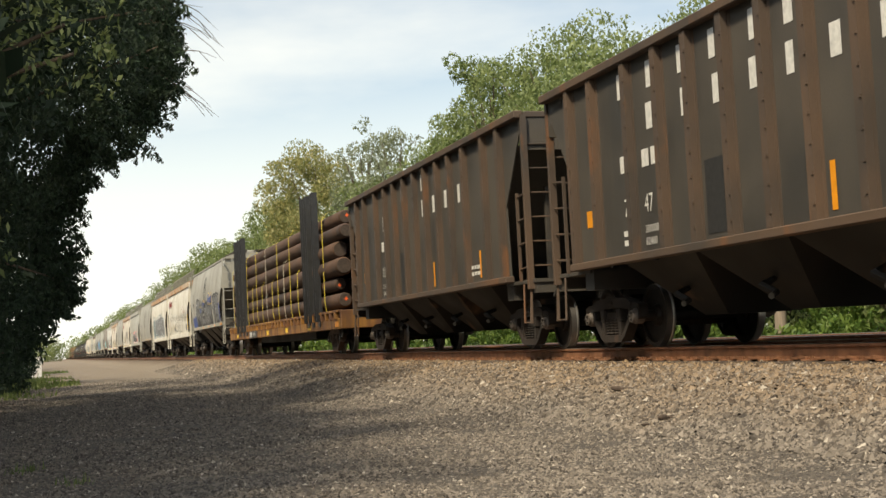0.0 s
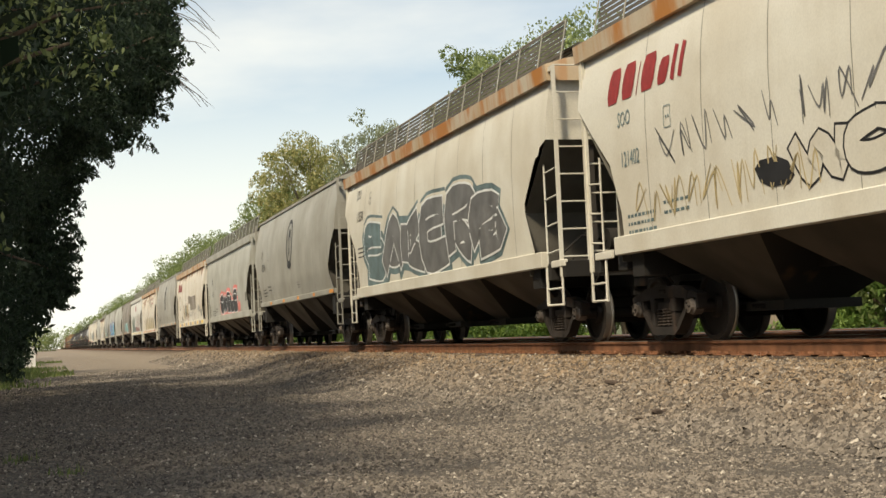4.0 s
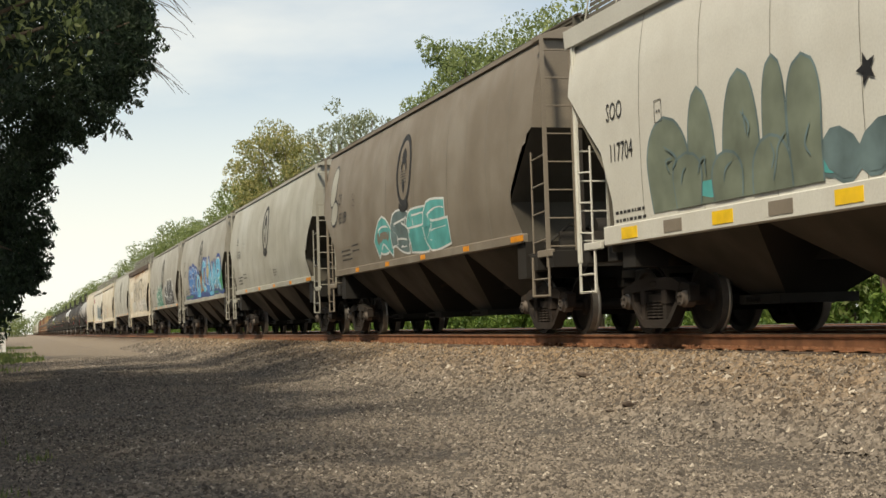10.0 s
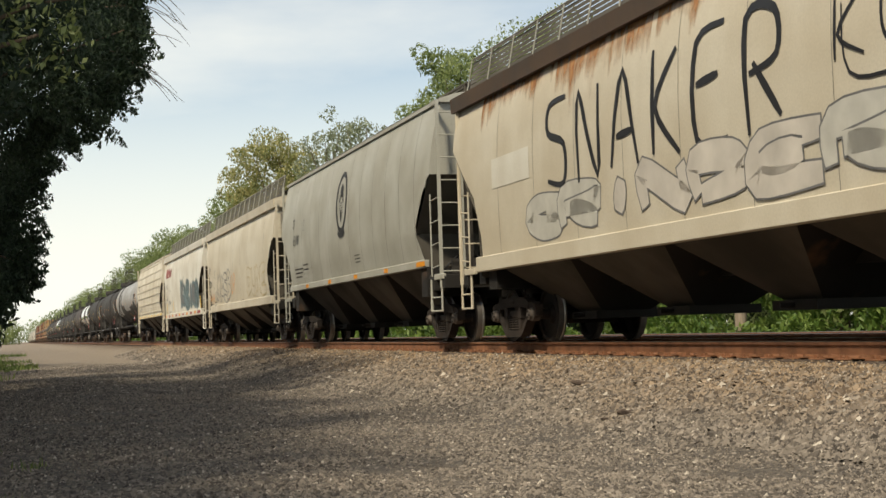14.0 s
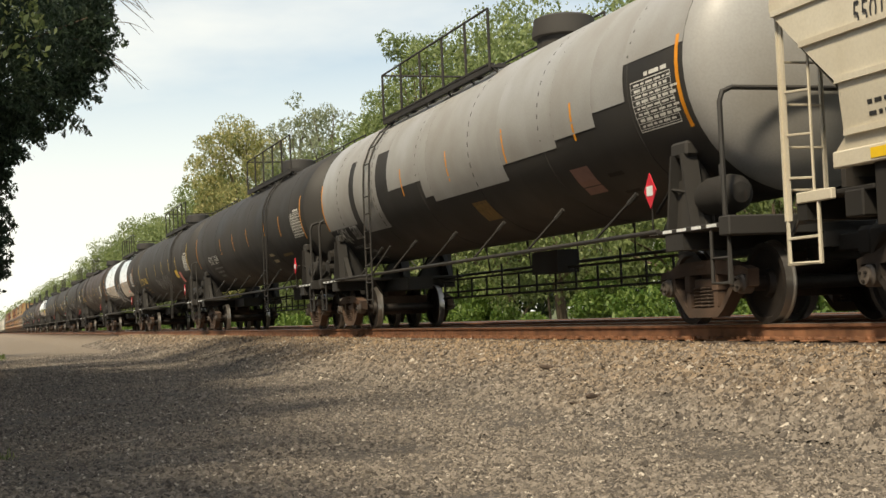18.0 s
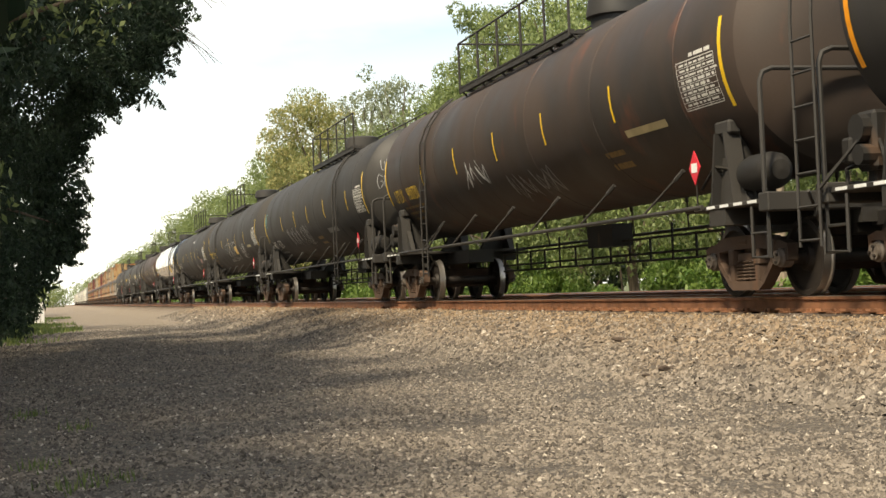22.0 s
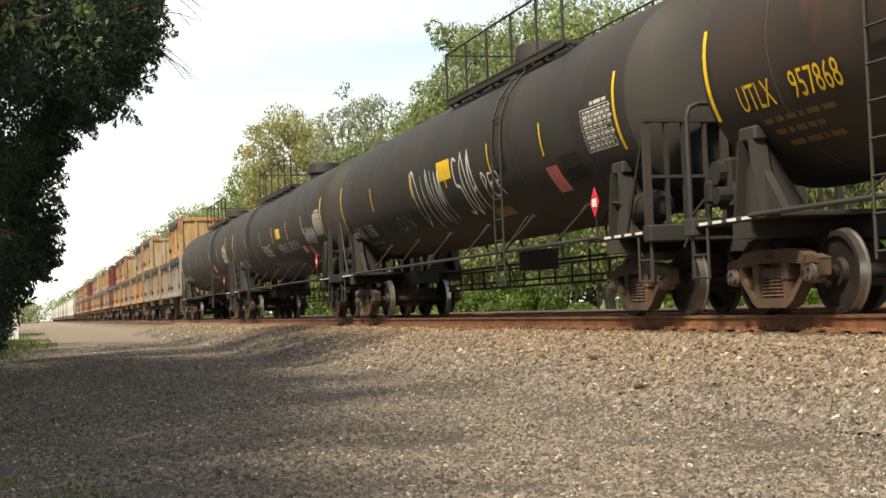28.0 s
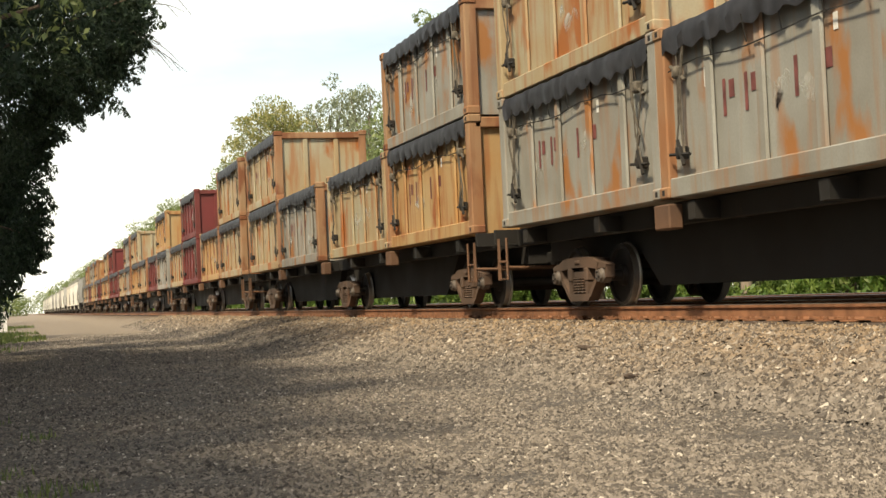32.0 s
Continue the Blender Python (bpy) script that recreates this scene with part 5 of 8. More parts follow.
def pole_load():
    """The bundle of wooden poles that rides on the flat car, and its straps."""
    load = thing("pole_stack", "stack of brown creosoted utility poles strapped to the flat car", "poles")
    rnd = random.Random(11)
    row = 0
    z = 1.56
    while z < 4.2:
        n = 6 if row < 5 else 5
        for i in range(n):
            x = (i - (n - 1) / 2) * 0.492 + rnd.uniform(-0.02, 0.02)
            r0, r1 = rnd.uniform(0.225, 0.27), rnd.uniform(0.18, 0.225)
            if rnd.random() < 0.5:
                r0, r1 = r1, r0
            a, b = -12.75 + rnd.uniform(-0.65, 0.65), 11.7 + rnd.uniform(-0.5, 0.5)
            g = Geo()
            seg = 14
            pts = [(a, r0 * 0.80), (a + 0.03, r0 * 0.93), (a + 0.10, r0), (0, (r0 + r1) / 2), (b - 0.05, r1), (b, r1 * 0.97)]
            g.lathe(pts, "y", (x, 0, z + rnd.uniform(-0.01, 0.01)), seg)
            for y, r in ((a, r0 * 0.80), (b, r1 * 0.97)):
                g.add([(x + r * math.sin(2 * math.pi * k / seg), y, z + r * math.cos(2 * math.pi * k / seg)) for k in range(seg)], [tuple(range(seg))], 1)
            pole = part("pole", g, (WOOD, WOOD_END), load)
            if rnd.random() < 0.6:
                t = Geo()
                cx, cz = x + rnd.uniform(-0.05, 0.08), z + rnd.uniform(-0.05, 0.05)
                t.add([(cx - 0.06, a - 0.006, cz), (cx, a - 0.006, cz - 0.06), (cx + 0.06, a - 0.006, cz), (cx, a - 0.006, cz + 0.06)], [(0, 1, 2, 3)])
                part("tag", t, ORANGE_RED, pole, "small orange-red tag", smooth=0)
        z += 0.492
        row += 1
    top = z - 0.492 + 0.25
    straps = [(11.2, 4.0, 0), (8.85, 4.0, 1), (7.65, 2.93, 0), (6.5, top, 0), (4.95, 2.98, 0), (3.66, top, 0), (2.2, 2.95, 0), (0.98, top, 1), (-0.5, 2.95, 0), (-1.9, top, 0), (-3.3, 3.4, 1), (-4.7, top, 0), (-6.2, 2.95, 0), (-7.3, top, 1), (-9.3, top, 0), (-11.0, top, 0)]
    for y, zt, pale in straps:
        full = zt >= 4.0
        g = Geo()
        w = 0.045
        path = [(-1.46, 1.22), (-1.50, 1.6), (-1.49, zt - 0.25), (-1.30, zt + 0.0)]
        path += [(-1.0, zt + 0.02), (1.0, zt + 0.02), (1.30, zt), (1.49, zt - 0.25), (1.50, 1.6), (1.46, 1.22)] if full else [(-1.2, zt - 0.02)]
        g.strip([(x, y - w + 0.02 * i, zz) for i, (x, zz) in enumerate(path)], [(x, y + w + 0.02 * i, zz) for i, (x, zz) in enumerate(path)])
        part("strap", g, STRAP_PALE if pale else STRAP, load, "yellow webbing strap", smooth=0)
    return load


ORANGE_RED = plain("orange_red_tag", (0.80, 0.13, 0.03), 0.5, 0.1, 5.0)


# ---------------------------------------------------------------- tank cars
TANK_R, TANK_Z, TANK_HALF = 1.54, 3.06, 9.10     # barrel; the heads reach 0.62 further


def tank_profile(z):
    return math.sqrt(max(0.05, TANK_R ** 2 - (z - TANK_Z) ** 2))


TANK_GEOS = {}


def tank_geos():
    if TANK_GEOS:
        return TANK_GEOS
    head = [(TANK_HALF + 0.62 * math.sin(a), TANK_R * math.cos(a)) for a in [math.pi / 2 * k / 7 for k in range(8)]]
    head[-1] = (head[-1][0], 0.02)
    seam = []
    for y in (-7.6, -4.6, -1.5, 1.5, 4.6, 7.6):
        seam += [(y - 0.02, TANK_R), (y - 0.015, TANK_R + 0.006), (y + 0.015, TANK_R + 0.006), (y + 0.02, TANK_R)]
    pts = [(-a, r) for a, r in head[::-1]] + seam + head
    TANK_GEOS["tank"] = Geo().lathe(pts, "y", (0, 0, TANK_Z), 56)
    for nm in ("end_frame", "side_rail", "handrail", "guard_rail", "guard_post", "step", "platform_slat", "reservoir"):
        TANK_GEOS[nm] = []
    for e in (-1, 1):
        # stub sill, end platform, bolster and saddles
        g = Geo()
        g.box(-0.30, 0.30, min(e * 6.4, e * 9.9), max(e * 6.4, e * 9.9), 0.84, 1.12)
        g.soft_box(-1.50, 1.50, e * 9.78 - 0.12, e * 9.78 + 0.12, 1.00, 1.22, 0.015)
        g.soft_box(-1.46, 1.46, min(e * 7.6, e * 9.75), max(e * 7.6, e * 9.75), 1.10, 1.16, 0.01)
        g.box(-1.45, 1.45, e * 8.5 - 0.22, e * 8.5 + 0.22, 0.90, 1.12)
        for xs in (-1, 1):
            g.prism([(e * 7.8, 1.1), (e * 9.0, 1.1), (e * 8.65, 1.75), (e * 8.35, 1.75)][::e], xs * 1.26, xs * 1.16)
            g.add([(xs * 1.30, e * 8.4, 1.1), (xs * 1.30, e * 8.6, 1.1), (xs * 1.22, e * 8.6, 2.15), (xs * 1.22, e * 8.4, 2.15),
                   (xs * 0.55, e * 8.4, 1.1), (xs * 0.55, e * 8.6, 1.1)], [(0, 1, 2, 3), (0, 3, 4), (1, 5, 2), (4, 3, 2, 5)])
            g.soft_box(min(xs * 1.16, xs * 1.34), max(xs * 1.16, xs * 1.34), e * 8.5 - 0.2, e * 8.5 + 0.2, 2.02, 2.2, 0.03)
            for dy in (-0.30, 0.30):
                g.prism([(e * 8.5 + dy - 0.02, 1.12), (e * 8.5 + dy + 0.02, 1.12), (e * 8.5 + dy * 0.4 + 0.02, 2.05), (e * 8.5 + dy * 0.4 - 0.02, 2.05)], xs * 1.16, xs * 1.38)
        TANK_GEOS["end_frame"].append(g)
        # handrail across the end, grab irons and steps at the corners
        g = Geo()
        g.pipe([(-1.46, e * 9.76, 1.15), (-1.46, e * 9.76, 2.50), (-1.42, e * 9.76, 2.61), (-1.30, e * 9.76, 2.66), (1.30, e * 9.76, 2.66), (1.42, e * 9.76, 2.61), (1.46, e * 9.76, 2.50), (1.46, e * 9.76, 1.15)], 0.030, 7)
        for xs in (-1, 1):
            g.rod((xs * 1.46, e * 9.76, 1.25), (xs * 1.15, e * 9.15, 1.85), 0.02, 5)
        TANK_GEOS["handrail"].append(g)
        # tall guard of flat posts that some of the cars have instead
        g = Geo()
        g.box(-1.48, 1.48, e * 9.74 - 0.05, e * 9.74 + 0.05, 2.60, 2.65)
        for xs in (-1, 1):
            x = xs * 1.44
            g.rod((x, e * 9.74, 2.62), (x, e * 9.0, 1.16), 0.025, 5)
        TANK_GEOS["guard_rail"].append(g)
        TANK_GEOS["guard_rail"].append(Geo().box(-1.48, 1.48, e * 9.74 - 0.03, e * 9.74 + 0.03, 1.85, 1.89))
        for k in range(11):
            x = -1.44 + 0.288 * k
            w = 0.05 if k % 2 == 0 else 0.022
            TANK_GEOS["guard_post"].append(Geo().box(x - w, x + w, e * 9.74 - 0.035, e * 9.74 + 0.035, 1.14, 2.60))
        for xs in (-1, 1):
            x = xs * 1.44
            g = Geo().pipe([(x, e * 9.78, 1.0), (x, e * 9.78, 0.48), (x, e * 9.38, 0.48), (x, e * 9.38, 1.08)], 0.022, 5)
            g.rod((x, e * 9.78, 0.76), (x, e * 9.38, 0.76), 0.018, 5)
            TANK_GEOS["step"].append(g)
    for xs in (-1, 1):
        g = Geo()
        g.rod((xs * 1.50, -8.2, 1.15), (xs * 1.50, 8.2, 1.15), 0.030, 8)
        for i in range(6):
            y = -6.3 + i * 2.45
            g.rod((xs * 1.50, y, 1.15), (xs * 1.20, y - 0.62, 1.66), 0.018, 5)
            g.rod((xs * 1.23, y - 0.55, 1.60), (xs * 1.16, y - 0.68, 1.72), 0.032, 6)
        TANK_GEOS["side_rail"].append(g)
    g = Geo()
    # platform round the dome, from the middle towards the leading end, its railing open in front
    y0, y1, z = -6.0, 0.55, 4.42
    for k in range(12):
        x = -1.05 + k * 0.19
        TANK_GEOS["platform_slat"].append(Geo().box(x - 0.06, x + 0.06, y0, y1, z, z + 0.03))
    for y in (y0, -4.8, -3.5, -2.1, -0.8, y1):
        g.box(-1.08, 1.08, y - 0.03, y + 0.03, z - 0.05, z)
        for x in (-1.08, 1.08):
            g.rod((x, y, z - 0.08), (x, y, z + 0.95), 0.026, 5)
            g.rod((x, y, z), (x * 0.75, y, z - 0.25), 0.022, 5)
    for x in (-1.08, 1.08):
        g.pipe([(x, y0, z + 0.95), (x, y1, z + 0.95)], 0.022, 5)
    g.pipe([(-1.08, y1, z + 0.95), (1.08, y1, z + 0.95)], 0.022, 5)
    g.box(-1.10, -1.06, y0, y1, z - 0.10, z + 0.03)
    TANK_GEOS["platform_railing"] = g
    g = Geo()
    g.lathe([(4.45, 0.46), (4.74, 0.46), (4.76, 0.54), (4.82, 0.54), (5.06, 0.50), (5.10, 0.42), (5.12, 0.0)], "z", (0, -2.2, 0), 24)
    g.soft_box(-0.2, 0.3, -1.75, -1.58, 4.95, 5.1, 0.02)
    TANK_GEOS["dome"] = g
    g = Geo()
    g2 = Geo().lathe([(-9.60, 0.0), (-9.58, 0.12), (-9.48, 0.21), (-9.36, 0.23), (-8.98, 0.23), (-8.86, 0.21), (-8.78, 0.12), (-8.76, 0.0)], "y", (-1.14, 0, 1.50), 16)
    g2.box(-1.20, -1.08, -9.34, -9.28, 1.12, 1.30)
    g2.box(-1.20, -1.08, -9.06, -9.00, 1.12, 1.30)
    TANK_GEOS["reservoir"].append(g2)
    g.pipe([(-1.0, -8.9, 1.5), (-1.35, -8.3, 1.65), (-1.3, -7.8, 1.4)], 0.02, 5)
    TANK_GEOS["reservoir"].append(g)
    # control valve on its bracket: body, two portions and pipes
    g = Geo().soft_box(-1.26, -1.06, 9.10, 9.46, 1.30, 1.92, 0.04)
    g.rod((-1.36, 9.28, 1.74), (-1.0, 9.28, 1.74), 0.15, 10)
    g.rod((-1.40, 9.20, 1.46), (-1.05, 9.20, 1.46), 0.11, 10)
    g.soft_box(-1.40, -1.22, 9.34, 9.52, 1.38, 1.66, 0.03)
    g.pipe([(-1.2, 9.5, 1.4), (-1.25, 9.66, 1.35), (-1.25, 9.66, 1.15)], 0.022, 5)
    g.pipe([(-1.2, 9.1, 1.6), (-1.3, 8.9, 1.5), (-1.3, 8.8, 1.16)], 0.022, 5)
    g.box(-1.18, -1.10, 9.2, 9.36, 1.14, 1.36)
    TANK_GEOS["reservoir"].append(g)
    g = Geo()
    # brake rigging and pipes under the tank
    for z in (0.98, 0.72, 0.60):
        g.rod((0.4, -6.0, z), (0.4, 6.0, z), 0.022, 5)
    for i in range(14):
        y = -5.8 + i * 0.9
        g.rod((0.4, y, 0.58), (0.4, y, 1.2 if i % 3 == 0 else 1.0), 0.022, 5)
    g.box(0.2, 0.6, -1.0, 0.2, 0.9, 1.3)
    TANK_GEOS["rigging"] = g
    g = Geo()
    g.prism([(-8.05, 1.44), (-7.89, 1.66), (-8.05, 1.88), (-8.21, 1.66)], -1.500, -1.512)
    g.rod((-1.49, -8.05, 1.16), (-1.49, -8.05, 1.46), 0.012, 5, 1)
    TANK_GEOS["placard"] = g
    return TANK_GEOS


def tank_ladder(y):
    g = Geo()
    a = []
    for w in (-0.22, 0.22):
        pts = [(-1.58, y + w, 0.55), (-1.58, y + w, 3.0)]
        pts += [(-(TANK_R + 0.06) * math.cos(t), y + w, TANK_Z + (TANK_R + 0.06) * math.sin(t)) for t in (0.25, 0.5, 0.75, 1.0)]
        g.pipe(pts, 0.02, 5)
        a.append(pts)
    for i in range(7):
        z = 0.62 + i * 0.36
        g.rod((-1.58, y - 0.22, z), (-1.58, y + 0.22, z), 0.016, 5)
    for p, q in zip(a[0][2:], a[1][2:]):
        g.rod(p, q, 0.016, 5)
    g.rod((-1.58, y, 1.15), (-1.2, y + 0.4, 0.75), 0.02, 5)
    g.rod((-1.58, y - 0.22, 1.15), (-1.3, y - 0.7, 1.7), 0.02, 5)
    return g


def tank_car(paint_mat, label, number, ink=None, stripe=None, ladder=5.4, seed=1, extra=(), number_y=8.4, code="UTLX", cage=False, stripes=(5.1, 2.3, -0.25, -3.2, -6.7), rear=9.05, deck=0.0):
    geos = tank_geos()
    car = thing("tank_car", label, "tank car", "cars of the freight train")
    part("tank", shared(("tank", paint_mat.name), geos["tank"], paint_mat, smooth=25), (), car)
    for nm in ("end_frame", "side_rail", *(("guard_rail", "guard_post") if cage else ("handrail",)), "step", "platform_slat", "platform_railing", "dome", "reservoir", "rigging"):
        pieces = geos[nm] if isinstance(geos[nm], list) else [geos[nm]]
        for i, g in enumerate(pieces):
            part(nm, shared((nm, i, "tank"), g, UNDER if nm in ("reservoir", "rigging") else TANK), (), car, at=(0, deck, 0) if nm.startswith("platform") else None)
    part("placard", shared(("placard", "tank"), geos["placard"], RED, UNDER), (), car, "red diamond hazard placard")
    g = Geo()
    g.box(-1.518, -1.5135, -8.13, -7.97, 1.60, 1.72)
    part("placard_panel", shared(("placard_panel", "tank"), g, WHITE_SPRAY, smooth=0), (), car, "white panel of the placard")
    for e in (-1, 1):
        for k in range(5):
            y = e * (8.0 + 0.36 * k)
            part("edge_marking", shared(("edge_marking", "tank"), Geo().box(-1.468, -1.461, -0.11, 0.11, 1.115, 1.150), WHITE_SPRAY, smooth=0), (), car, at=(0, y, 0))
    part("ladder", shared(("ladder", "tank", ladder), tank_ladder(ladder), TANK), (), car)
    rnd = random.Random(seed)
    stripe = stripe or YELLOW
    for y, a, b, w in [(-8.95, 2.33, 3.42, 0.085), (rear, 2.33, 3.42, 0.085)] + [(y, 2.57, 3.10, 0.062) for y in stripes]:
        g = Geo()
        stroke(g, tank_profile, [(y, a), (y, b)], w, 0.008)
        part("reflector", g, stripe, car, "yellow reflective stripe", smooth=0)
    g = Geo()
    low = 2.02 if code == "SHQX" else 2.34
    lettering(g, tank_profile, code, number_y, low, 0.42, 0.036, squeeze=0.72)
    lettering(g, tank_profile, number, number_y - 1.14, low, 0.42, 0.036, squeeze=0.78)
    tagged(part("lettering", g, ink or STENCIL, car, smooth=0), kind="stuff")
    g = Geo()
    for r in range(3):
        bars(g, tank_profile, number_y - 0.25 - 0.1 * r, low - 0.14 - 0.13 * r, [rnd.uniform(0.06, 0.3) for _ in range(6 - r)], 0.055, 0.06)
    tagged(part("small_lettering", g, OCHRE_DIM if ink is YELLOW else SPRAY_GREY, car, "faded small stencilling", smooth=0), kind="stuff")
    g = Geo()
    # data block: rows of small stencil bars in a ruled box
    for r in range(8):
        bars(g, tank_profile, -7.80, 2.985 - 0.072 * r, [rnd.uniform(0.07, 0.19) for _ in range(6)], rnd.choice((0.026, 0.036)), 0.04)
        stroke(g, tank_profile, [(-7.72, 2.95 - 0.072 * r), (-8.78, 2.95 - 0.072 * r)], 0.007, 0.009)
    bars(g, tank_profile, -8.1, 3.09, (0.1, 0.26, 0.16), 0.05, 0.04)
    for y in (-7.72, -8.05, -8.42, -8.78):
        stroke(g, tank_profile, [(y, 2.42), (y, 3.03)], 0.012, 0.009)
    for z in (2.42, 3.03):
        stroke(g, tank_profile, [(-7.72, z), (-8.78, z)], 0.012, 0.009)
    tagged(part("data_block", g, STENCIL, car, "white stencilled data block", smooth=0), kind="stuff")
    for fn in extra:
        fn(car)
    for y in (-8.5, 8.5):
        add_truck(car, y)
    add_couplers(car, 9.75)
    return car


def tank_patch(y0, y1, z0, z1, ink):
    def put(car):
        g = Geo()
        stroke(g, tank_profile, [((y0 + y1) / 2, z0), ((y0 + y1) / 2, z1)], abs(y1 - y0), 0.007)
        part("paint_patch", g, ink, car, smooth=0)
    return put


def tank_tags(y0, y1, z0, z1, count, seed, ink, width=0.035):
    def put(car):
        tagged(part("graffiti", tag_scrawl(tank_profile, y0, y1, z0, z1, count, seed, width), ink, car, "hand-drawn spray tags", smooth=0), kind="stuff")
    return put


def tank_script(word, y0, y1, z0, z1, seed, ink, width=0.05):
    def put(car):
        mark_script(word, y0, y1, z0, z1, seed, ink, width)(car, tank_profile, 0, 0)
    return put


def head_paint(ink):
    """Other paint over the whole leading head."""
    def put(car):
        ring = [(-(TANK_HALF + 0.62 * math.sin(a) + 0.006), (TANK_R + 0.005) * math.cos(a)) for a in [math.pi / 2 * k / 9 for k in range(9)]]
        part("painted_head", Geo().lathe(ring + [(-TANK_HALF - 0.627, 0.01)], "y", (0, 0, TANK_Z), 48), ink, car, "silver-grey painted head")
    return put


def head_script(word, x0, x1, z0, z1, seed, ink, width=0.022):
    """Thin hand-written figures on the leading dished head."""
    def put(car):
        rnd = random.Random(seed)
        g = Geo()
        cell = (x1 - x0) / len(word)

        def on_head(x, z):
            r2 = (x * x + (z - TANK_Z) ** 2) / TANK_R ** 2
            return (x, -(TANK_HALF + 0.62 * math.sqrt(max(0.0, 1 - r2)) + 0.012), z)
        for i, ch in enumerate(word):
            for pts in FIGURES[ch]:
                line = flow([(x0 + cell * (i + 0.05 + 0.9 * u), z0 + (z1 - z0) * (v + rnd.uniform(-0.12, 0.12))) for u, v in pts], 6)
                left, right = [], []
                for k, (x, z) in enumerate(line):
                    a, b = line[max(0, k - 1)], line[min(len(line) - 1, k + 1)]
                    d = math.hypot(b[0] - a[0], b[1] - a[1]) or 1.0
                    nx, nz = -(b[1] - a[1]) / d * width / 2, (b[0] - a[0]) / d * width / 2
                    left.append(on_head(x + nx, z + nz))
                    right.append(on_head(x - nx, z - nz))
                g.strip(left, right)
        tagged(part("graffiti", g, ink, car, "hand-written spray tag", smooth=0), kind="stuff")
    return put


def tank_letters(*args, **kw):
    def put(car):
        mark_letters(*args, **kw)(car, tank_profile, 0, 0)
    return put


def tank_spray(*args, **kw):
    def put(car):
        g, mats = spray_piece(tank_profile, *args, **kw)
        tagged(part("graffiti", g, mats, car, "spray-painted piece", smooth=0), kind="stuff")
    return put


def tank_band(y0, y1, ink, a0=-0.9, a1=1.75, lift=0.006):
    """A band of other paint round part of the barrel."""
    def put(car):
        g = Geo()
        n = 20
        ring = [(-(TANK_R + lift) * math.cos(a0 + (a1 - a0) * i / n), TANK_Z + (TANK_R + lift) * math.sin(a0 + (a1 - a0) * i / n)) for i in range(n + 1)]
        g.strip([(x, y0, z) for x, z in ring], [(x, y1, z) for x, z in ring])
        part("paint_band", g, ink, car)
    return put


# ---------------------------------------------------------------- waste containers on long flats
def container_flat():
    car = thing("container_flat", "long black and rusty flat car carrying waste containers", "freight car", "cars of the freight train")
    half = 13.3
    g = Geo()
    g.box(-0.45, 0.45, -half, half, 0.78, 1.22)
    for s in (-1, 1):
        g.soft_box(min(s * 0.96, s * 1.06), max(s * 0.96, s * 1.06), -half, half, 1.06, 1.36, 0.012)
    for e in (-1, 1):
        g.box(-1.46, 1.46, e * (half + 0.06) - 0.05, e * (half + 0.06) + 0.05, 1.12, 1.36)
    for i in range(9):
        y = -12 + i * 3
        g.box(-1.4, 1.4, y - 0.1, y + 0.1, 1.08, 1.30)
    for e in (-1, 1):
        g.prism([(e * 1.6, 1.1), (e * 2.3, 0.28), (e * 8.6, 0.28), (e * 9.6, 1.1)][::e], -0.62, 0.62)
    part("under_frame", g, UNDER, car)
    for y in (-7.1, 0.0, 6.65):
        for s in (-1, 1):
            g = Geo()
            g.soft_box(min(s * 1.3, s * 1.5), max(s * 1.3, s * 1.5), y - 0.22, y + 0.22, 0.98, 1.30, 0.02)
            part("pedestal", g, PEDESTAL, car, "rusty container pedestal")
    for e in (-1, 1):
        for xs in (-1, 1):
            g = Geo().pipe([(xs * 1.45, e * 13.2, 1.2), (xs * 1.45, e * 13.2, 0.5), (xs * 1.45, e * 12.8, 0.5), (xs * 1.45, e * 12.8, 1.2)], 0.024, 5)
            g.rod((xs * 1.45, e * 13.2, 0.8), (xs * 1.45, e * 12.8, 0.8), 0.02, 5)
            part("step", g, PEDESTAL, car)
        part("uncoupling_lever", Geo().pipe([(-1.46, e * 13.28, 0.72), (-1.0, e * 13.4, 0.7), (0.6, e * 13.4, 0.7)], 0.03, 5), PEDESTAL, car)
    for y in (-11.6, -0.9, 10.5):
        add_truck(car, y)
    add_couplers(car, 13.05)
    return car


BOX_L, BOX_H = 6.02, 2.12
BOX_SETS = {}


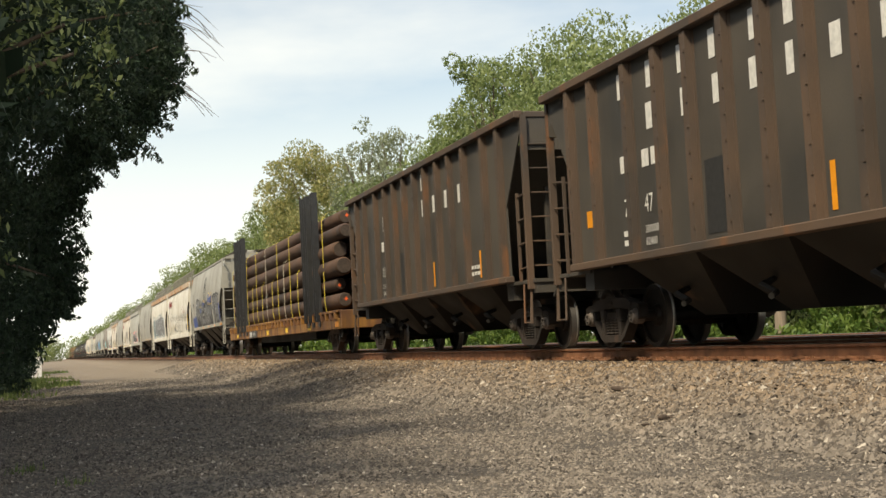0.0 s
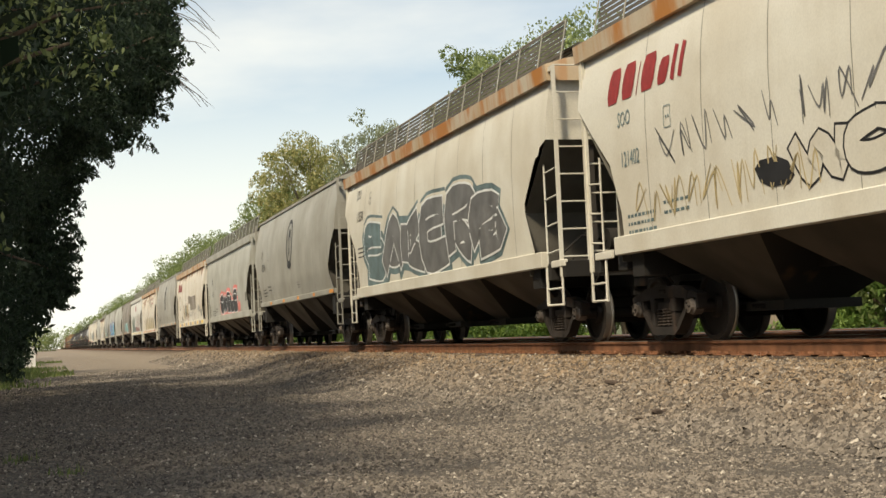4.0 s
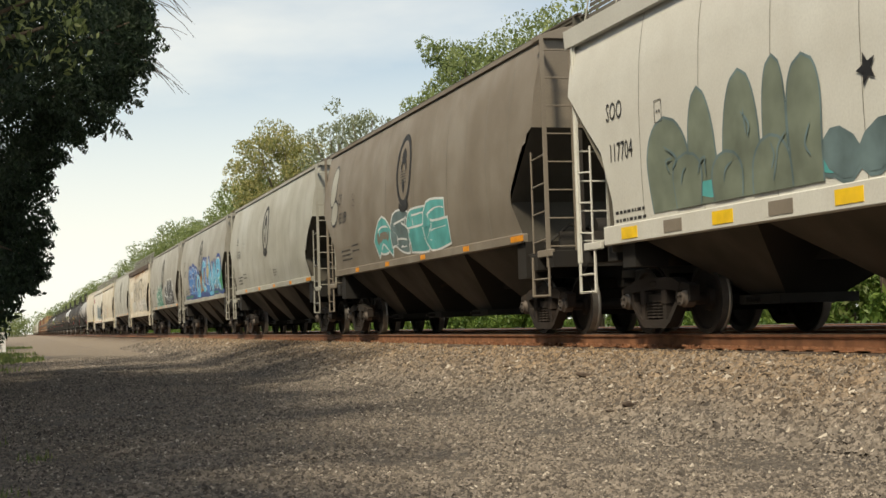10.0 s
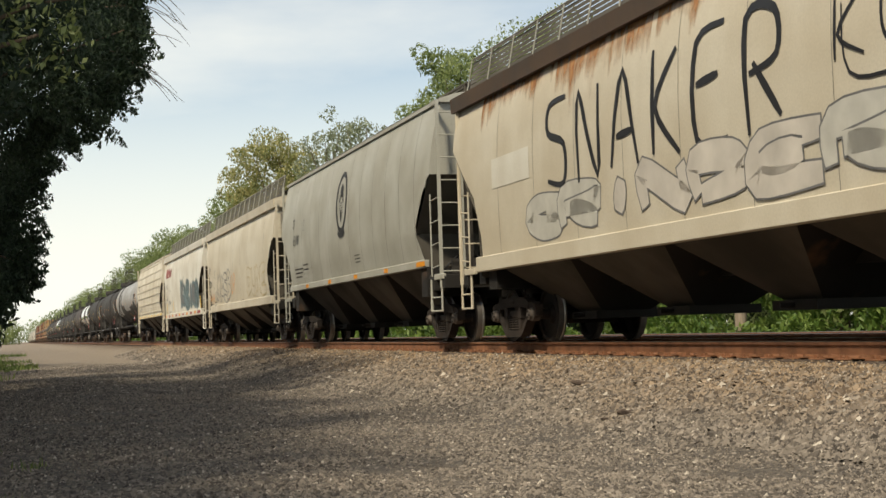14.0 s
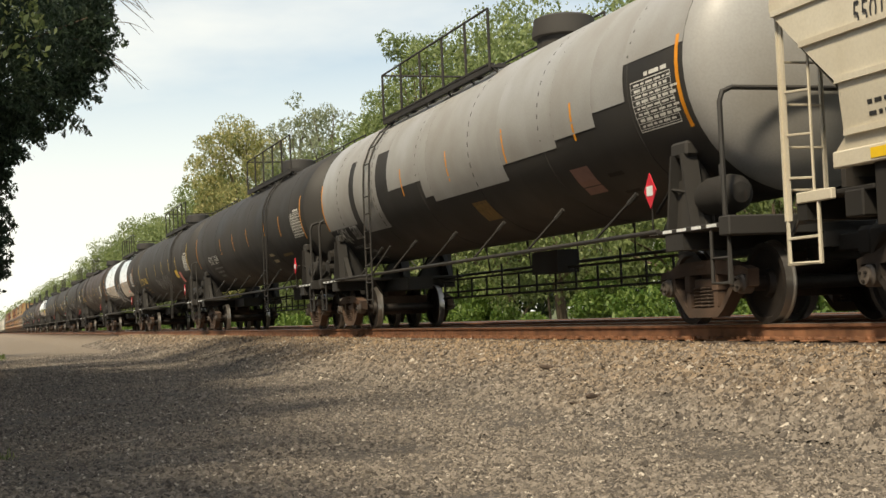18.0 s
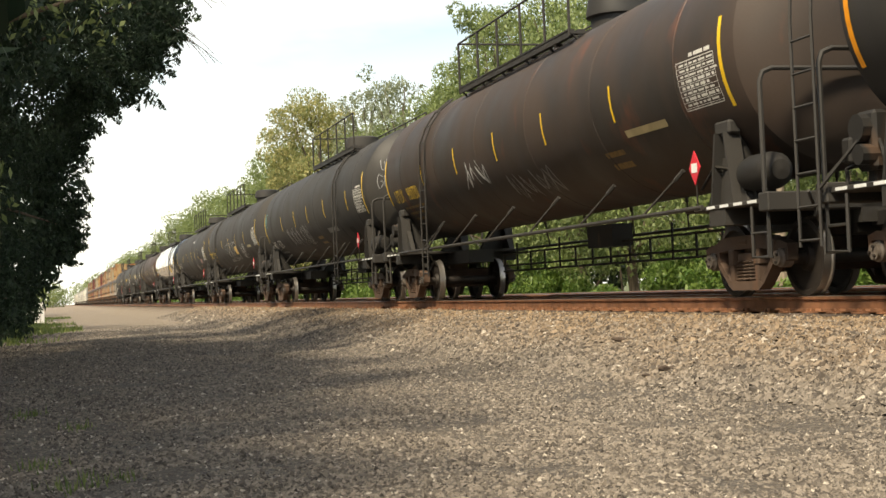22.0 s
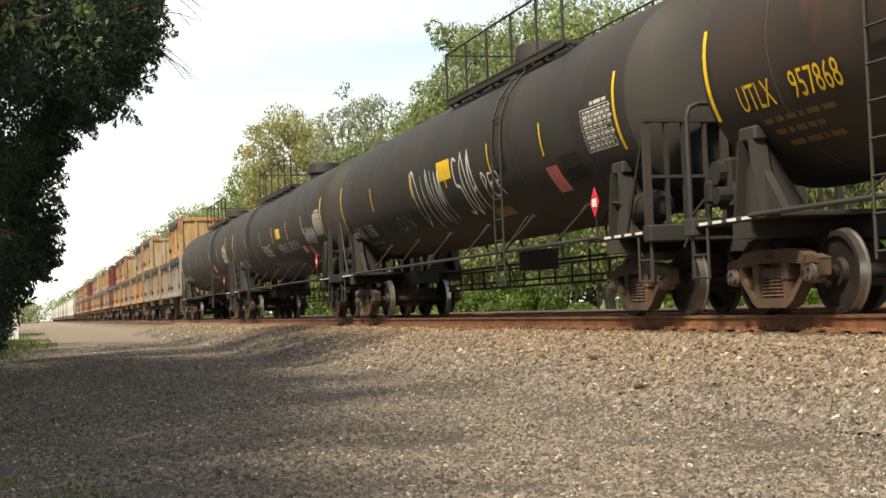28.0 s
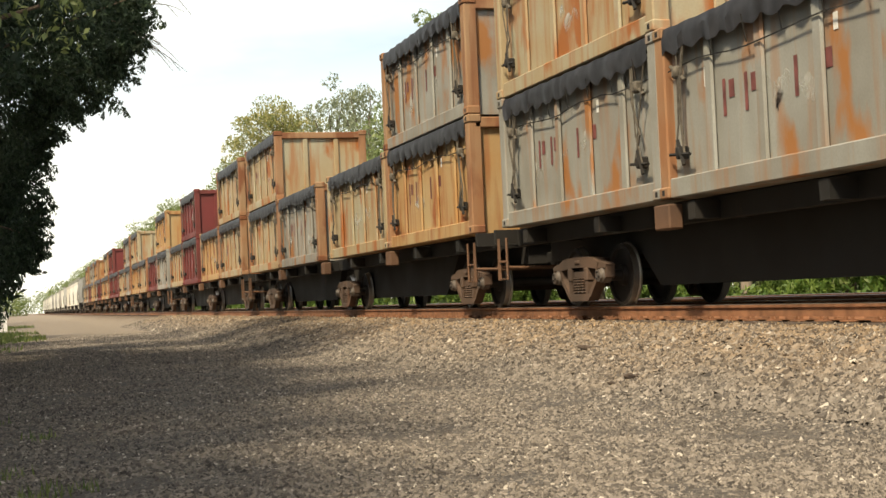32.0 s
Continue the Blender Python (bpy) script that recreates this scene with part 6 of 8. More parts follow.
def waste_container(steel, post, label, seed=0):
    """One open steel waste container with a black tarpaulin; its base is at the origin."""
    box = thing("waste_container", label, "container", "waste containers on the train")
    h, l, x = BOX_H, BOX_L / 2, 1.36
    key = (steel.name, post.name, seed % 4)
    if key not in BOX_SETS:
        rnd = random.Random(seed)
        made = []
        flat = ((0, x), (9, x))
        made.append(("floor_plate", Geo().box(-x + 0.05, x - 0.05, -l + 0.05, l - 0.05, 0.0, 0.06).mesh("floor_plate", steel, smooth=20), None))
        for s in (-1, 1):
            made.append(("side_wall", Geo().box(min(s * (x - 0.05), s * x), max(s * (x - 0.05), s * x), -l, l, 0.0, h - 0.05).mesh("side_wall", steel, smooth=20), None))
            made.append(("end_wall", Geo().box(-x + 0.05, x - 0.05, min(s * (l - 0.05), s * l), max(s * (l - 0.05), s * l), 0.0, h - 0.05).mesh("end_wall", steel, smooth=20), None))
        for s in (-1, 1):
            rib = Geo().soft_box(min(s * x, s * (x + 0.055)), max(s * x, s * (x + 0.055)), -0.10, 0.10, 0.22, h - 0.12, 0.03).mesh("side_rib", steel, smooth=20)
            for i in range(1, 5):
                made.append(("side_rib", rib, (0, -l + BOX_L * i / 5, 0)))
            made.append(("bottom_rail", Geo().soft_box(min(s * x, s * (x + 0.10)), max(s * x, s * (x + 0.10)), -l, l, 0.0, 0.25, 0.015).mesh("bottom_rail", steel, smooth=20), None))
            made.append(("top_rail", Geo().soft_box(min(s * (x - 0.06), s * (x + 0.08)), max(s * (x - 0.06), s * (x + 0.08)), -l, l, h - 0.16, h - 0.06, 0.02).mesh("top_rail", steel, smooth=20), None))
            made.append(("end_rail", Geo().soft_box(-x, x, s * l - 0.08, s * l + 0.08, h - 0.2, h, 0.02).mesh("end_rail", post, smooth=20), None))
            for e in (-1, 1):
                xa, ya = s * (x - 0.12), e * (l - 0.17)
                xb, yb = s * (x + 0.12), e * (l + 0.08)
                made.append(("corner_post", Geo().soft_box(min(xa, xb), max(xa, xb), min(ya, yb), max(ya, yb), 0.0, h + 0.03, 0.02).mesh("corner_post", post, smooth=20), None))
                for z in (0.07, h - 0.03):
                    g = Geo().soft_box(min(xa, s * (x + 0.14)), max(xa, s * (x + 0.14)), min(ya, e * (l + 0.10)), max(ya, e * (l + 0.10)), z - 0.07, z + 0.08, 0.02)
                    g.prism([(e * (l - 0.07), z - 0.03), (e * l, z - 0.03), (e * l, z + 0.04), (e * (l - 0.07), z + 0.04)][::e], s * (x + 0.139), s * (x + 0.143), 1)
                    made.append(("corner_casting", g.mesh("corner_casting", post, UNDER, smooth=20), None))
                made.append(("end_rib", Geo().soft_box(s * 0.5 - 0.08, s * 0.5 + 0.08, min(e * l, e * (l + 0.06)), max(e * l, e * (l + 0.06)), 0.1, h - 0.2, 0.02).mesh("end_rib", steel, smooth=20), None))
        # tarpaulin: sagging top, a drooping scalloped skirt all round
        g = Geo()
        nx, ny = 5, 60
        hem = x + 0.105
        grid = [[(-hem + 2 * hem * i / nx, -l + 0.14 + (BOX_L - 0.28) * j / ny, h + 0.01 + 0.016 * math.sin(j * 1.1 + i) * rnd.random()) for j in range(ny + 1)] for i in range(nx + 1)]
        for i in range(nx):
            g.strip(grid[i], grid[i + 1])
        sag = 0.0
        for i in (0, nx):
            side = -1 if i == 0 else 1
            low = []
            for j, p in enumerate(grid[i]):
                tie = abs(math.sin(j * math.pi / 5 + seed))
                sag = 0.20 + 0.13 * tie ** 0.6 + rnd.random() * 0.035 + (0.06 if seed % 2 and 18 < j < 34 else 0.0)
                low.append((p[0] + side * (0.005 + 0.03 * tie * rnd.random()), p[1], h - sag))
            mid = [((a[0] + b[0]) / 2 + side * (0.012 + 0.022 * rnd.random()), a[1] + rnd.uniform(-0.02, 0.02), a[2] + (b[2] - a[2]) * rnd.uniform(0.35, 0.7)) for a, b in zip(low, grid[i])]
            g.strip(low, mid)
            g.strip(mid, grid[i])
        for j in (0, ny):
            e = -1 if j == 0 else 1
            top = [grid[i][j] for i in range(nx + 1)]
            g.strip([(p[0], p[1] + e * 0.05, h - 0.12 - rnd.random() * 0.14) for p in top], top)
        made.append(("tarpaulin", g.mesh("tarpaulin", TARP, smooth=22, weld=True), None))
        # the cable that holds the tarpaulin down, its hooks and the ropes knotted at the ends
        z0 = h - 0.52
        pts = [(-x - 0.075, -l + 0.2 + (BOX_L - 0.4) * k / 14, z0 - 0.03 * math.sin(k * 0.9) + rnd.uniform(-0.015, 0.015)) for k in range(15)]
        made.append(("cable", Geo().pipe(pts, 0.010, 4).mesh("cable", UNDER, smooth=40, weld=True), None))
        for k in range(1, 14, 2):
            y = pts[k][1]
            made.append(("tie_cord", Geo().pipe([(-x - 0.13, y, h - 0.2), (-x - 0.09, y + rnd.uniform(-0.03, 0.03), z0)], 0.008, 4).mesh("tie_cord", UNDER, smooth=40), None))
        for y in (-l + 0.55, l - 0.5):
            g = Geo()
            for k in range(3):
                a = rnd.uniform(-0.25, 0.25)
                g.pipe([(-x - 0.10, y + a, h - 0.25), (-x - 0.12, y + a * 0.4 + rnd.uniform(-0.12, 0.12), h - 0.75), (-x - 0.11, y + rnd.uniform(-0.12, 0.12), 0.9), (-x - 0.12, y + rnd.uniform(-0.2, 0.2), 0.52)], rnd.choice((0.011, 0.016)), 4)
            made.append(("tie_rope", g.mesh("tie_rope", ROPE, smooth=40), None))
            g = Geo().soft_box(-x - 0.16, -x, y - 0.05, y + 0.05, 0.46, 0.62, 0.02)
            g.rod((-x - 0.12, y - 0.28, 0.50), (-x - 0.12, y + 0.26, 0.54), 0.022, 6)
            g.rod((-x - 0.13, y - 0.12, 0.38), (-x - 0.13, y + 0.02, 0.70), 0.026, 6)
            made.append(("winch", g.mesh("winch", UNDER, smooth=40), None))
            g = Geo().soft_box(-x - 0.17, -x - 0.04, y - 0.06, y + 0.05, h - 0.66, h - 0.5, 0.03)
            g.rod((-x - 0.1, y - 0.2, h - 0.7), (-x - 0.1, y + 0.18, h - 0.48), 0.024, 6)
            made.append(("knot", g.mesh("knot", ROPE, smooth=40), None))
        g = Geo()
        stroke(g, flat, [(l - 1.1, 1.28), (l - 1.1, 1.52)], 0.15, 0.008)
        made.append(("label_patch", g.mesh("label_patch", STENCIL, smooth=0), None))
        g = Geo()
        stroke(g, flat, [(-0.9, 1.42), (-0.9, 1.60)], 0.09, 0.008)
        made.append(("label_patch", g.mesh("label_patch", STENCIL, smooth=0), None))
        # faded overpainting below the name, in uneven pale shapes
        for k in range(3):
            g = Geo()
            y, z = rnd.uniform(-1.6, 2.2), rnd.uniform(0.45, 0.8)
            for _ in range(4):
                blob(g, flat, y + rnd.uniform(-0.22, 0.22), z + rnd.uniform(-0.1, 0.1), z + rnd.uniform(0.25, 0.5), rnd.uniform(0.12, 0.34), 0.003 + 0.0006 * _, 0, 1.8, rnd.uniform(-0.1, 0.1))
            made.append(("paint_patch", g.mesh("paint_patch", PALE_WASH, smooth=0), None))
        if seed % 4 != 1:
            # the owner's name as plain shapes
            for y, w in ((1.50, 0.30), (0.98, 0.30), (-0.10, 0.05), (-0.55, 0.32)):
                g = Geo()
                stroke(g, flat, [(y, 0.86), (y, 1.30)], 0.075, 0.008)
                if w > 0.1:
                    stroke(g, flat, [(y - 0.6 * w, 1.06), (y - 0.6 * w, 1.27)], 0.13, 0.008)
                made.append(("name_mark", g.mesh("name_mark", FADED_NAME, smooth=0), None))
        BOX_SETS[key] = made
    for name, me, at in BOX_SETS[key]:
        part(name, me, (), box, at=at)
    return box


# ---------------------------------------------------------------- ground and track
def bed_height(x, y):
    """The lot, the ballast shoulder, the two tracks and the bank beyond."""
    def step(a, b, v):
        t = min(1.0, max(0.0, (v - a) / (b - a)))
        return t * t * (3 - 2 * t)
    z = LOT + step(4.6, 7.7, x) * (-0.24 - LOT)
    z += -0.55 * step(15.9, 18.5, x)
    if x < 7.6:
        z += 0.035 * (noise.noise((x * 0.6, y * 0.35, 0.3)) + 0.5 * noise.noise((x * 1.7, y * 1.1, 4.0)))
    return z


def build_ground():
    xs = sorted(set([-400, -150, -60, -25, -12, -8] + [-6 + 0.5 * i for i in range(20)] + [4 + 0.25 * i for i in range(18)] + [8.5 + i for i in range(12)] + [24, 32, 60, 150, 400]))
    ys = sorted(set([-120, -60, -30, -15] + [-8 + i for i in range(70)] + [62 + 6 * i for i in range(40)] + [320, 450, 700, 1100, 1800, 3000]))
    g = Geo()
    g.v = [(x, y, bed_height(x, y)) for x in xs for y in ys]
    n = len(ys)
    g.f = [(i * n + j, (i + 1) * n + j, (i + 1) * n + j + 1, i * n + j + 1) for i in range(len(xs) - 1) for j in range(n - 1)]
    g.m = [0] * len(g.f)
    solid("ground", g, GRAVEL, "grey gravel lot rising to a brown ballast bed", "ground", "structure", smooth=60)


def build_stones():
    """Loose ballast stones on the shoulder and in the lot: angular chips, each with its own tilt."""
    rs = np.random.RandomState(5)
    base = np.array([(1, 1, -0.5), (-1, 1, -0.5), (-1, -1, -0.5), (1, -1, -0.5), (0.2, 0.1, 1)], float)
    faces = np.array([(0, 1, 4), (1, 2, 4), (2, 3, 4), (3, 0, 4)])
    for name, n, x0, x1, y0, y1, fall, size, label in (
            ("ballast_stones", 185000, 5.3, 8.40, 7.5, 80.0, 2.1, 0.0225, "loose tan and grey ballast stones"),
            ("lot_stones", 285000, -1.6, 6.5, 5.6, 62.0, 2.3, 0.0118, "small grey stones of the gravel lot")):
        x = rs.uniform(x0, x1, n)
        y = y0 + (y1 - y0) * rs.uniform(0, 1, n) ** fall
        z = np.array([bed_height(a, b) for a, b in zip(x, y)])
        far = (1 + 0.018 * np.maximum(0, y - 12))[:, None, None]
        s = size * far * np.clip(rs.lognormal(0.0, 0.32, (n, 1, 1)), 0.4, 1.6) * rs.uniform(0.6, 1.35, (n, 1, 3)) * np.array((1.05, 1.05, 0.80))
        v = base[None] * s + rs.uniform(-0.5, 0.5, (n, 5, 3)) * s
        a, b = rs.uniform(0, 6.28, n), rs.uniform(-0.5, 0.5, n)
        ca, sa, cb, sb = np.cos(a)[:, None], np.sin(a)[:, None], np.cos(b)[:, None], np.sin(b)[:, None]
        vx, vy, vz = v[..., 0] * ca - v[..., 1] * sa, v[..., 0] * sa + v[..., 1] * ca, v[..., 2]
        vx, vz = vx * cb - vz * sb, vx * sb + vz * cb
        v = np.stack([vx + x[:, None], vy + y[:, None], vz + z[:, None] + s[:, :, 2] * 0.15], -1).reshape(-1, 3)
        f = (faces[None] + 5 * np.arange(n)[:, None, None]).reshape(-1, 3)
        me = bpy.data.meshes.new(name)
        me.from_pydata(v.tolist(), [], f.tolist())
        me.materials.append(STONE)
        tagged(new(name, me), label, "gravel", "", "stuff")
    # the few dark bits of wood and rock that lie about
    for name, x, y, l, w, label in (("wood_scrap", 5.70, 12.75, 0.26, 0.07, "dark splintered scrap of wood lying on the gravel"), ("wood_scrap", 5.53, 12.80, 0.24, 0.03, "thin dark sliver of wood lying on the gravel"),
                                    ("dark_rock", 6.43, 15.55, 0.34, 0.06, "dark flat rock on the ballast slope"),
                                    ("rail_scrap", 7.7, 25.0, 0.36, 0.08, "dark rusty scrap beside the rail")):
        g = Geo()
        z = bed_height(x, y)
        g.lathe([(-l / 2, 0.0), (-l / 2 + 0.03, w * 0.35), (-l * 0.2, w * 0.55), (0.02, w * 0.4), (l * 0.25, w * 0.6), (l / 2 - 0.02, w * 0.25), (l / 2, 0.0)], "x", (0, 0, 0), 7)
        ob = solid(name, g, TIE, label, "debris")
        ob.matrix_world = Matrix.Translation((x, y, z + w * 0.35)) @ pose(0, 0, 0, 0, 8, 24 if name == "wood_scrap" else -35)


def build_track(x, name, first):
    rails = thing(name, "rusty steel railway track on wooden ties", "railway track")
    rails["kind"] = "structure"
    sec = [(-0.075, -0.185), (0.075, -0.185), (0.075, -0.170), (0.016, -0.150), (0.012, -0.050), (0.036, -0.040), (0.037, -0.008), (0.028, 0.0),
           (-0.028, 0.0), (-0.037, -0.008), (-0.036, -0.040), (-0.012, -0.050), (-0.016, -0.150), (-0.075, -0.170)]
    for s in (-1, 1):
        g = Geo()
        ys = (-60.0, 3000.0)
        g.add([(x + s * 0.753 + a, y, b) for y in ys for a, b in sec], [])
        n = len(sec)
        for i in range(n):
            g.f.append((i, (i + 1) % n, n + (i + 1) % n, n + i))
            g.m.append(1 if 6 <= i <= 8 else 0)
        part("rail", g, (RAIL, RAIL_HEAD), rails, smooth=30)
    tie = Geo().soft_box(-1.28, 1.28, -0.11, 0.11, -0.38, -0.20, 0.012).mesh("tie", TIE)
    plate = Geo()
    for s in (-1, 1):
        plate.soft_box(s * 0.753 - 0.17, s * 0.753 + 0.17, -0.10, 0.10, -0.20, -0.183, 0.004)
        for d in (-0.11, 0.11):
            for e in (-0.06, 0.06):
                plate.box(s * 0.753 + d - 0.016, s * 0.753 + d + 0.016, e - 0.016, e + 0.016, -0.184, -0.145)
    plate = plate.mesh("tie_plate", RAIL)
    clip = Geo()
    clip.pipe([(-0.753 - 0.10, -0.10, -0.16), (-0.753 - 0.13, 0.0, -0.15), (-0.753 - 0.10, 0.10, -0.16)], 0.014, 4)
    clip = clip.mesh("rail_anchor", RAIL)
    for i in range(120 if first else 60):
        y = 2.0 + i * 0.535 + random.uniform(-0.03, 0.03)
        t = part("tie", tie, (), rails, at=(x, y, random.uniform(-0.01, 0.006)))
        if first:
            part("tie_plate", plate, (), rails, at=(x, y, 0))
            if y < 40:
                part("rail_anchor", clip, (), rails, at=(x, y + 0.2, 0))
    g = Geo()
    y = 2.0 + (120 if first else 60) * 0.535
    while y < 420:
        g.box(x - 1.28, x + 1.28, y - 0.11, y + 0.11, -0.38, -0.20)
        y += 0.535
    tagged(part("far_ties", g, TIE, rails), kind="stuff")


# ---------------------------------------------------------------- plants
def leaf_cloud(name, centres, radii, count, size, mat, parent, seed, flat=0.8, label="", corners=4):
    """A crown of single folded leaves, gathered in clumps; far crowns have leaves of three corners."""
    rs = np.random.RandomState(seed)
    centres, radii = np.array(centres, float), np.array(radii, float)
    w = radii ** 2
    pick = rs.choice(len(centres), count, p=w / w.sum())
    d = rs.normal(size=(count, 3))
    d /= np.linalg.norm(d, axis=1)[:, None]
    r = radii[pick] * rs.uniform(0.45, 1.08, count) ** 0.6
    p = centres[pick] + d * r[:, None] * np.array((1, 1, flat))
    s = size * rs.uniform(0.6, 1.5, count)
    u = rs.normal(size=(count, 3))
    u[:, 2] -= 0.4
    u /= np.linalg.norm(u, axis=1)[:, None]
    v = np.cross(u, rs.normal(size=(count, 3)))
    v /= np.linalg.norm(v, axis=1)[:, None]
    u, v = u * s[:, None], v * s[:, None] * 0.42
    sag = np.zeros((count, 3))
    sag[:, 2] = -0.12 * s
    quad = np.stack([p - u * 0.5, p + v * 0.5 + sag, p + u * 0.5 + sag * 2, p - v * 0.5], 1)[:, 4 - corners:].reshape(-1, 3)
    me = bpy.data.meshes.new(name)
    me.vertices.add(len(quad))
    me.vertices.foreach_set("co", quad.ravel())
    me.loops.add(count * corners)
    me.loops.foreach_set("vertex_index", np.arange(count * corners))
    me.polygons.add(count)
    me.polygons.foreach_set("loop_start", np.arange(count) * corners)
    me.update(calc_edges=True)
    me.validate()
    me.materials.append(mat)
    ob = new(name, me)
    ob.parent = parent
    return tagged(ob, label)


def tree(x, y, height, spread, seed, leaves, leaf, count, label, skirt=0.15, clumps=46, base=None, corners=4):
    """A tapered trunk with limbs and a crown of leaf clumps of uneven outline."""
    rnd = random.Random(seed)
    z0 = bed_height(x, y) if base is None else base
    height -= 0.34 * spread
    t = thing("tree", label, "tree", "trees along the railway", (x, y, z0))
    r = height * 0.014 + 0.05
    pts = [(0, 0, -0.2)]
    for i in range(1, 6):
        pts.append((rnd.uniform(-0.2, 0.2), rnd.uniform(-0.2, 0.2), height * 0.85 * i / 5))
    g = Geo()
    for i, (a, b) in enumerate(zip(pts, pts[1:])):
        g.rod(a, b, r * (1 - 0.17 * i), 9, 0, r * (1 - 0.17 * (i + 1)))
    part("trunk", g, BARK, t)
    centres, radii = [], []
    limbs = Geo()
    for i in range(clumps):
        f = skirt + (1 - skirt) * ((i + rnd.random()) / clumps)
        wide = spread * math.sqrt(max(0.05, 1 - (2 * (f - skirt) / (1.06 - skirt) - 0.9) ** 2)) * rnd.uniform(0.45, 1.0)
        ang = i * 2.4 + rnd.uniform(-0.6, 0.6)
        tip = (wide * math.cos(ang), wide * math.sin(ang), height * f * rnd.uniform(0.93, 1.0))
        if i % 3 == 0:
            a = pts[min(4, int(f * 4.2))]
            mid = ((a[0] + tip[0]) / 2, (a[1] + tip[1]) / 2, (a[2] + tip[2]) / 2 + 0.2)
            limbs.rod(a, mid, r * 0.35, 5, 0, r * 0.22)
            limbs.rod(mid, tip, r * 0.22, 5, 0, r * 0.08)
        centres.append(tip)
        radii.append(spread * rnd.uniform(0.20, 0.40))
        for _ in range(2):
            q = rnd.uniform(0, 6.28)
            centres.append((tip[0] + math.cos(q) * spread * 0.3, tip[1] + math.sin(q) * spread * 0.3, tip[2] + rnd.uniform(-0.3, 0.5)))
            radii.append(spread * rnd.uniform(0.08, 0.18))
    tagged(part("limb", limbs, BARK, t), kind="stuff")
    leaf_cloud("crown", centres, radii, count, leaf, leaves, t, seed, corners=corners)
    return t


# how far the trees beside the lot reach over it, by height, 27 m along the lot
OVERHANG = ((-1, -0.6), (0.15, -0.5), (0.35, 0.15), (0.72, 0.50), (1.06, 0.55), (1.45, 0.72), (1.85, 0.85), (2.4, 0.75), (2.73, 0.55), (3.24, 0.9), (3.45, 1.1), (4.2, 1.1), (4.5, 1.75), (5.05, 2.6), (5.9, 2.75), (7.0, 2.85), (9.5, 2.0), (11, 0.5))


def overhang(z, y):
    k = y / 27.0
    zz = 0.27 + (z - 0.27) / k
    for (z0, x0), (z1, x1) in zip(OVERHANG, OVERHANG[1:]):
        if zz <= z1:
            return (x0 + (x1 - x0) * max(0.0, (zz - z0) / (z1 - z0))) * k
    return -2.0


def lot_tree(x, y, height, count, leaf, seed, mat, margin=0.0, depth=3.0, clumps=120, back=3.4):
    """A dense dark tree whose boughs hang over the lot."""
    rnd = random.Random(seed)
    t = thing("tree", "dark shady tree hanging over the gravel lot", "tree", "trees beside the lot", (x, y, LOT))
    g = Geo()
    pts = [(0, 0, -0.2)] + [(rnd.uniform(-0.15, 0.25) + 0.1 * i, rnd.uniform(-0.2, 0.2), height * 0.17 * i) for i in range(1, 6)]
    for i, (a, b) in enumerate(zip(pts, pts[1:])):
        g.rod(a, b, 0.20 - 0.03 * i, 9, 0, 0.17 - 0.03 * i)
    part("trunk", g, BARK, t)
    centres, radii = [], []
    limbs = Geo()
    for i in range(clumps):
        z = LOT + 0.6 + (height - 0.6) * rnd.random() ** 0.9
        r = rnd.uniform(0.30, 0.72) * (0.7 + 0.012 * y)
        edge = overhang(z, y) - margin - r * 0.85 - 0.27 * y / 27.0
        low = x - back
        cx = edge - (edge - low) * rnd.random() ** 1.6
        cy = y + rnd.uniform(-depth, depth)
        centres.append((cx - x, cy - y, z - LOT))
        radii.append(r)
        if i % 2 == 0 and z > 1.2:
            k = y / 27.0
            for _ in range(3):
                px, pz = edge + r * 0.85 + rnd.uniform(-0.35, 0.0) * k, z + rnd.uniform(-0.45, 0.3) * k
                droop = rnd.uniform(-0.12, 0.04)
                for step in range(4):
                    centres.append((px - x, cy - y + rnd.uniform(-0.1, 0.1), pz - LOT))
                    radii.append(rnd.uniform(0.11, 0.19) * k * (1 - 0.17 * step))
                    px += rnd.uniform(0.05, 0.12) * k
                    pz += droop * k
        if i % 4 == 0:
            a = pts[min(5, 1 + int((z - LOT) / height * 4.5))]
            limbs.rod(a, (cx - x, cy - y, z - LOT), 0.05, 5, 0, 0.015)
    tagged(part("limb", limbs, BARK, t), kind="stuff")
    leaf_cloud("crown", centres, radii, count, leaf, mat, t, seed, 0.85)
    return t


def bush_row(name, x0, x1, y0, y1, h, count, size, seed, mat, label, base):
    """Undergrowth in many clumps."""
    rnd = random.Random(seed)
    cs, rr = [], []
    for i in range(int((y1 - y0) * 1.3)):
        y = rnd.uniform(y0, y1)
        x = rnd.uniform(x0, x1)
        k = (x - x0) / max(0.1, x1 - x0)
        cs.append((x, y, base + h * (0.15 + 0.55 * k) * rnd.uniform(0.4, 1.3)))
        rr.append(rnd.uniform(0.35, 0.95) * (0.5 + 0.25 * h * k))
    ob = leaf_cloud(name, cs, rr, count, size, mat, None, seed)
    return tagged(ob, label, "bushes", "", "stuff")


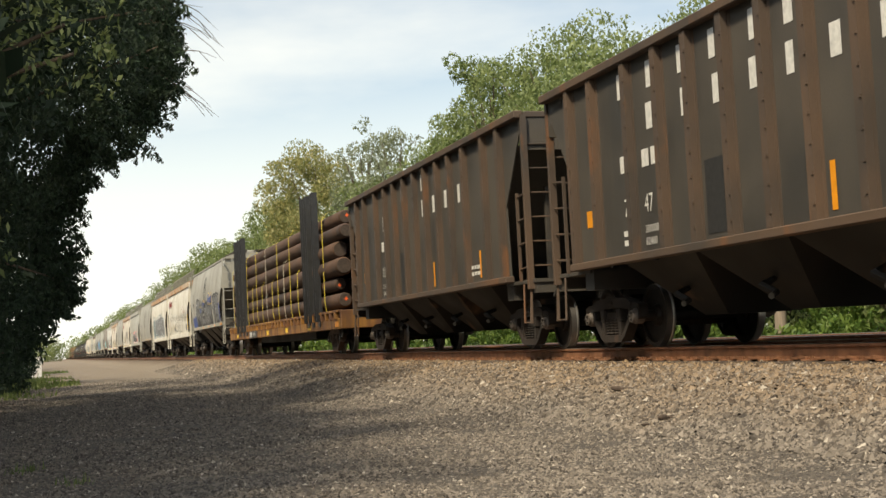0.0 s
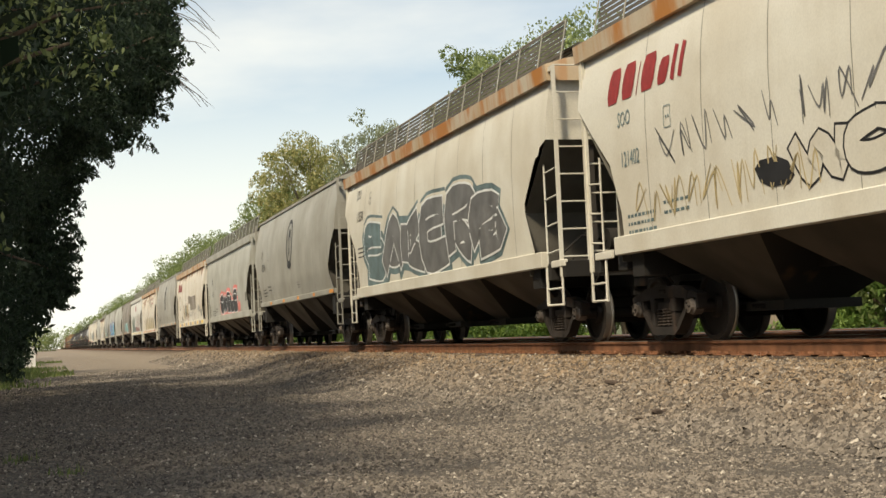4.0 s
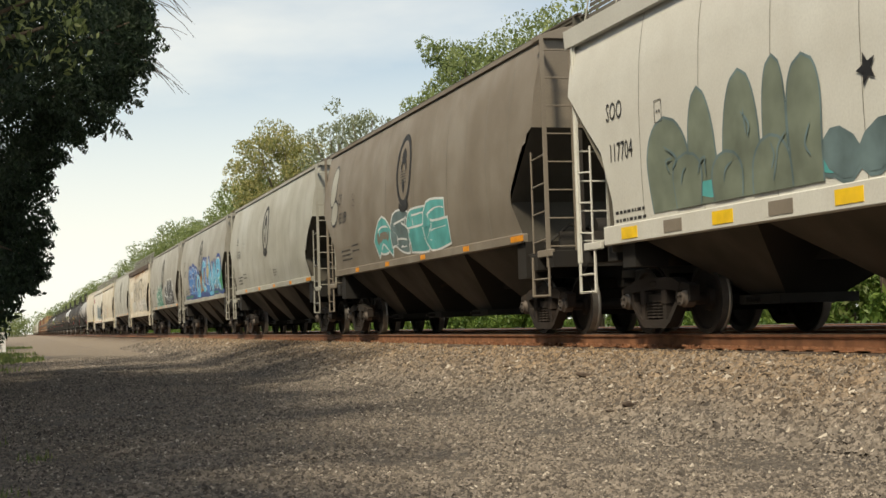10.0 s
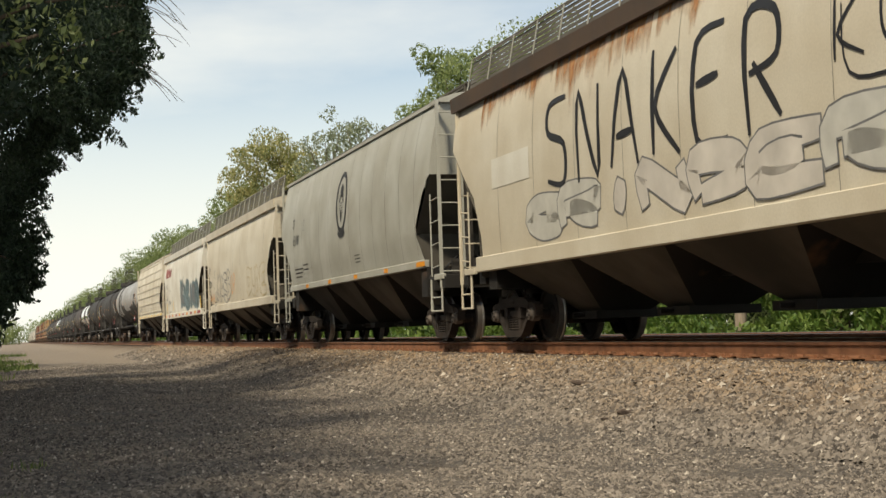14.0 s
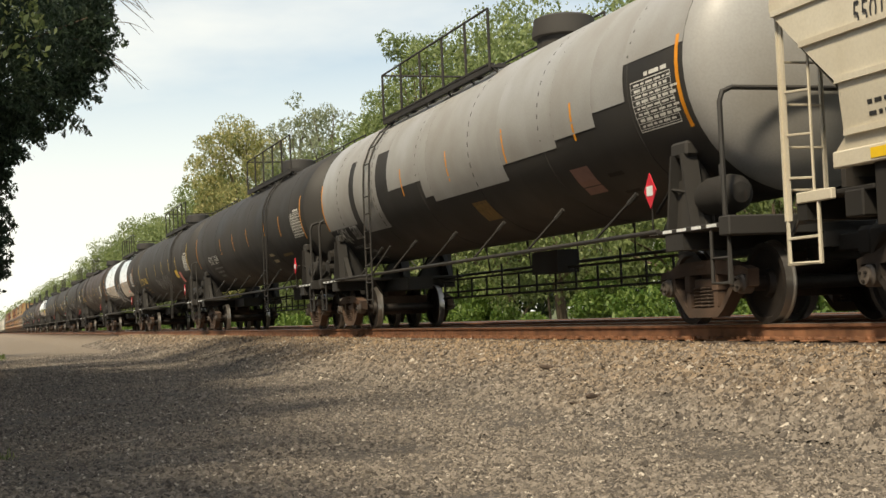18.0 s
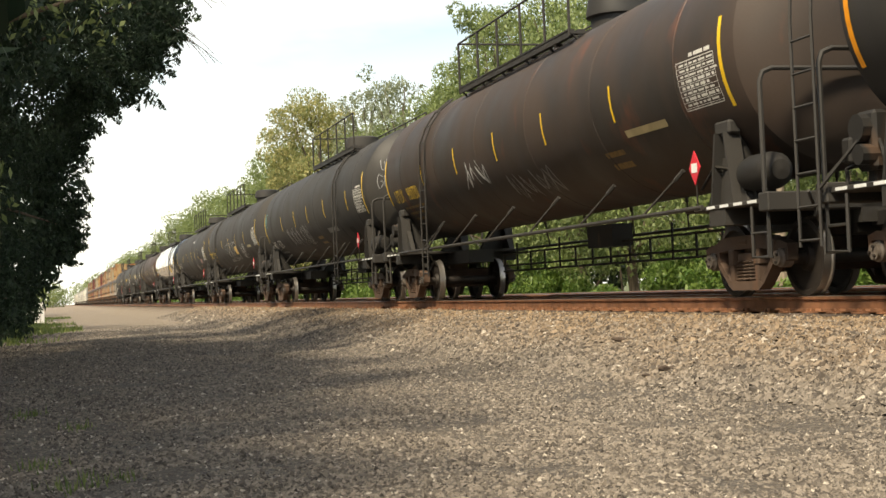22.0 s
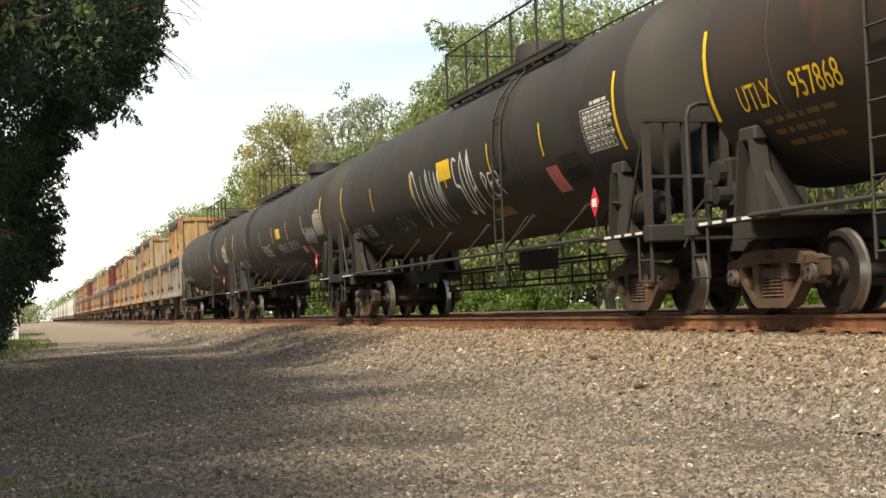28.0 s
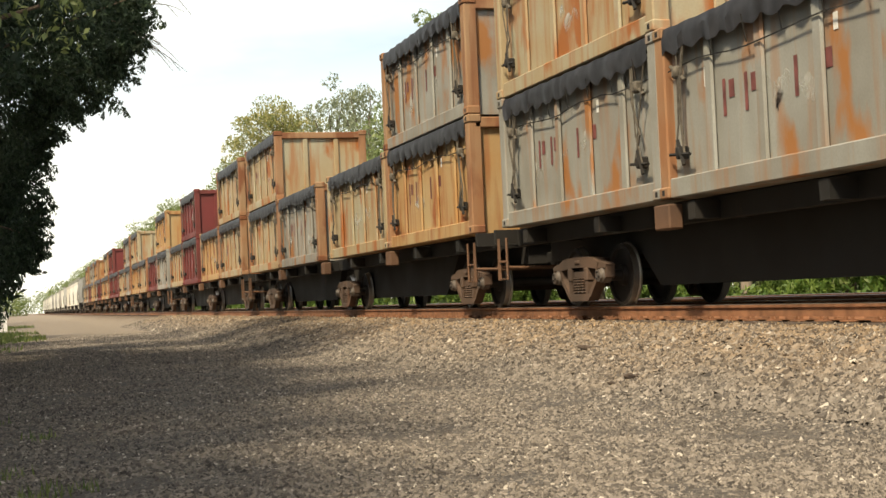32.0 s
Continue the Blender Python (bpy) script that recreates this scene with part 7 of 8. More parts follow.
def build_plants():
    # wood behind the far track: (x, y, height, spread, leaves, count)
    wood = [(20.5, 24, 11.0, 4.4, LEAF_MID, 9000), (20.5, 32, 11.5, 4.6, LEAF_MID, 9000), (21.0, 40, 11.8, 4.8, LEAF_MID, 9000), (20.0, 47, 12.8, 4.6, LEAF_MID, 9000), (20.5, 54, 14.0, 4.6, LEAF_MID, 9000),
            (19.3, 60, 14.3, 3.4, LEAF_MID, 8000), (20.2, 66, 12.6, 4.0, LEAF_MID, 8000), (20.8, 73, 12.6, 4.4, LEAF_MID, 8000), (19.4, 79, 14.0, 2.6, LEAF_FEATHER, 2600), (20.0, 84, 12.0, 4.2, LEAF_MID, 8000),
            (19.2, 86, 14.9, 2.6, LEAF_FEATHER, 2400), (20.2, 92, 12.8, 4.4, LEAF_MID, 8000), (18.8, 103, 16.6, 5.0, LEAF_YELLOW, 14000), (20.0, 116, 14.6, 5.4, LEAF_MID, 8000), (19.5, 128, 14.0, 5.0, LEAF_MID, 6000),
            (20.0, 142, 13.6, 5.2, LEAF_MID, 6000), (19.2, 158, 13.8, 5.2, LEAF_MID, 6000), (19.0, 176, 15.2, 5.4, LEAF_MID, 6000), (20, 196, 14.2, 5.6, LEAF_MID, 5000), (19, 218, 14.6, 6.0, LEAF_MID, 5000),
            (19, 244, 13.0, 6.5, LEAF_MID, 4500), (19.5, 275, 13.0, 7.0, LEAF_MID, 4500), (19.5, 310, 13.5, 7.5, LEAF_MID, 4500), (19.5, 355, 14.0, 8.0, LEAF_MID, 4000), (20, 410, 15.0, 9.0, LEAF_MID, 4000)]
    for i, (x, y, h, s, m, n) in enumerate(wood):
        lab = "leafy tree with yellowing clusters at the wood's edge" if m is LEAF_YELLOW else "thin feathery grey-green tree at the wood's edge" if m is LEAF_FEATHER else "tall green deciduous tree at the wood's edge"
        tree(x, y, h + 0.5, s * 0.86, 40 + i, m, 0.185 + y * 0.0009, int(n * 3.4), lab, 0.15, 60, None, 3)
    far = [(30, 480, 17, 10), (24, 560, 18, 11), (16, 640, 17, 11), (4, 720, 15, 11), (-10, 640, 14, 10), (28, 700, 21, 13), (14, 820, 18, 13), (-4, 900, 17, 13), (40, 600, 20, 12)]
    for i, (x, y, h, s) in enumerate(far):
        tree(x + (4 if x > 5 else -8), y, h, s, 90 + i, LEAF_MID, 1.0, 2600, "distant green tree beyond the bend", 0.08)
    g_base = -0.85
    bush_row("undergrowth", 16.7, 20.0, 14, 60, 2.4, 46000, 0.15, 7, LEAF_BUSH, "bright green bushes and vines behind the tracks", g_base)
    bush_row("undergrowth", 17.5, 22.0, 6, 40, 5.0, 26000, 0.19, 17, LEAF_BUSH, "green bushes at the wood's edge behind the tracks", g_base)
    bush_row("far_undergrowth", 16.8, 20.0, 60, 330, 3.0, 26000, 0.34, 8, LEAF_BUSH, "green bushes along the railway", g_base)
    # backing whose dark leaf colour stands for the wood's inner shade
    bush_row("wood_interior", 22.0, 29.0, 12, 130, 9.0, 30000, 0.55, 10, LEAF_SHADED, "dark foliage deep in the wood", g_base)
    for i in range(14):
        x, y = random.uniform(18.5, 22), 20 + i * 3.1 + random.uniform(-1, 1)
        s = thing("sapling", "thin bare grey trunk in the undergrowth", "tree", "saplings in the wood", (x, y, g_base))
        part("trunk", Geo().rod((0, 0, -0.1), (random.uniform(-0.4, 0.4), 0.2, 6.5), random.uniform(0.04, 0.09), 7, 0, 0.03), BARK, s)
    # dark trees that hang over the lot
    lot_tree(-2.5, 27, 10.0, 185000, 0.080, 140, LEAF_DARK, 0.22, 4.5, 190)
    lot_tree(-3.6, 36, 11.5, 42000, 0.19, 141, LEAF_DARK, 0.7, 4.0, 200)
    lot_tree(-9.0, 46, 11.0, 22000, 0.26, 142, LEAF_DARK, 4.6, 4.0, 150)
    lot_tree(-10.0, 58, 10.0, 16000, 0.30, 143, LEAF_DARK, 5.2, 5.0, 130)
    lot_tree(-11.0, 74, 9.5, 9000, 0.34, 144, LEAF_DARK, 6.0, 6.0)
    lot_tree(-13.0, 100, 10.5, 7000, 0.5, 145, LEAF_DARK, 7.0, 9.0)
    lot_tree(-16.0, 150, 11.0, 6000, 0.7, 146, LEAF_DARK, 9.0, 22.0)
    # set back from view; added to shade the lot
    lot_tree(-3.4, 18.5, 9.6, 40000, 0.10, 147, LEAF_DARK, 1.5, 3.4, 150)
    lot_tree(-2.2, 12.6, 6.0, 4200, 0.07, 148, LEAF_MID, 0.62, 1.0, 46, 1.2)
    # also set back, to cast shade on the gravel
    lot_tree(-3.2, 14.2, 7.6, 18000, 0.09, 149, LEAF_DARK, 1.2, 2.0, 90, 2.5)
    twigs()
    # trees added mostly out of view, so that their shadows fall on the lot
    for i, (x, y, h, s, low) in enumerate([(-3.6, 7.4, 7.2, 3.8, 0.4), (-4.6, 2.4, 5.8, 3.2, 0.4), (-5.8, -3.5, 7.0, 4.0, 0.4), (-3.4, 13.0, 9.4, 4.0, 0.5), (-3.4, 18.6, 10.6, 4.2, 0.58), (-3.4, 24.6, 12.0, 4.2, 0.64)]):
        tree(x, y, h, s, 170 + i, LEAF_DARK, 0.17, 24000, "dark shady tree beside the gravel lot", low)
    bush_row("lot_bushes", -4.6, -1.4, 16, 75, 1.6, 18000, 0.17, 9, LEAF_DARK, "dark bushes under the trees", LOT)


def twigs():
    """Bare dead twigs that stick out of the boughs over the lot."""
    rnd = random.Random(77)
    t = thing("dead_branch", "bare dead twigs sticking out of the dark boughs", "branch", "", (1.9, 26.4, 5.6))
    for i in range(20):
        z = rnd.uniform(-0.7, 1.7)
        p = Vector((rnd.uniform(-0.3, 0.4), rnd.uniform(-0.5, 0.5), z))
        d = Vector((rnd.uniform(0.6, 1.0), rnd.uniform(-0.4, 0.4), rnd.uniform(-0.5, 0.15)))
        pts = [tuple(p)]
        for k in range(5):
            p = p + d * rnd.uniform(0.16, 0.27)
            d = d + Vector((rnd.uniform(-0.15, 0.1), rnd.uniform(-0.1, 0.1), rnd.uniform(-0.38, 0.06)))
            pts.append(tuple(p))
        g = Geo()
        g.pipe(pts, 0.013, 4, 0, 0.003)
        k = rnd.randint(1, 3)
        g.rod(pts[k], (pts[k][0] + 0.2, pts[k][1] + 0.1, pts[k][2] - rnd.uniform(-0.1, 0.3)), 0.006, 4)
        part("twig", g, BARK, t)


def build_grass():
    # grass at the lot's edge
    rs = np.random.RandomState(3)
    n = 9000
    x, y = rs.uniform(-2.2, 0.9, n), rs.uniform(40, 115, n)
    keep = (np.sin(y * 0.35) + np.sin(y * 0.11 + 1) + rs.uniform(-1, 1, n) - (x + 1.0) * 0.8) > 0.2
    x, y = x[keep], y[keep]
    g = Geo()
    for a, b in zip(x, y):
        h, w, t = random.uniform(0.08, 0.24), random.uniform(0.02, 0.05), random.uniform(0, 6.28)
        dx, dy = w * math.cos(t), w * math.sin(t)
        g.add([(a - dx, b - dy, LOT), (a + dx, b + dy, LOT), (a + dy * 2, b + dx * 2, LOT + h)], [(0, 1, 2)])
    for a, b in ((0.05, 8.3), (0.25, 8.6), (-0.15, 9.6), (0.1, 12.5), (-0.3, 14.0)):
        for _ in range(45):
            px, py = a + random.gauss(0, 0.09), b + random.gauss(0, 0.12)
            h, t = random.uniform(0.04, 0.12), random.uniform(0, 6.28)
            dx, dy = 0.008 * math.cos(t), 0.008 * math.sin(t)
            z = bed_height(px, py) - 0.01
            g.add([(px - dx, py - dy, z), (px + dx, py + dy, z), (px + dy * 5, py + dx * 5, z + h)], [(0, 1, 2)])
    solid("grass", g, GRASS, "patchy green grass at the edge of the lot", "grass", "stuff", smooth=0)


def build_fence():
    f = thing("fence", "pale board fence under the trees", "fence", "", (-0.9, 86, LOT))
    for i in range(12):
        g = Geo().soft_box(-0.10, 0.10, -0.02, 0.02, 0.0, 1.25 + 0.05 * (i % 2), 0.008)
        part("slat", g, FENCE, f, at=(-i * 0.24, i * 0.9, 0))
    for z in (0.35, 0.95):
        part("rail", Geo().rod((0, 0.05, z), (-2.7, 10.0, z), 0.05, 6), FENCE, f)
    p = thing("utility_pole", "weathered grey wooden pole beyond the tracks", "pole", "", (17.0, 31.0, -0.7))
    part("shaft", Geo().rod((0, 0, 0), (0.1, 0, 9.0), 0.15, 12, 0, 0.11), POLE_WOOD, p)


# ---------------------------------------------------------------- the train
TRAIN = []          # (car, distance of its middle from the camera at the start)


def couple(car, lead, length):
    car.location = (TRACK, lead + length / 2, 0)
    TRAIN.append((car, lead + length / 2))


def build_train():
    couple(coal_hopper("7547"), 22.2 - 16.06, 16.06)
    couple(coal_hopper("7701"), 22.2, 16.06)
    flat_mid = 52.8
    couple(pole_flat(), flat_mid - 14, 28)
    couple(pole_load(), flat_mid - 14, 28)
    grey = "grey curved-side grain hopper with oval crest"
    white = "off-white rust-streaked grain hopper"
    osill, ysill = mark_sill((ORANGE,), 2.9), mark_sill((YELLOW, BROWN_GREY), 1.3, 0.5)
    msill = mark_sill((DARK_RED, ORANGE), 1.55, 0.55, height=0.11)
    soo = "SOO"
    rail = mark_name(DARK_RED, 7.25, 3.38, (0.40, 0.40, 0.02, 0.42, 0.30, 0.11, 0.11), 0.48, 0.12, 0.14)
    cars = [
        covered_hopper("cyl", GREY, grey + " and grey and blue graffiti", (mark_crest, mark_number("650887", y=6.88), osill, mark_spray(-6.7, -6.0, 1.68, 2.75, 1, 4, NAVY, OCHRE, None, 1.8, 0.15), mark_spray(4.95, 7.0, 1.56, 2.45, 3, 5, NAVY, NAVY, None, 2.6, 0.3), mark_spray(0.2, 1.2, 2.65, 3.05, 2, 6, NAVY, YELLOW, None, 2.0, 0.3), mark_spray(-3.4, -1.4, 2.7, 3.3, 3, 7, NAVY, YELLOW, None, 2.4, 0.3), mark_spray(2.1, 2.7, 2.3, 2.75, 1, 8, NAVY, YELLOW, None, 2.0, 0.3), mark_letters("EACKWITS", -6.2, 4.6, 1.56, 3.02, 3, (SPRAY_GREY,), BLACK_SPRAY, BLACK_SPRAY, 0.36, WHITE_SPRAY, 0.2, (0.7, 0.6)))),
        covered_hopper("acf", WHITE, white + ", covered in thin tags", (rail, mark_number("121402", soo, SLATE, 6.8, 2.45, 0.3), mark_tags(-6.2, 5.6, 2.3, 2.85, 22, 21, SPRAY_GREY, 0.03), mark_letters("WONTS", -2.9, 2.0, 1.62, 2.35, 22, (WHITE,), BLACK_SPRAY, None, 0.3, None, 0.2, (0.7, 0.7), 0.06), mark_script("SCOU", -5.6, -3.4, 2.75, 3.15, 23, DARK_RED, 0.04), mark_script("SENOS", -6.0, -3.2, 2.25, 2.65, 24, SPRAY_GREY), mark_tags(1.6, 6.4, 1.6, 2.2, 12, 25, OCHRE, 0.03), mark_spray(-6.2, -5.5, 1.65, 2.05, 1, 26, BLACK_SPRAY, BLACK_SPRAY, None, 4.0), mark_spray(2.2, 2.9, 1.7, 2.05, 1, 27, BLACK_SPRAY, BLACK_SPRAY, None, 4.0), mark_spray(-6.9, -6.6, 1.7, 2.6, 1, 28, YELLOW, YELLOW, None, 3.0)), roof_mat=RUST_ROOF),
        covered_hopper("acf", WHITE, white + " with blue-grey graffiti", (mark_letters("SAKERB", -5.4, 5.8, 1.58, 2.95, 31, (SLATE, SPRAY_GREY), WHITE_SPRAY, SLATE, 0.36, None, 0.3), mark_number("115530", soo, None, 6.9, 3.2, 0.36)), roof_mat=RUST_ROOF),
        covered_hopper("cyl", GREY, grey, (mark_crest, mark_number("651596"), osill)),
        covered_hopper("acf", LIGHT_GREY, "light grey covered grain hopper with black and red graffiti", (mark_number("124111", soo, None, 5.9, 2.45), mark_letters("OWSLE", -3.6, 2.5, 1.56, 2.42, 41, (BLACK_SPRAY,), WHITE_SPRAY, SALMON, 0.42, None, 0.08), mark_spray(-4.4, -3.4, 1.53, 2.1, 2, 42, SALMON, SALMON, None, 2.0, 0.5), mark_patch(-6.5, -6.0, 1.9, 2.25, DARK_GREY), mark_patch(-7.2, -6.2, 1.32, 1.44, BOX_RUST))),
        covered_hopper("acf", RUSTY_WHITE, white + " with yellow sill marks", (rail, mark_number("113761", soo, None, 6.3, 2.28, 0.36), mark_letters("VAM", 1.2, 3.9, 1.58, 2.6, 51, (OCHRE, GREY_GREEN), DARK_RED, None, 0.30, GREEN, 0.2, (0.6, 0.3), 0.05), mark_patch(4.75, 5.3, 1.62, 1.86, DARK_GREY), mark_patch(-6.3, -5.8, 1.68, 2.05, DARK_GREY), mark_patch(-0.2, 0.9, 2.52, 2.95, BROWN_GREY), mark_patch(-3.3, -0.2, 2.12, 2.88, BROWN_GREY), mark_tags(-5.7, -4.2, 1.84, 2.4, 8, 52, SPRAY_GREY, 0.022), mark_tags(-3.0, 1.8, 1.7, 2.1, 14, 53, SPRAY_GREY, 0.018), mark_rust(54, 12, -7, 7, 0.6), ysill), roof_mat=RUST_ROOF),
        covered_hopper("cyl", GREY, grey, (mark_crest, mark_number("654623"), osill)),
        covered_hopper("acf", RUSTY_WHITE, white + " with rust and ochre graffiti", (mark_number("119405", soo, None, 5.65, 2.16, 0.36), mark_domes([(3.1, 1.70, 0.98), (1.1, 1.60, 0.98), (-0.87, 1.8, 0.92), (-2.95, 1.9, 1.0), (-5.0, 1.8, 0.9)], OCHRE, BROWN_GREY), mark_spray(-2.8, -2.1, 3.25, 4.1, 1, 68, BROWN_GREY, DARK_RED, None, 2.2, 0.0), mark_rust(67, 26, -7.2, 7.2, 1.5), mark_tags(-0.4, 0.2, 2.5, 2.85, 3, 66, DARK_RED, 0.03), mark_name(DARK_RED, -3.6, 3.70, (0.2, 0.2, 0.2, 0.2), 0.16), mark_name(DARK_RED, -3.6, 3.42, (0.2, 0.2, 0.2, 0.2, 0.2), 0.16), msill), roof_mat=RUST_ROOF),
        covered_hopper("acf", PALE_GREY, "clean pale covered grain hopper with red mark and starred graffiti", (mark_name(DARK_RED, 0.65, 3.40, (0.60, 0.60), 0.50, 0.06, 0.1), mark_number("117704", soo, None, 6.92, 2.36, 0.36), mark_bubbles([(5.05, 1.15, 2.72, 0.15), (4.15, 0.7, 2.95, 0.12), (3.25, 1.0, 2.98, 0.0), (2.5, 0.65, 3.0, 0.0), (1.9, 0.8, 2.9, 0.0), (4.6, 0.8, 2.2, 0.0), (3.6, 0.7, 2.1, 0.0), (2.6, 0.8, 2.15, 0.0)], GREY_GREEN, SLATE, 1.56, 0.035, 12, 71), mark_spray(1.0, 4.4, 1.6, 1.95, 4, 78, TEAL, SLATE, None, 3.0, 0.3), mark_spray(0.3, 1.6, 1.52, 2.2, 2, 74, SLATE, SLATE, None, 2.0, 0.3), mark_spray(-5.2, 0.4, 1.52, 1.95, 3, 75, PINK_BROWN, PINK_BROWN, None, 4.0, 0.1), mark_letters("HEKDL", -6.3, -0.9, 1.64, 3.0, 72, (PALE_SPRAY,), BLACK_SPRAY, None, 0.38, PINK_BROWN, 0.12, (0.8, 0.5)), mark_stars([(0.0, 2.2, 0.14), (-0.7, 2.0, 0.2), (-1.5, 2.3, 0.18), (-2.2, 2.45, 0.15), (-2.7, 1.85, 0.15), (-3.3, 2.3, 0.22), (-4.2, 1.95, 0.16), (-0.2, 1.75, 0.12)], DARK_RED), mark_stars([(0.75, 2.55, 0.18), (-3.7, 2.85, 0.2), (-4.7, 2.65, 0.2)], BLACK_SPRAY), mark_script("GOGO", -6.45, -5.25, 2.38, 2.70, 73, BLACK_SPRAY, 0.035), mark_spray(-6.3, -5.3, 1.6, 2.2, 2, 77, SLATE, SKY_BLUE, None, 3.0), mark_script("RIP", -6.2, -5.5, 1.85, 2.1, 76, NAVY, 0.035), ysill)),
        covered_hopper("cyl", BROWN_GREY, "brownish grey grain hopper with oval crest and teal graffiti", (mark_crest, mark_number("651389"), mark_spray(6.85, 7.5, 3.25, 4.3, 1, 83, LIGHT_GREY, BLACK_SPRAY, None, 2.6, 0.0, (), 3), mark_spray(6.65, 7.35, 2.75, 3.4, 1, 84, LIGHT_GREY, BLACK_SPRAY, None, 2.6, 0.0, (), 3), osill, mark_letters("ARSE", -2.9, 2.8, 1.70, 2.55, 81, (TEAL, TEAL, SLATE), WHITE_SPRAY, None, 0.4, None, 0.2))),
        covered_hopper("cyl", LIGHT_GREY, grey, (mark_crest, mark_number("655780"), osill)),
        covered_hopper("cyl", GREY, grey + " and large blue graffiti", (mark_number("652903"), mark_spray(-6.9, 6.4, 1.68, 1.9, 9, 95, GREEN, NAVY, None, 3.0, 0.2, (SKY_BLUE, NAVY)), mark_spray(-6.75, -5.9, 1.70, 2.75, 2, 94, GREEN, NAVY, None, 2.0, 0.2, (BRIGHT_GREEN,)), mark_spray(-2.8, -1.9, 2.4, 3.05, 1, 96, OCHRE, GREEN, None, 2.0), mark_letters("SECO", 0.55, 4.6, 1.72, 3.12, 91, (BLUE, SKY_BLUE, BLUE), WHITE_SPRAY, NAVY, 0.36, NAVY, 0.4, (0.4, 0.25), 0.05), mark_letters("CUNAR", -6.3, -0.4, 1.72, 3.45, 92, (SKY_BLUE, BLUE, SKY_BLUE, NAVY), WHITE_SPRAY, NAVY, 0.36, NAVY, 0.45, (0.35, 0.15), 0.06), mark_letters("A", -0.7, 0.6, 1.72, 2.75, 93, (BOX_RUST,), DARK_INK, None, 0.42, None, 0.0, (1.0, 1.0)), mark_crest)),
        covered_hopper("cyl", GREY, grey + " and black graffiti", (mark_crest, mark_number("650254", y=6.3, z=2.42), osill, mark_bubbles([(3.45, 0.8, 2.55, 0.1), (2.85, 0.55, 2.85, 0.0), (2.25, 0.6, 2.78, 0.0), (1.65, 0.6, 2.82, -0.05), (1.0, 0.5, 3.0, -0.1), (3.6, 0.75, 2.05, 0.0), (2.75, 0.75, 2.22, 0.0), (1.95, 0.8, 2.25, 0.0), (1.15, 0.75, 2.28, 0.0), (0.55, 0.65, 2.35, 0.0)], GREEN, WHITE_SPRAY, 1.55, 0.05, 12, 101), mark_bubbles([(-1.25, 0.85, 2.75, 0.05), (-1.85, 0.5, 2.92, 0.0), (-2.75, 1.0, 3.02, 0.0), (-3.55, 0.75, 3.02, 0.0), (-4.4, 1.0, 2.98, 0.0), (-1.3, 0.95, 2.2, 0.0), (-2.2, 0.9, 2.12, 0.0), (-3.2, 0.9, 2.0, 0.0), (-4.15, 0.9, 2.02, 0.0), (-5.15, 1.1, 2.42, 0.05)], BLACK_SPRAY, WHITE_SPRAY, 1.55, 0.055, 14, 102), mark_tags(-5.6, -4.8, 2.4, 2.9, 2, 103, WHITE_SPRAY))),
        covered_hopper("acf", CREAM, "cream covered grain hopper with black tags and a rusty roof", (mark_script("SNAKER", -3.5, 3.8, 2.35, 3.65, 111, BLACK_SPRAY, 0.11), mark_script("KOA", -6.6, -4.1, 2.75, 3.45, 115, BLACK_SPRAY, 0.05), mark_script("U", -6.8, -3.9, 2.5, 3.3, 116, BLACK_SPRAY, 0.04), mark_rust(114, 14, -7, 7, 0.9), mark_letters("GRINDERS", -6.8, 4.6, 1.58, 2.32, 112, (PALE_SPRAY, PATCH), SPRAY_GREY, None, 0.26, None, 0.25, (0.6, 0.6), 0.05), mark_tags(-6.3, 6.3, 1.3, 1.48, 20, 113, DARK_RED), mark_patch(4.4, 6.2, 2.6, 3.1, WHITE)), roof_mat=COAL_RIB),
        covered_hopper("cyl", LIGHT_GREY, grey, (mark_crest, mark_number("653188"), osill)),
        covered_hopper("acf", CREAM, "cream covered grain hopper with large outlined graffiti", (mark_number("122888", soo, None, 7.34, 2.25, 0.36), mark_letters("MASB", 1.5, 5.0, 1.54, 2.68, 121, (CREAM,), SPRAY_GREY, None, 0.30, None, 0.15, (0.8, 0.7), 0.10), mark_patch(1.95, 2.25, 1.6, 2.1, ORANGE), mark_script("OR", 0.3, 1.4, 1.8, 2.5, 122, ORANGE, 0.04), mark_script("ACO", 5.0, 5.7, 1.66, 2.05, 125, SPRAY_GREY, 0.04), mark_letters("DUNE", -6.2, -2.4, 1.6, 2.6, 124, (CREAM,), OCHRE, None, 0.3), mark_tags(5.9, 7.1, 1.6, 2.0, 5, 123, ORANGE, 0.025))),
        covered_hopper("acf", WHITE, white + " with slate-coloured graffiti", (rail, mark_number("116407", soo, None, 6.95, 2.2, 0.36), mark_letters("KNEIRO", -6.3, 0.3, 1.66, 3.15, 131, (SLATE, SPRAY_GREY), BLACK_SPRAY, SLATE, 0.34, None, 0.5, (0.4, 0.25), 0.05), mark_patch(-7.05, -6.86, 1.52, 2.05, YELLOW), mark_tags(5.0, 5.9, 1.95, 2.2, 6, 132, BLACK_SPRAY, 0.022), mark_patch(6.76, 6.92, 1.55, 2.06, YELLOW), mark_patch(3.85, 4.0, 1.6, 2.1, YELLOW), msill)),
        covered_hopper("cyl", CREAM, "cream covered hopper with horizontally ribbed sides", (mark_number("550193", "NKCR", None, 6.9, 2.75, 0.36), mark_sill((YELLOW,), 1.9, 0.42)), ribbed=True),
    ]
    lead = 84.9 - 17.53
    for c in cars:
        couple(c, lead, 17.53)
        lead += 17.53
    black = "black pressure tank car, dusty, with yellow stripes"
    yel, wht = YELLOW, STENCIL
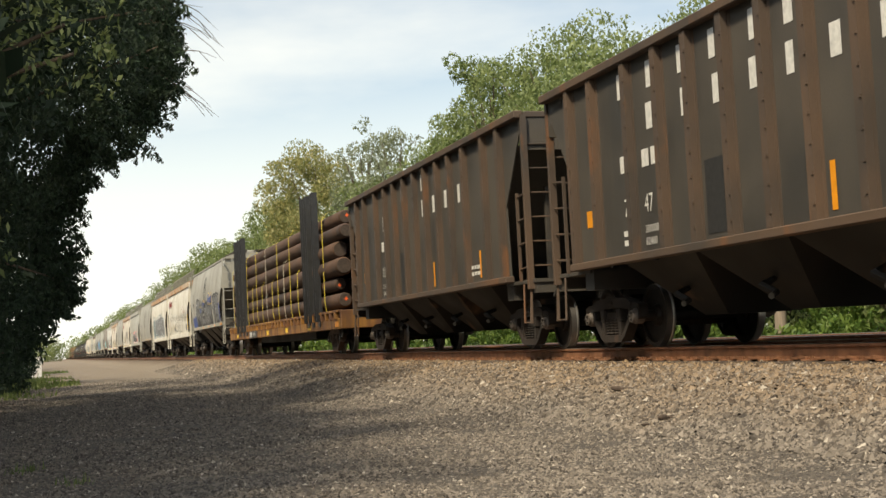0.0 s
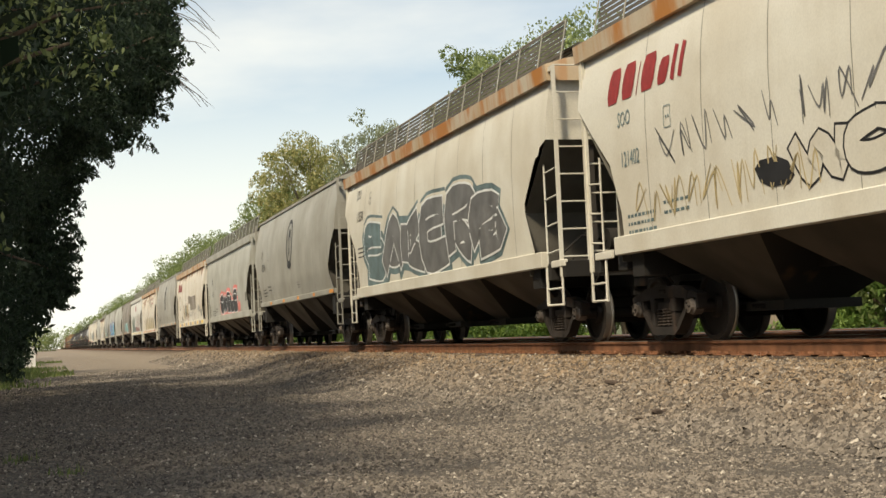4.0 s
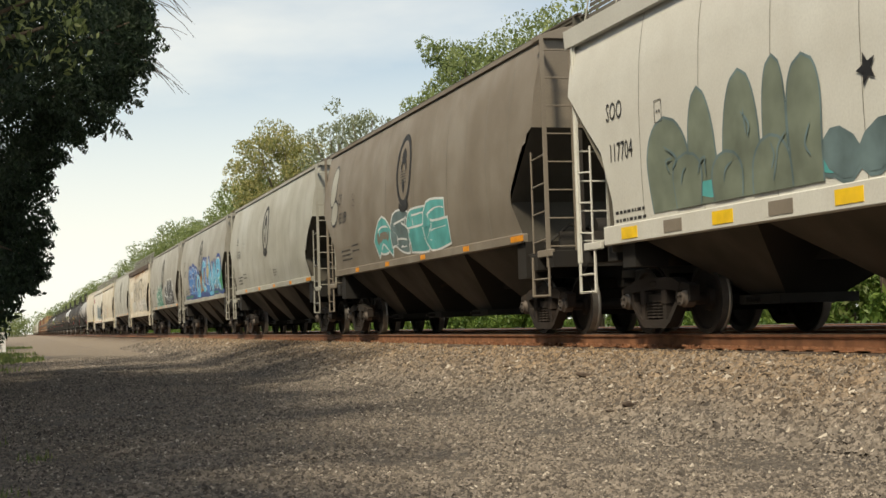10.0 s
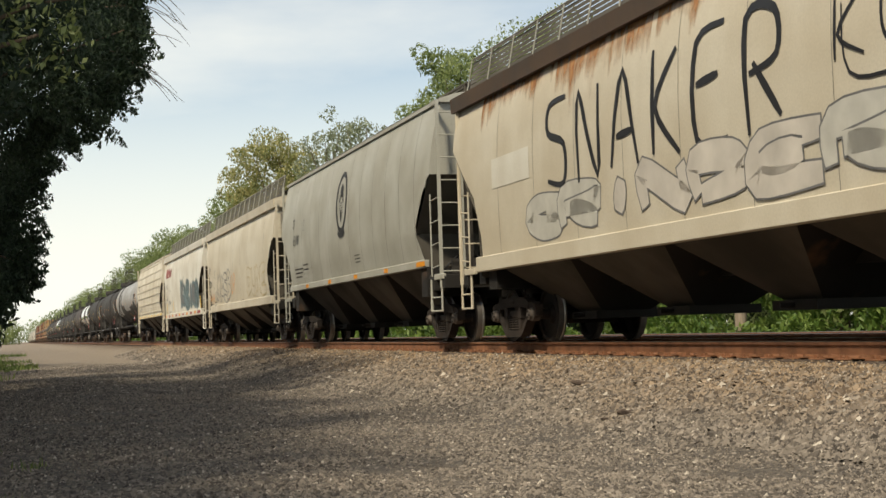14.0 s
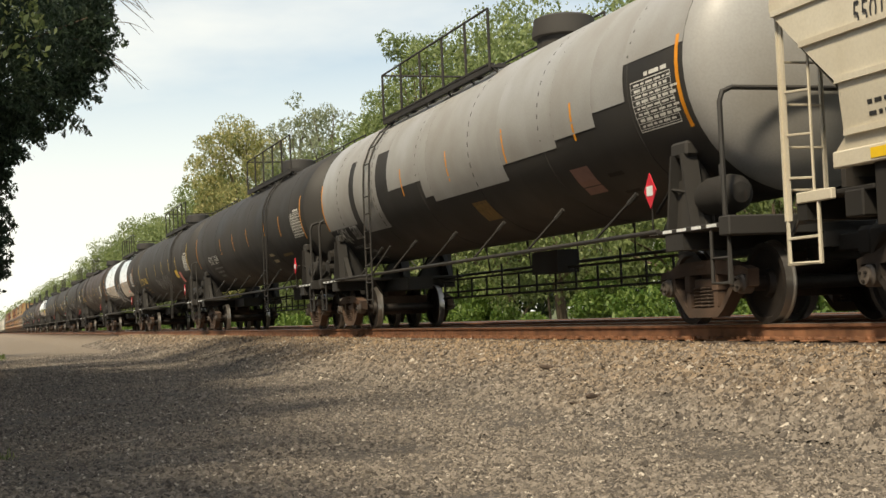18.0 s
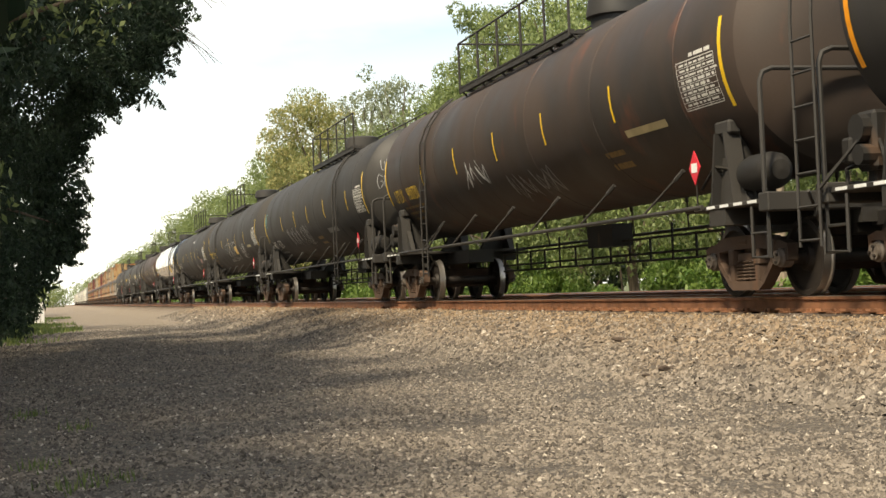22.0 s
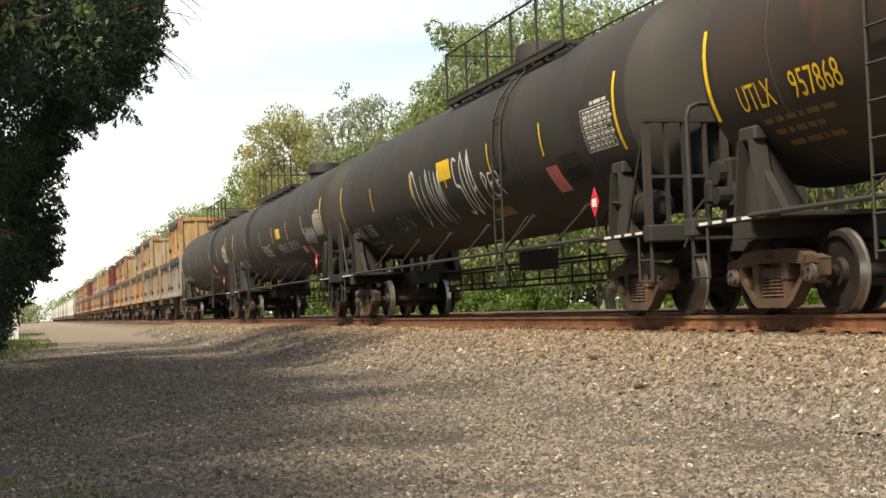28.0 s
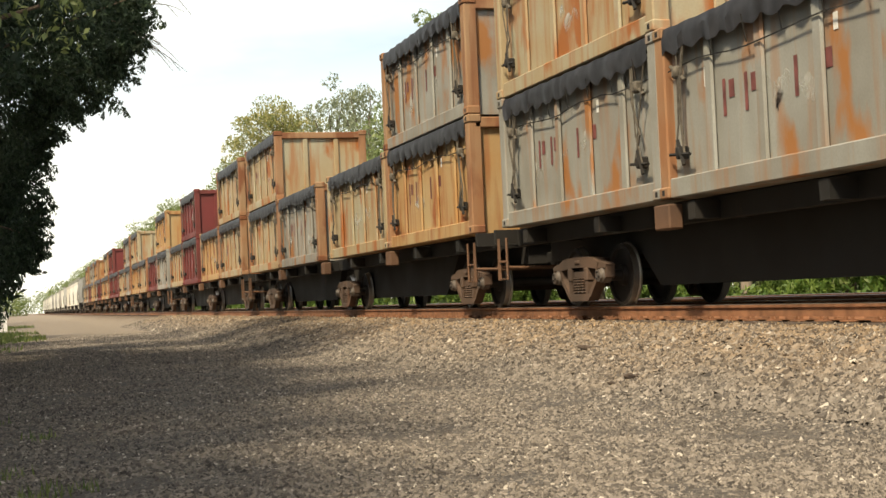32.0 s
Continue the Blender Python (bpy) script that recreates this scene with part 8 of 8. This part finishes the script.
    tanks = [
        tank_car(TANK, "grey and black patch-painted tank car, silver above", "5372", wht, ORANGE, 4.9, 1, [tank_band(a, b, TANK_GREY, c) for a, b, c in ((6.5, 9.05, -0.50), (4.3, 6.1, -0.67), (3.45, 4.3, 0.35), (1.3, 3.45, -0.20), (0.85, 1.3, -0.42), (-2.9, 0.85, -0.50), (-5.1, -2.9, -0.33), (-6.5, -5.1, -0.26), (-7.5, -6.5, -0.14), (-9.1, -7.5, 0.16))] + [tank_band(6.1, 6.5, TANK_GREY, 0.40), head_paint(TANK_GREY), tank_patch(-1.45, -0.75, 1.83, 2.14, OCHRE_DIM), tank_patch(-5.75, -5.15, 1.87, 2.23, PINK_BROWN), tank_patch(-6.6, -6.15, 1.80, 2.07, UNDER)], code="SHQX", stripes=(2.5, -0.3, -3.1, -5.8), deck=4.5),
        tank_car(TANK, black, "50244", wht, ORANGE, -4.4, 2, [tank_patch(-4.1, -3.5, 1.95, 2.2, OCHRE), tank_patch(-6.4, -5.2, 2.05, 2.12, OCHRE_DIM)], 6.6, "PROX", stripes=(3.7, 1.2, -1.3, -4.1, -6.2)),
        tank_car(TANK, black + " and faint graffiti", "957088", YELLOW, YELLOW, -4.5, 3, [tank_tags(-2.2, 2.4, 1.95, 2.55, 9, 203, SILVER_SPRAY), tank_tags(-2.0, 2.2, 1.9, 2.3, 6, 233, SPRAY_GREY, 0.06), tank_patch(-5.42, -4.66, 2.25, 2.56, YELLOW), tank_patch(-6.28, -5.70, 2.04, 2.45, SALMON), tank_patch(-7.02, -6.56, 1.92, 2.18, UNDER)], 7.7, stripes=(5.0, 1.75, -0.74, -3.24, -5.47), rear=8.6),
        tank_car(TANK, "black tank car with two glossy new-painted bands", "33648", wht, ORANGE, 9.9, 4, [tank_band(1.6, 7.7, TANK_GLOSS, -0.75, 2.2), tank_band(-6.1, -1.9, TANK_GLOSS, -0.75, 2.2), tank_letters("SNAKE", -1.4, 2.2, 1.75, 2.75, 204, (SILVER_SPRAY, SPRAY_GREY), WHITE_SPRAY, None, 0.3, None, 0.3, (0.6, 0.4), 0.05), tank_patch(-5.6, -4.8, 2.0, 2.4, SALMON)]),
        tank_car(TANK_RUST, "rust-brown tank car with weathered top", "900730", YELLOW, YELLOW, 5.4, 5, [tank_tags(1.2, 2.8, 2.2, 2.75, 3, 205, WHITE_SPRAY), tank_tags(-2.0, 0.4, 1.8, 2.3, 6, 235, SILVER_SPRAY, 0.025), tank_patch(-5.2, -4.5, 1.95, 2.2, OCHRE_DIM), tank_patch(-7.0, -5.6, 2.32, 2.42, OCHRE)], stripes=(5.7, 3.0, 0.3, -2.4, -5.4), deck=3.3),
        tank_car(TANK, black + " and white tags", "50390", wht, YELLOW, -5.2, 6, [head_script("UKS", -1.14, -0.72, 3.42, 3.68, 226, SILVER_SPRAY, 0.015), head_script("GRCSA", -1.26, -0.36, 2.98, 3.28, 227, SILVER_SPRAY, 0.015), tank_tags(0.4, 4.4, 1.9, 2.6, 7, 207, SILVER_SPRAY), tank_patch(-1.2, -0.45, 1.88, 2.11, OCHRE_DIM), tank_patch(-4.2, -2.7, 2.12, 2.26, SPRAY_GREY), tank_patch(-6.2, -5.6, 1.85, 2.14, UNDER), tank_script("HE", 8.4, 8.9, 2.9, 3.35, 221, TEAL, 0.04)], code="SHQX"),
        tank_car(TANK, black + " and white scrawls", "956439", YELLOW, YELLOW, 5.6, 7, [tank_script("SEMOSB", -2.2, 2.0, 2.0, 2.8, 208, WHITE_SPRAY, 0.03), tank_patch(-2.0, -1.2, 2.25, 2.6, YELLOW), tank_script("WM", -4.6, -3.2, 2.0, 2.6, 209, WHITE_SPRAY, 0.035), tank_patch(-6.6, -5.6, 2.40, 2.50, OCHRE)], stripes=(5.7, 3.1, 0.4, -2.14, -5.14), deck=3.4),
        tank_car(TANK, black, "340038", wht, YELLOW, 11.0, 8, [tank_spray(-3.2, -2.7, 2.0, 2.3, 1, 210, SPRAY_GREY, SPRAY_GREY), tank_patch(-4.9, -4.4, 1.95, 2.2, OCHRE_DIM), tank_patch(-6.5, -5.8, 2.30, 2.56, PINK_BROWN), tank_patch(-6.4, -5.3, 2.55, 3.0, UNDER), tank_patch(-7.2, -6.7, 1.95, 2.25, UNDER), tank_patch(-2.55, -2.3, 3.55, 3.72, STENCIL)], stripes=(4.6, 1.7, -1.13, -3.16, -5.27)),
        tank_car(TANK_GLOSS, "glossy clean black tank car", "958214", wht, YELLOW, -5.2, 9, [tank_patch(-5.1, -4.2, 2.3, 2.8, YELLOW)]),
        tank_car(TANK_RUST, "rust-tinged black tank car with yellow lettering", "957868", YELLOW, YELLOW, 5.4, 10, [tank_tags(-3.0, 2.0, 2.0, 2.6, 8, 211, SILVER_SPRAY, 0.025)]),
        tank_car(TANK, black + " and white scrawls", "51158", wht, YELLOW, -3.9, 11, [tank_patch(-0.9, 0.0, 2.72, 3.1, YELLOW), tank_script("DINM", -0.2, 2.1, 1.95, 3.0, 212, WHITE_SPRAY, 0.05), tank_script("SOA", -2.3, -1.0, 2.0, 3.1, 213, WHITE_SPRAY, 0.07), tank_script("ON", 2.9, 4.3, 2.0, 2.3, 214, TEAL, 0.03), tank_script("PER", -3.6, -2.6, 2.2, 2.6, 215, WHITE_SPRAY, 0.05), tank_patch(-3.2, -2.2, 1.85, 2.0, OCHRE_DIM), tank_patch(-6.3, -5.8, 2.0, 2.4, SALMON), tank_patch(-7.3, -6.5, 2.1, 2.5, UNDER)], code="SHQX", cage=True, stripes=(5.75, 2.1, -0.45, -3.25, -5.95)),
        tank_car(TANK, black + " and small white scrawls", "51188", wht, YELLOW, 4.8, 12, [tank_patch(-2.02, -1.24, 2.67, 2.99, YELLOW), tank_script("PRONCE", 0.2, 1.9, 2.2, 2.55, 216, WHITE_SPRAY, 0.035), tank_script("ERNIEL", -2.9, -1.2, 2.2, 2.45, 217, WHITE_SPRAY, 0.025), tank_script("GRNDIN", -4.7, -3.0, 2.2, 2.45, 218, WHITE_SPRAY, 0.022), tank_tags(-7.6, -6.0, 2.2, 2.75, 9, 219, WHITE_SPRAY, 0.03), tank_patch(-5.4, -4.9, 2.05, 2.25, SALMON), tank_patch(-6.3, -5.7, 1.9, 2.2, PINK_BROWN), tank_tags(-2.6, 1.8, 1.7, 2.0, 12, 220, SPRAY_GREY, 0.03)], code="SHQX", cage=True, deck=3.9, stripes=(5.75, 2.1, -0.45, -3.25, -5.95)),
        tank_car(TANK, black, "51376", wht, YELLOW, -4.6, 13, [tank_patch(-2.4, -1.4, 1.95, 2.25, OCHRE_DIM), tank_patch(-3.6, -2.6, 1.9, 2.02, SPRAY_GREY), tank_patch(-4.3, -3.7, 2.15, 2.45, SALMON)], 8.0, code="SHQX", cage=True, stripes=(5.75, 2.1, -0.45, -3.25, -5.95)),
    ]
    lead = 382.75
    for i, c in enumerate(tanks):
        couple(c, lead + {0: 0.35, 6: 0.2, 7: 0.1, 8: 0.5, 9: 0.85, 10: 0.8, 11: 0.8, 12: 0.25}.get(i, 0.0), 20.84)
        lead += 20.84
    lead -= 0.2
    Y, G, O, R = BOX_YELLOW, BOX_GREY, BOX_RUST, BOX_RED
    # below, then above, slot by slot on each flat
    stacks = [((G, G, G, G), {0: O, 3: Y}), ((O, Y, G, Y), {0: G, 3: Y}), ((Y, O, R, Y), {0: Y, 2: R}), ((G, R, Y, O), {0: O, 3: Y}),
              ((G, Y, R, R), {0: G, 3: R}), ((Y, O, R, G), {0: Y, 3: O}), ((O, R, G, Y), {0: G, 2: Y})]
    first_flat, kept = None, {}
    for k in range(7):
        mid = lead + 13.88
        car = container_flat() if first_flat is None else copy_thing(first_flat, pose(0, 0, 0))
        first_flat = first_flat or car
        couple(car, lead, 27.76)
        for slot in range(4):
            for level in (0, 1):
                if level and slot not in stacks[k][1]:
                    continue
                n = k * 7 + slot * 2 + level * 3
                st = stacks[k][1][slot] if level else stacks[k][0][slot]
                words = {"rust_streaked_yellow_steel": "rust-streaked yellow", "rust_streaked_grey_steel": "rust-streaked grey", "orange_rust_steel": "orange rusty", "maroon_steel": "maroon"}[st.name]
                post = POST_RUST if n % 3 and st is not BOX_RED else st
                b = waste_container(st, post, words + " steel waste container with a ragged black tarpaulin", n)
                y = lead + (3.70, 9.94, 17.46, 23.62)[slot]
                b.location = (TRACK, y, 1.365 + level * (BOX_H + 0.052))
                TRAIN.append((b, y))
        lead += 27.76
    rest = [("cyl", DARK_GREY), ("acf", WHITE), ("acf", WHITE), ("acf", CREAM), ("cyl", GREY), ("acf", RUSTY_WHITE), ("cyl", BROWN_GREY), ("acf", WHITE), ("cyl", GREY), ("acf", WHITE)]
    for shape, m in rest * 2:
        couple(covered_hopper(shape, m, "distant covered hopper in faded paint"), lead, 17.53)
        lead += 17.53


build_ground()
build_track(TRACK, "track", True)
build_track(TRACK + 4.15, "far_track", False)
build_stones()
build_plants()
build_grass()
build_fence()
build_train()


# ---------------------------------------------------------------- movement
def motions():
    turn = SPEED / WHEEL_R
    for ob, y0 in TRAIN:
        z = ob.location.z
        walk(ob, [(0.0, pose(TRACK, y0, z)), (32.0, pose(TRACK, y0 - SPEED * 32.0, z))])
        t0 = max(0.0, (y0 - 52.0) / SPEED)
        t1 = min(32.0, (y0 + 2.0) / SPEED)
        if t0 >= 32.0 or not any(c.name.startswith("truck") for c in ob.children):
            continue
        a, b = frame(t0), max(frame(t0) + 1, frame(t1))
        for tr in ob.children:
            if not tr.name.startswith("truck"):
                continue
            for w in tr.children:
                if w.name.startswith("wheelset"):
                    p = w.location.copy()
                    rows = [(0.0, pose(*p))] if a > 1 else []
                    last = 0.0
                    for n in range(a, b + 1):
                        last = math.degrees(turn) * (n - a) / FPS
                        rows.append(((n - 1) / FPS, pose(*p, last % 360.0)))
                    if b < frame(32.0):
                        rows.append((32.0, pose(*p, last % 360.0)))
                    walk(w, rows)


motions()
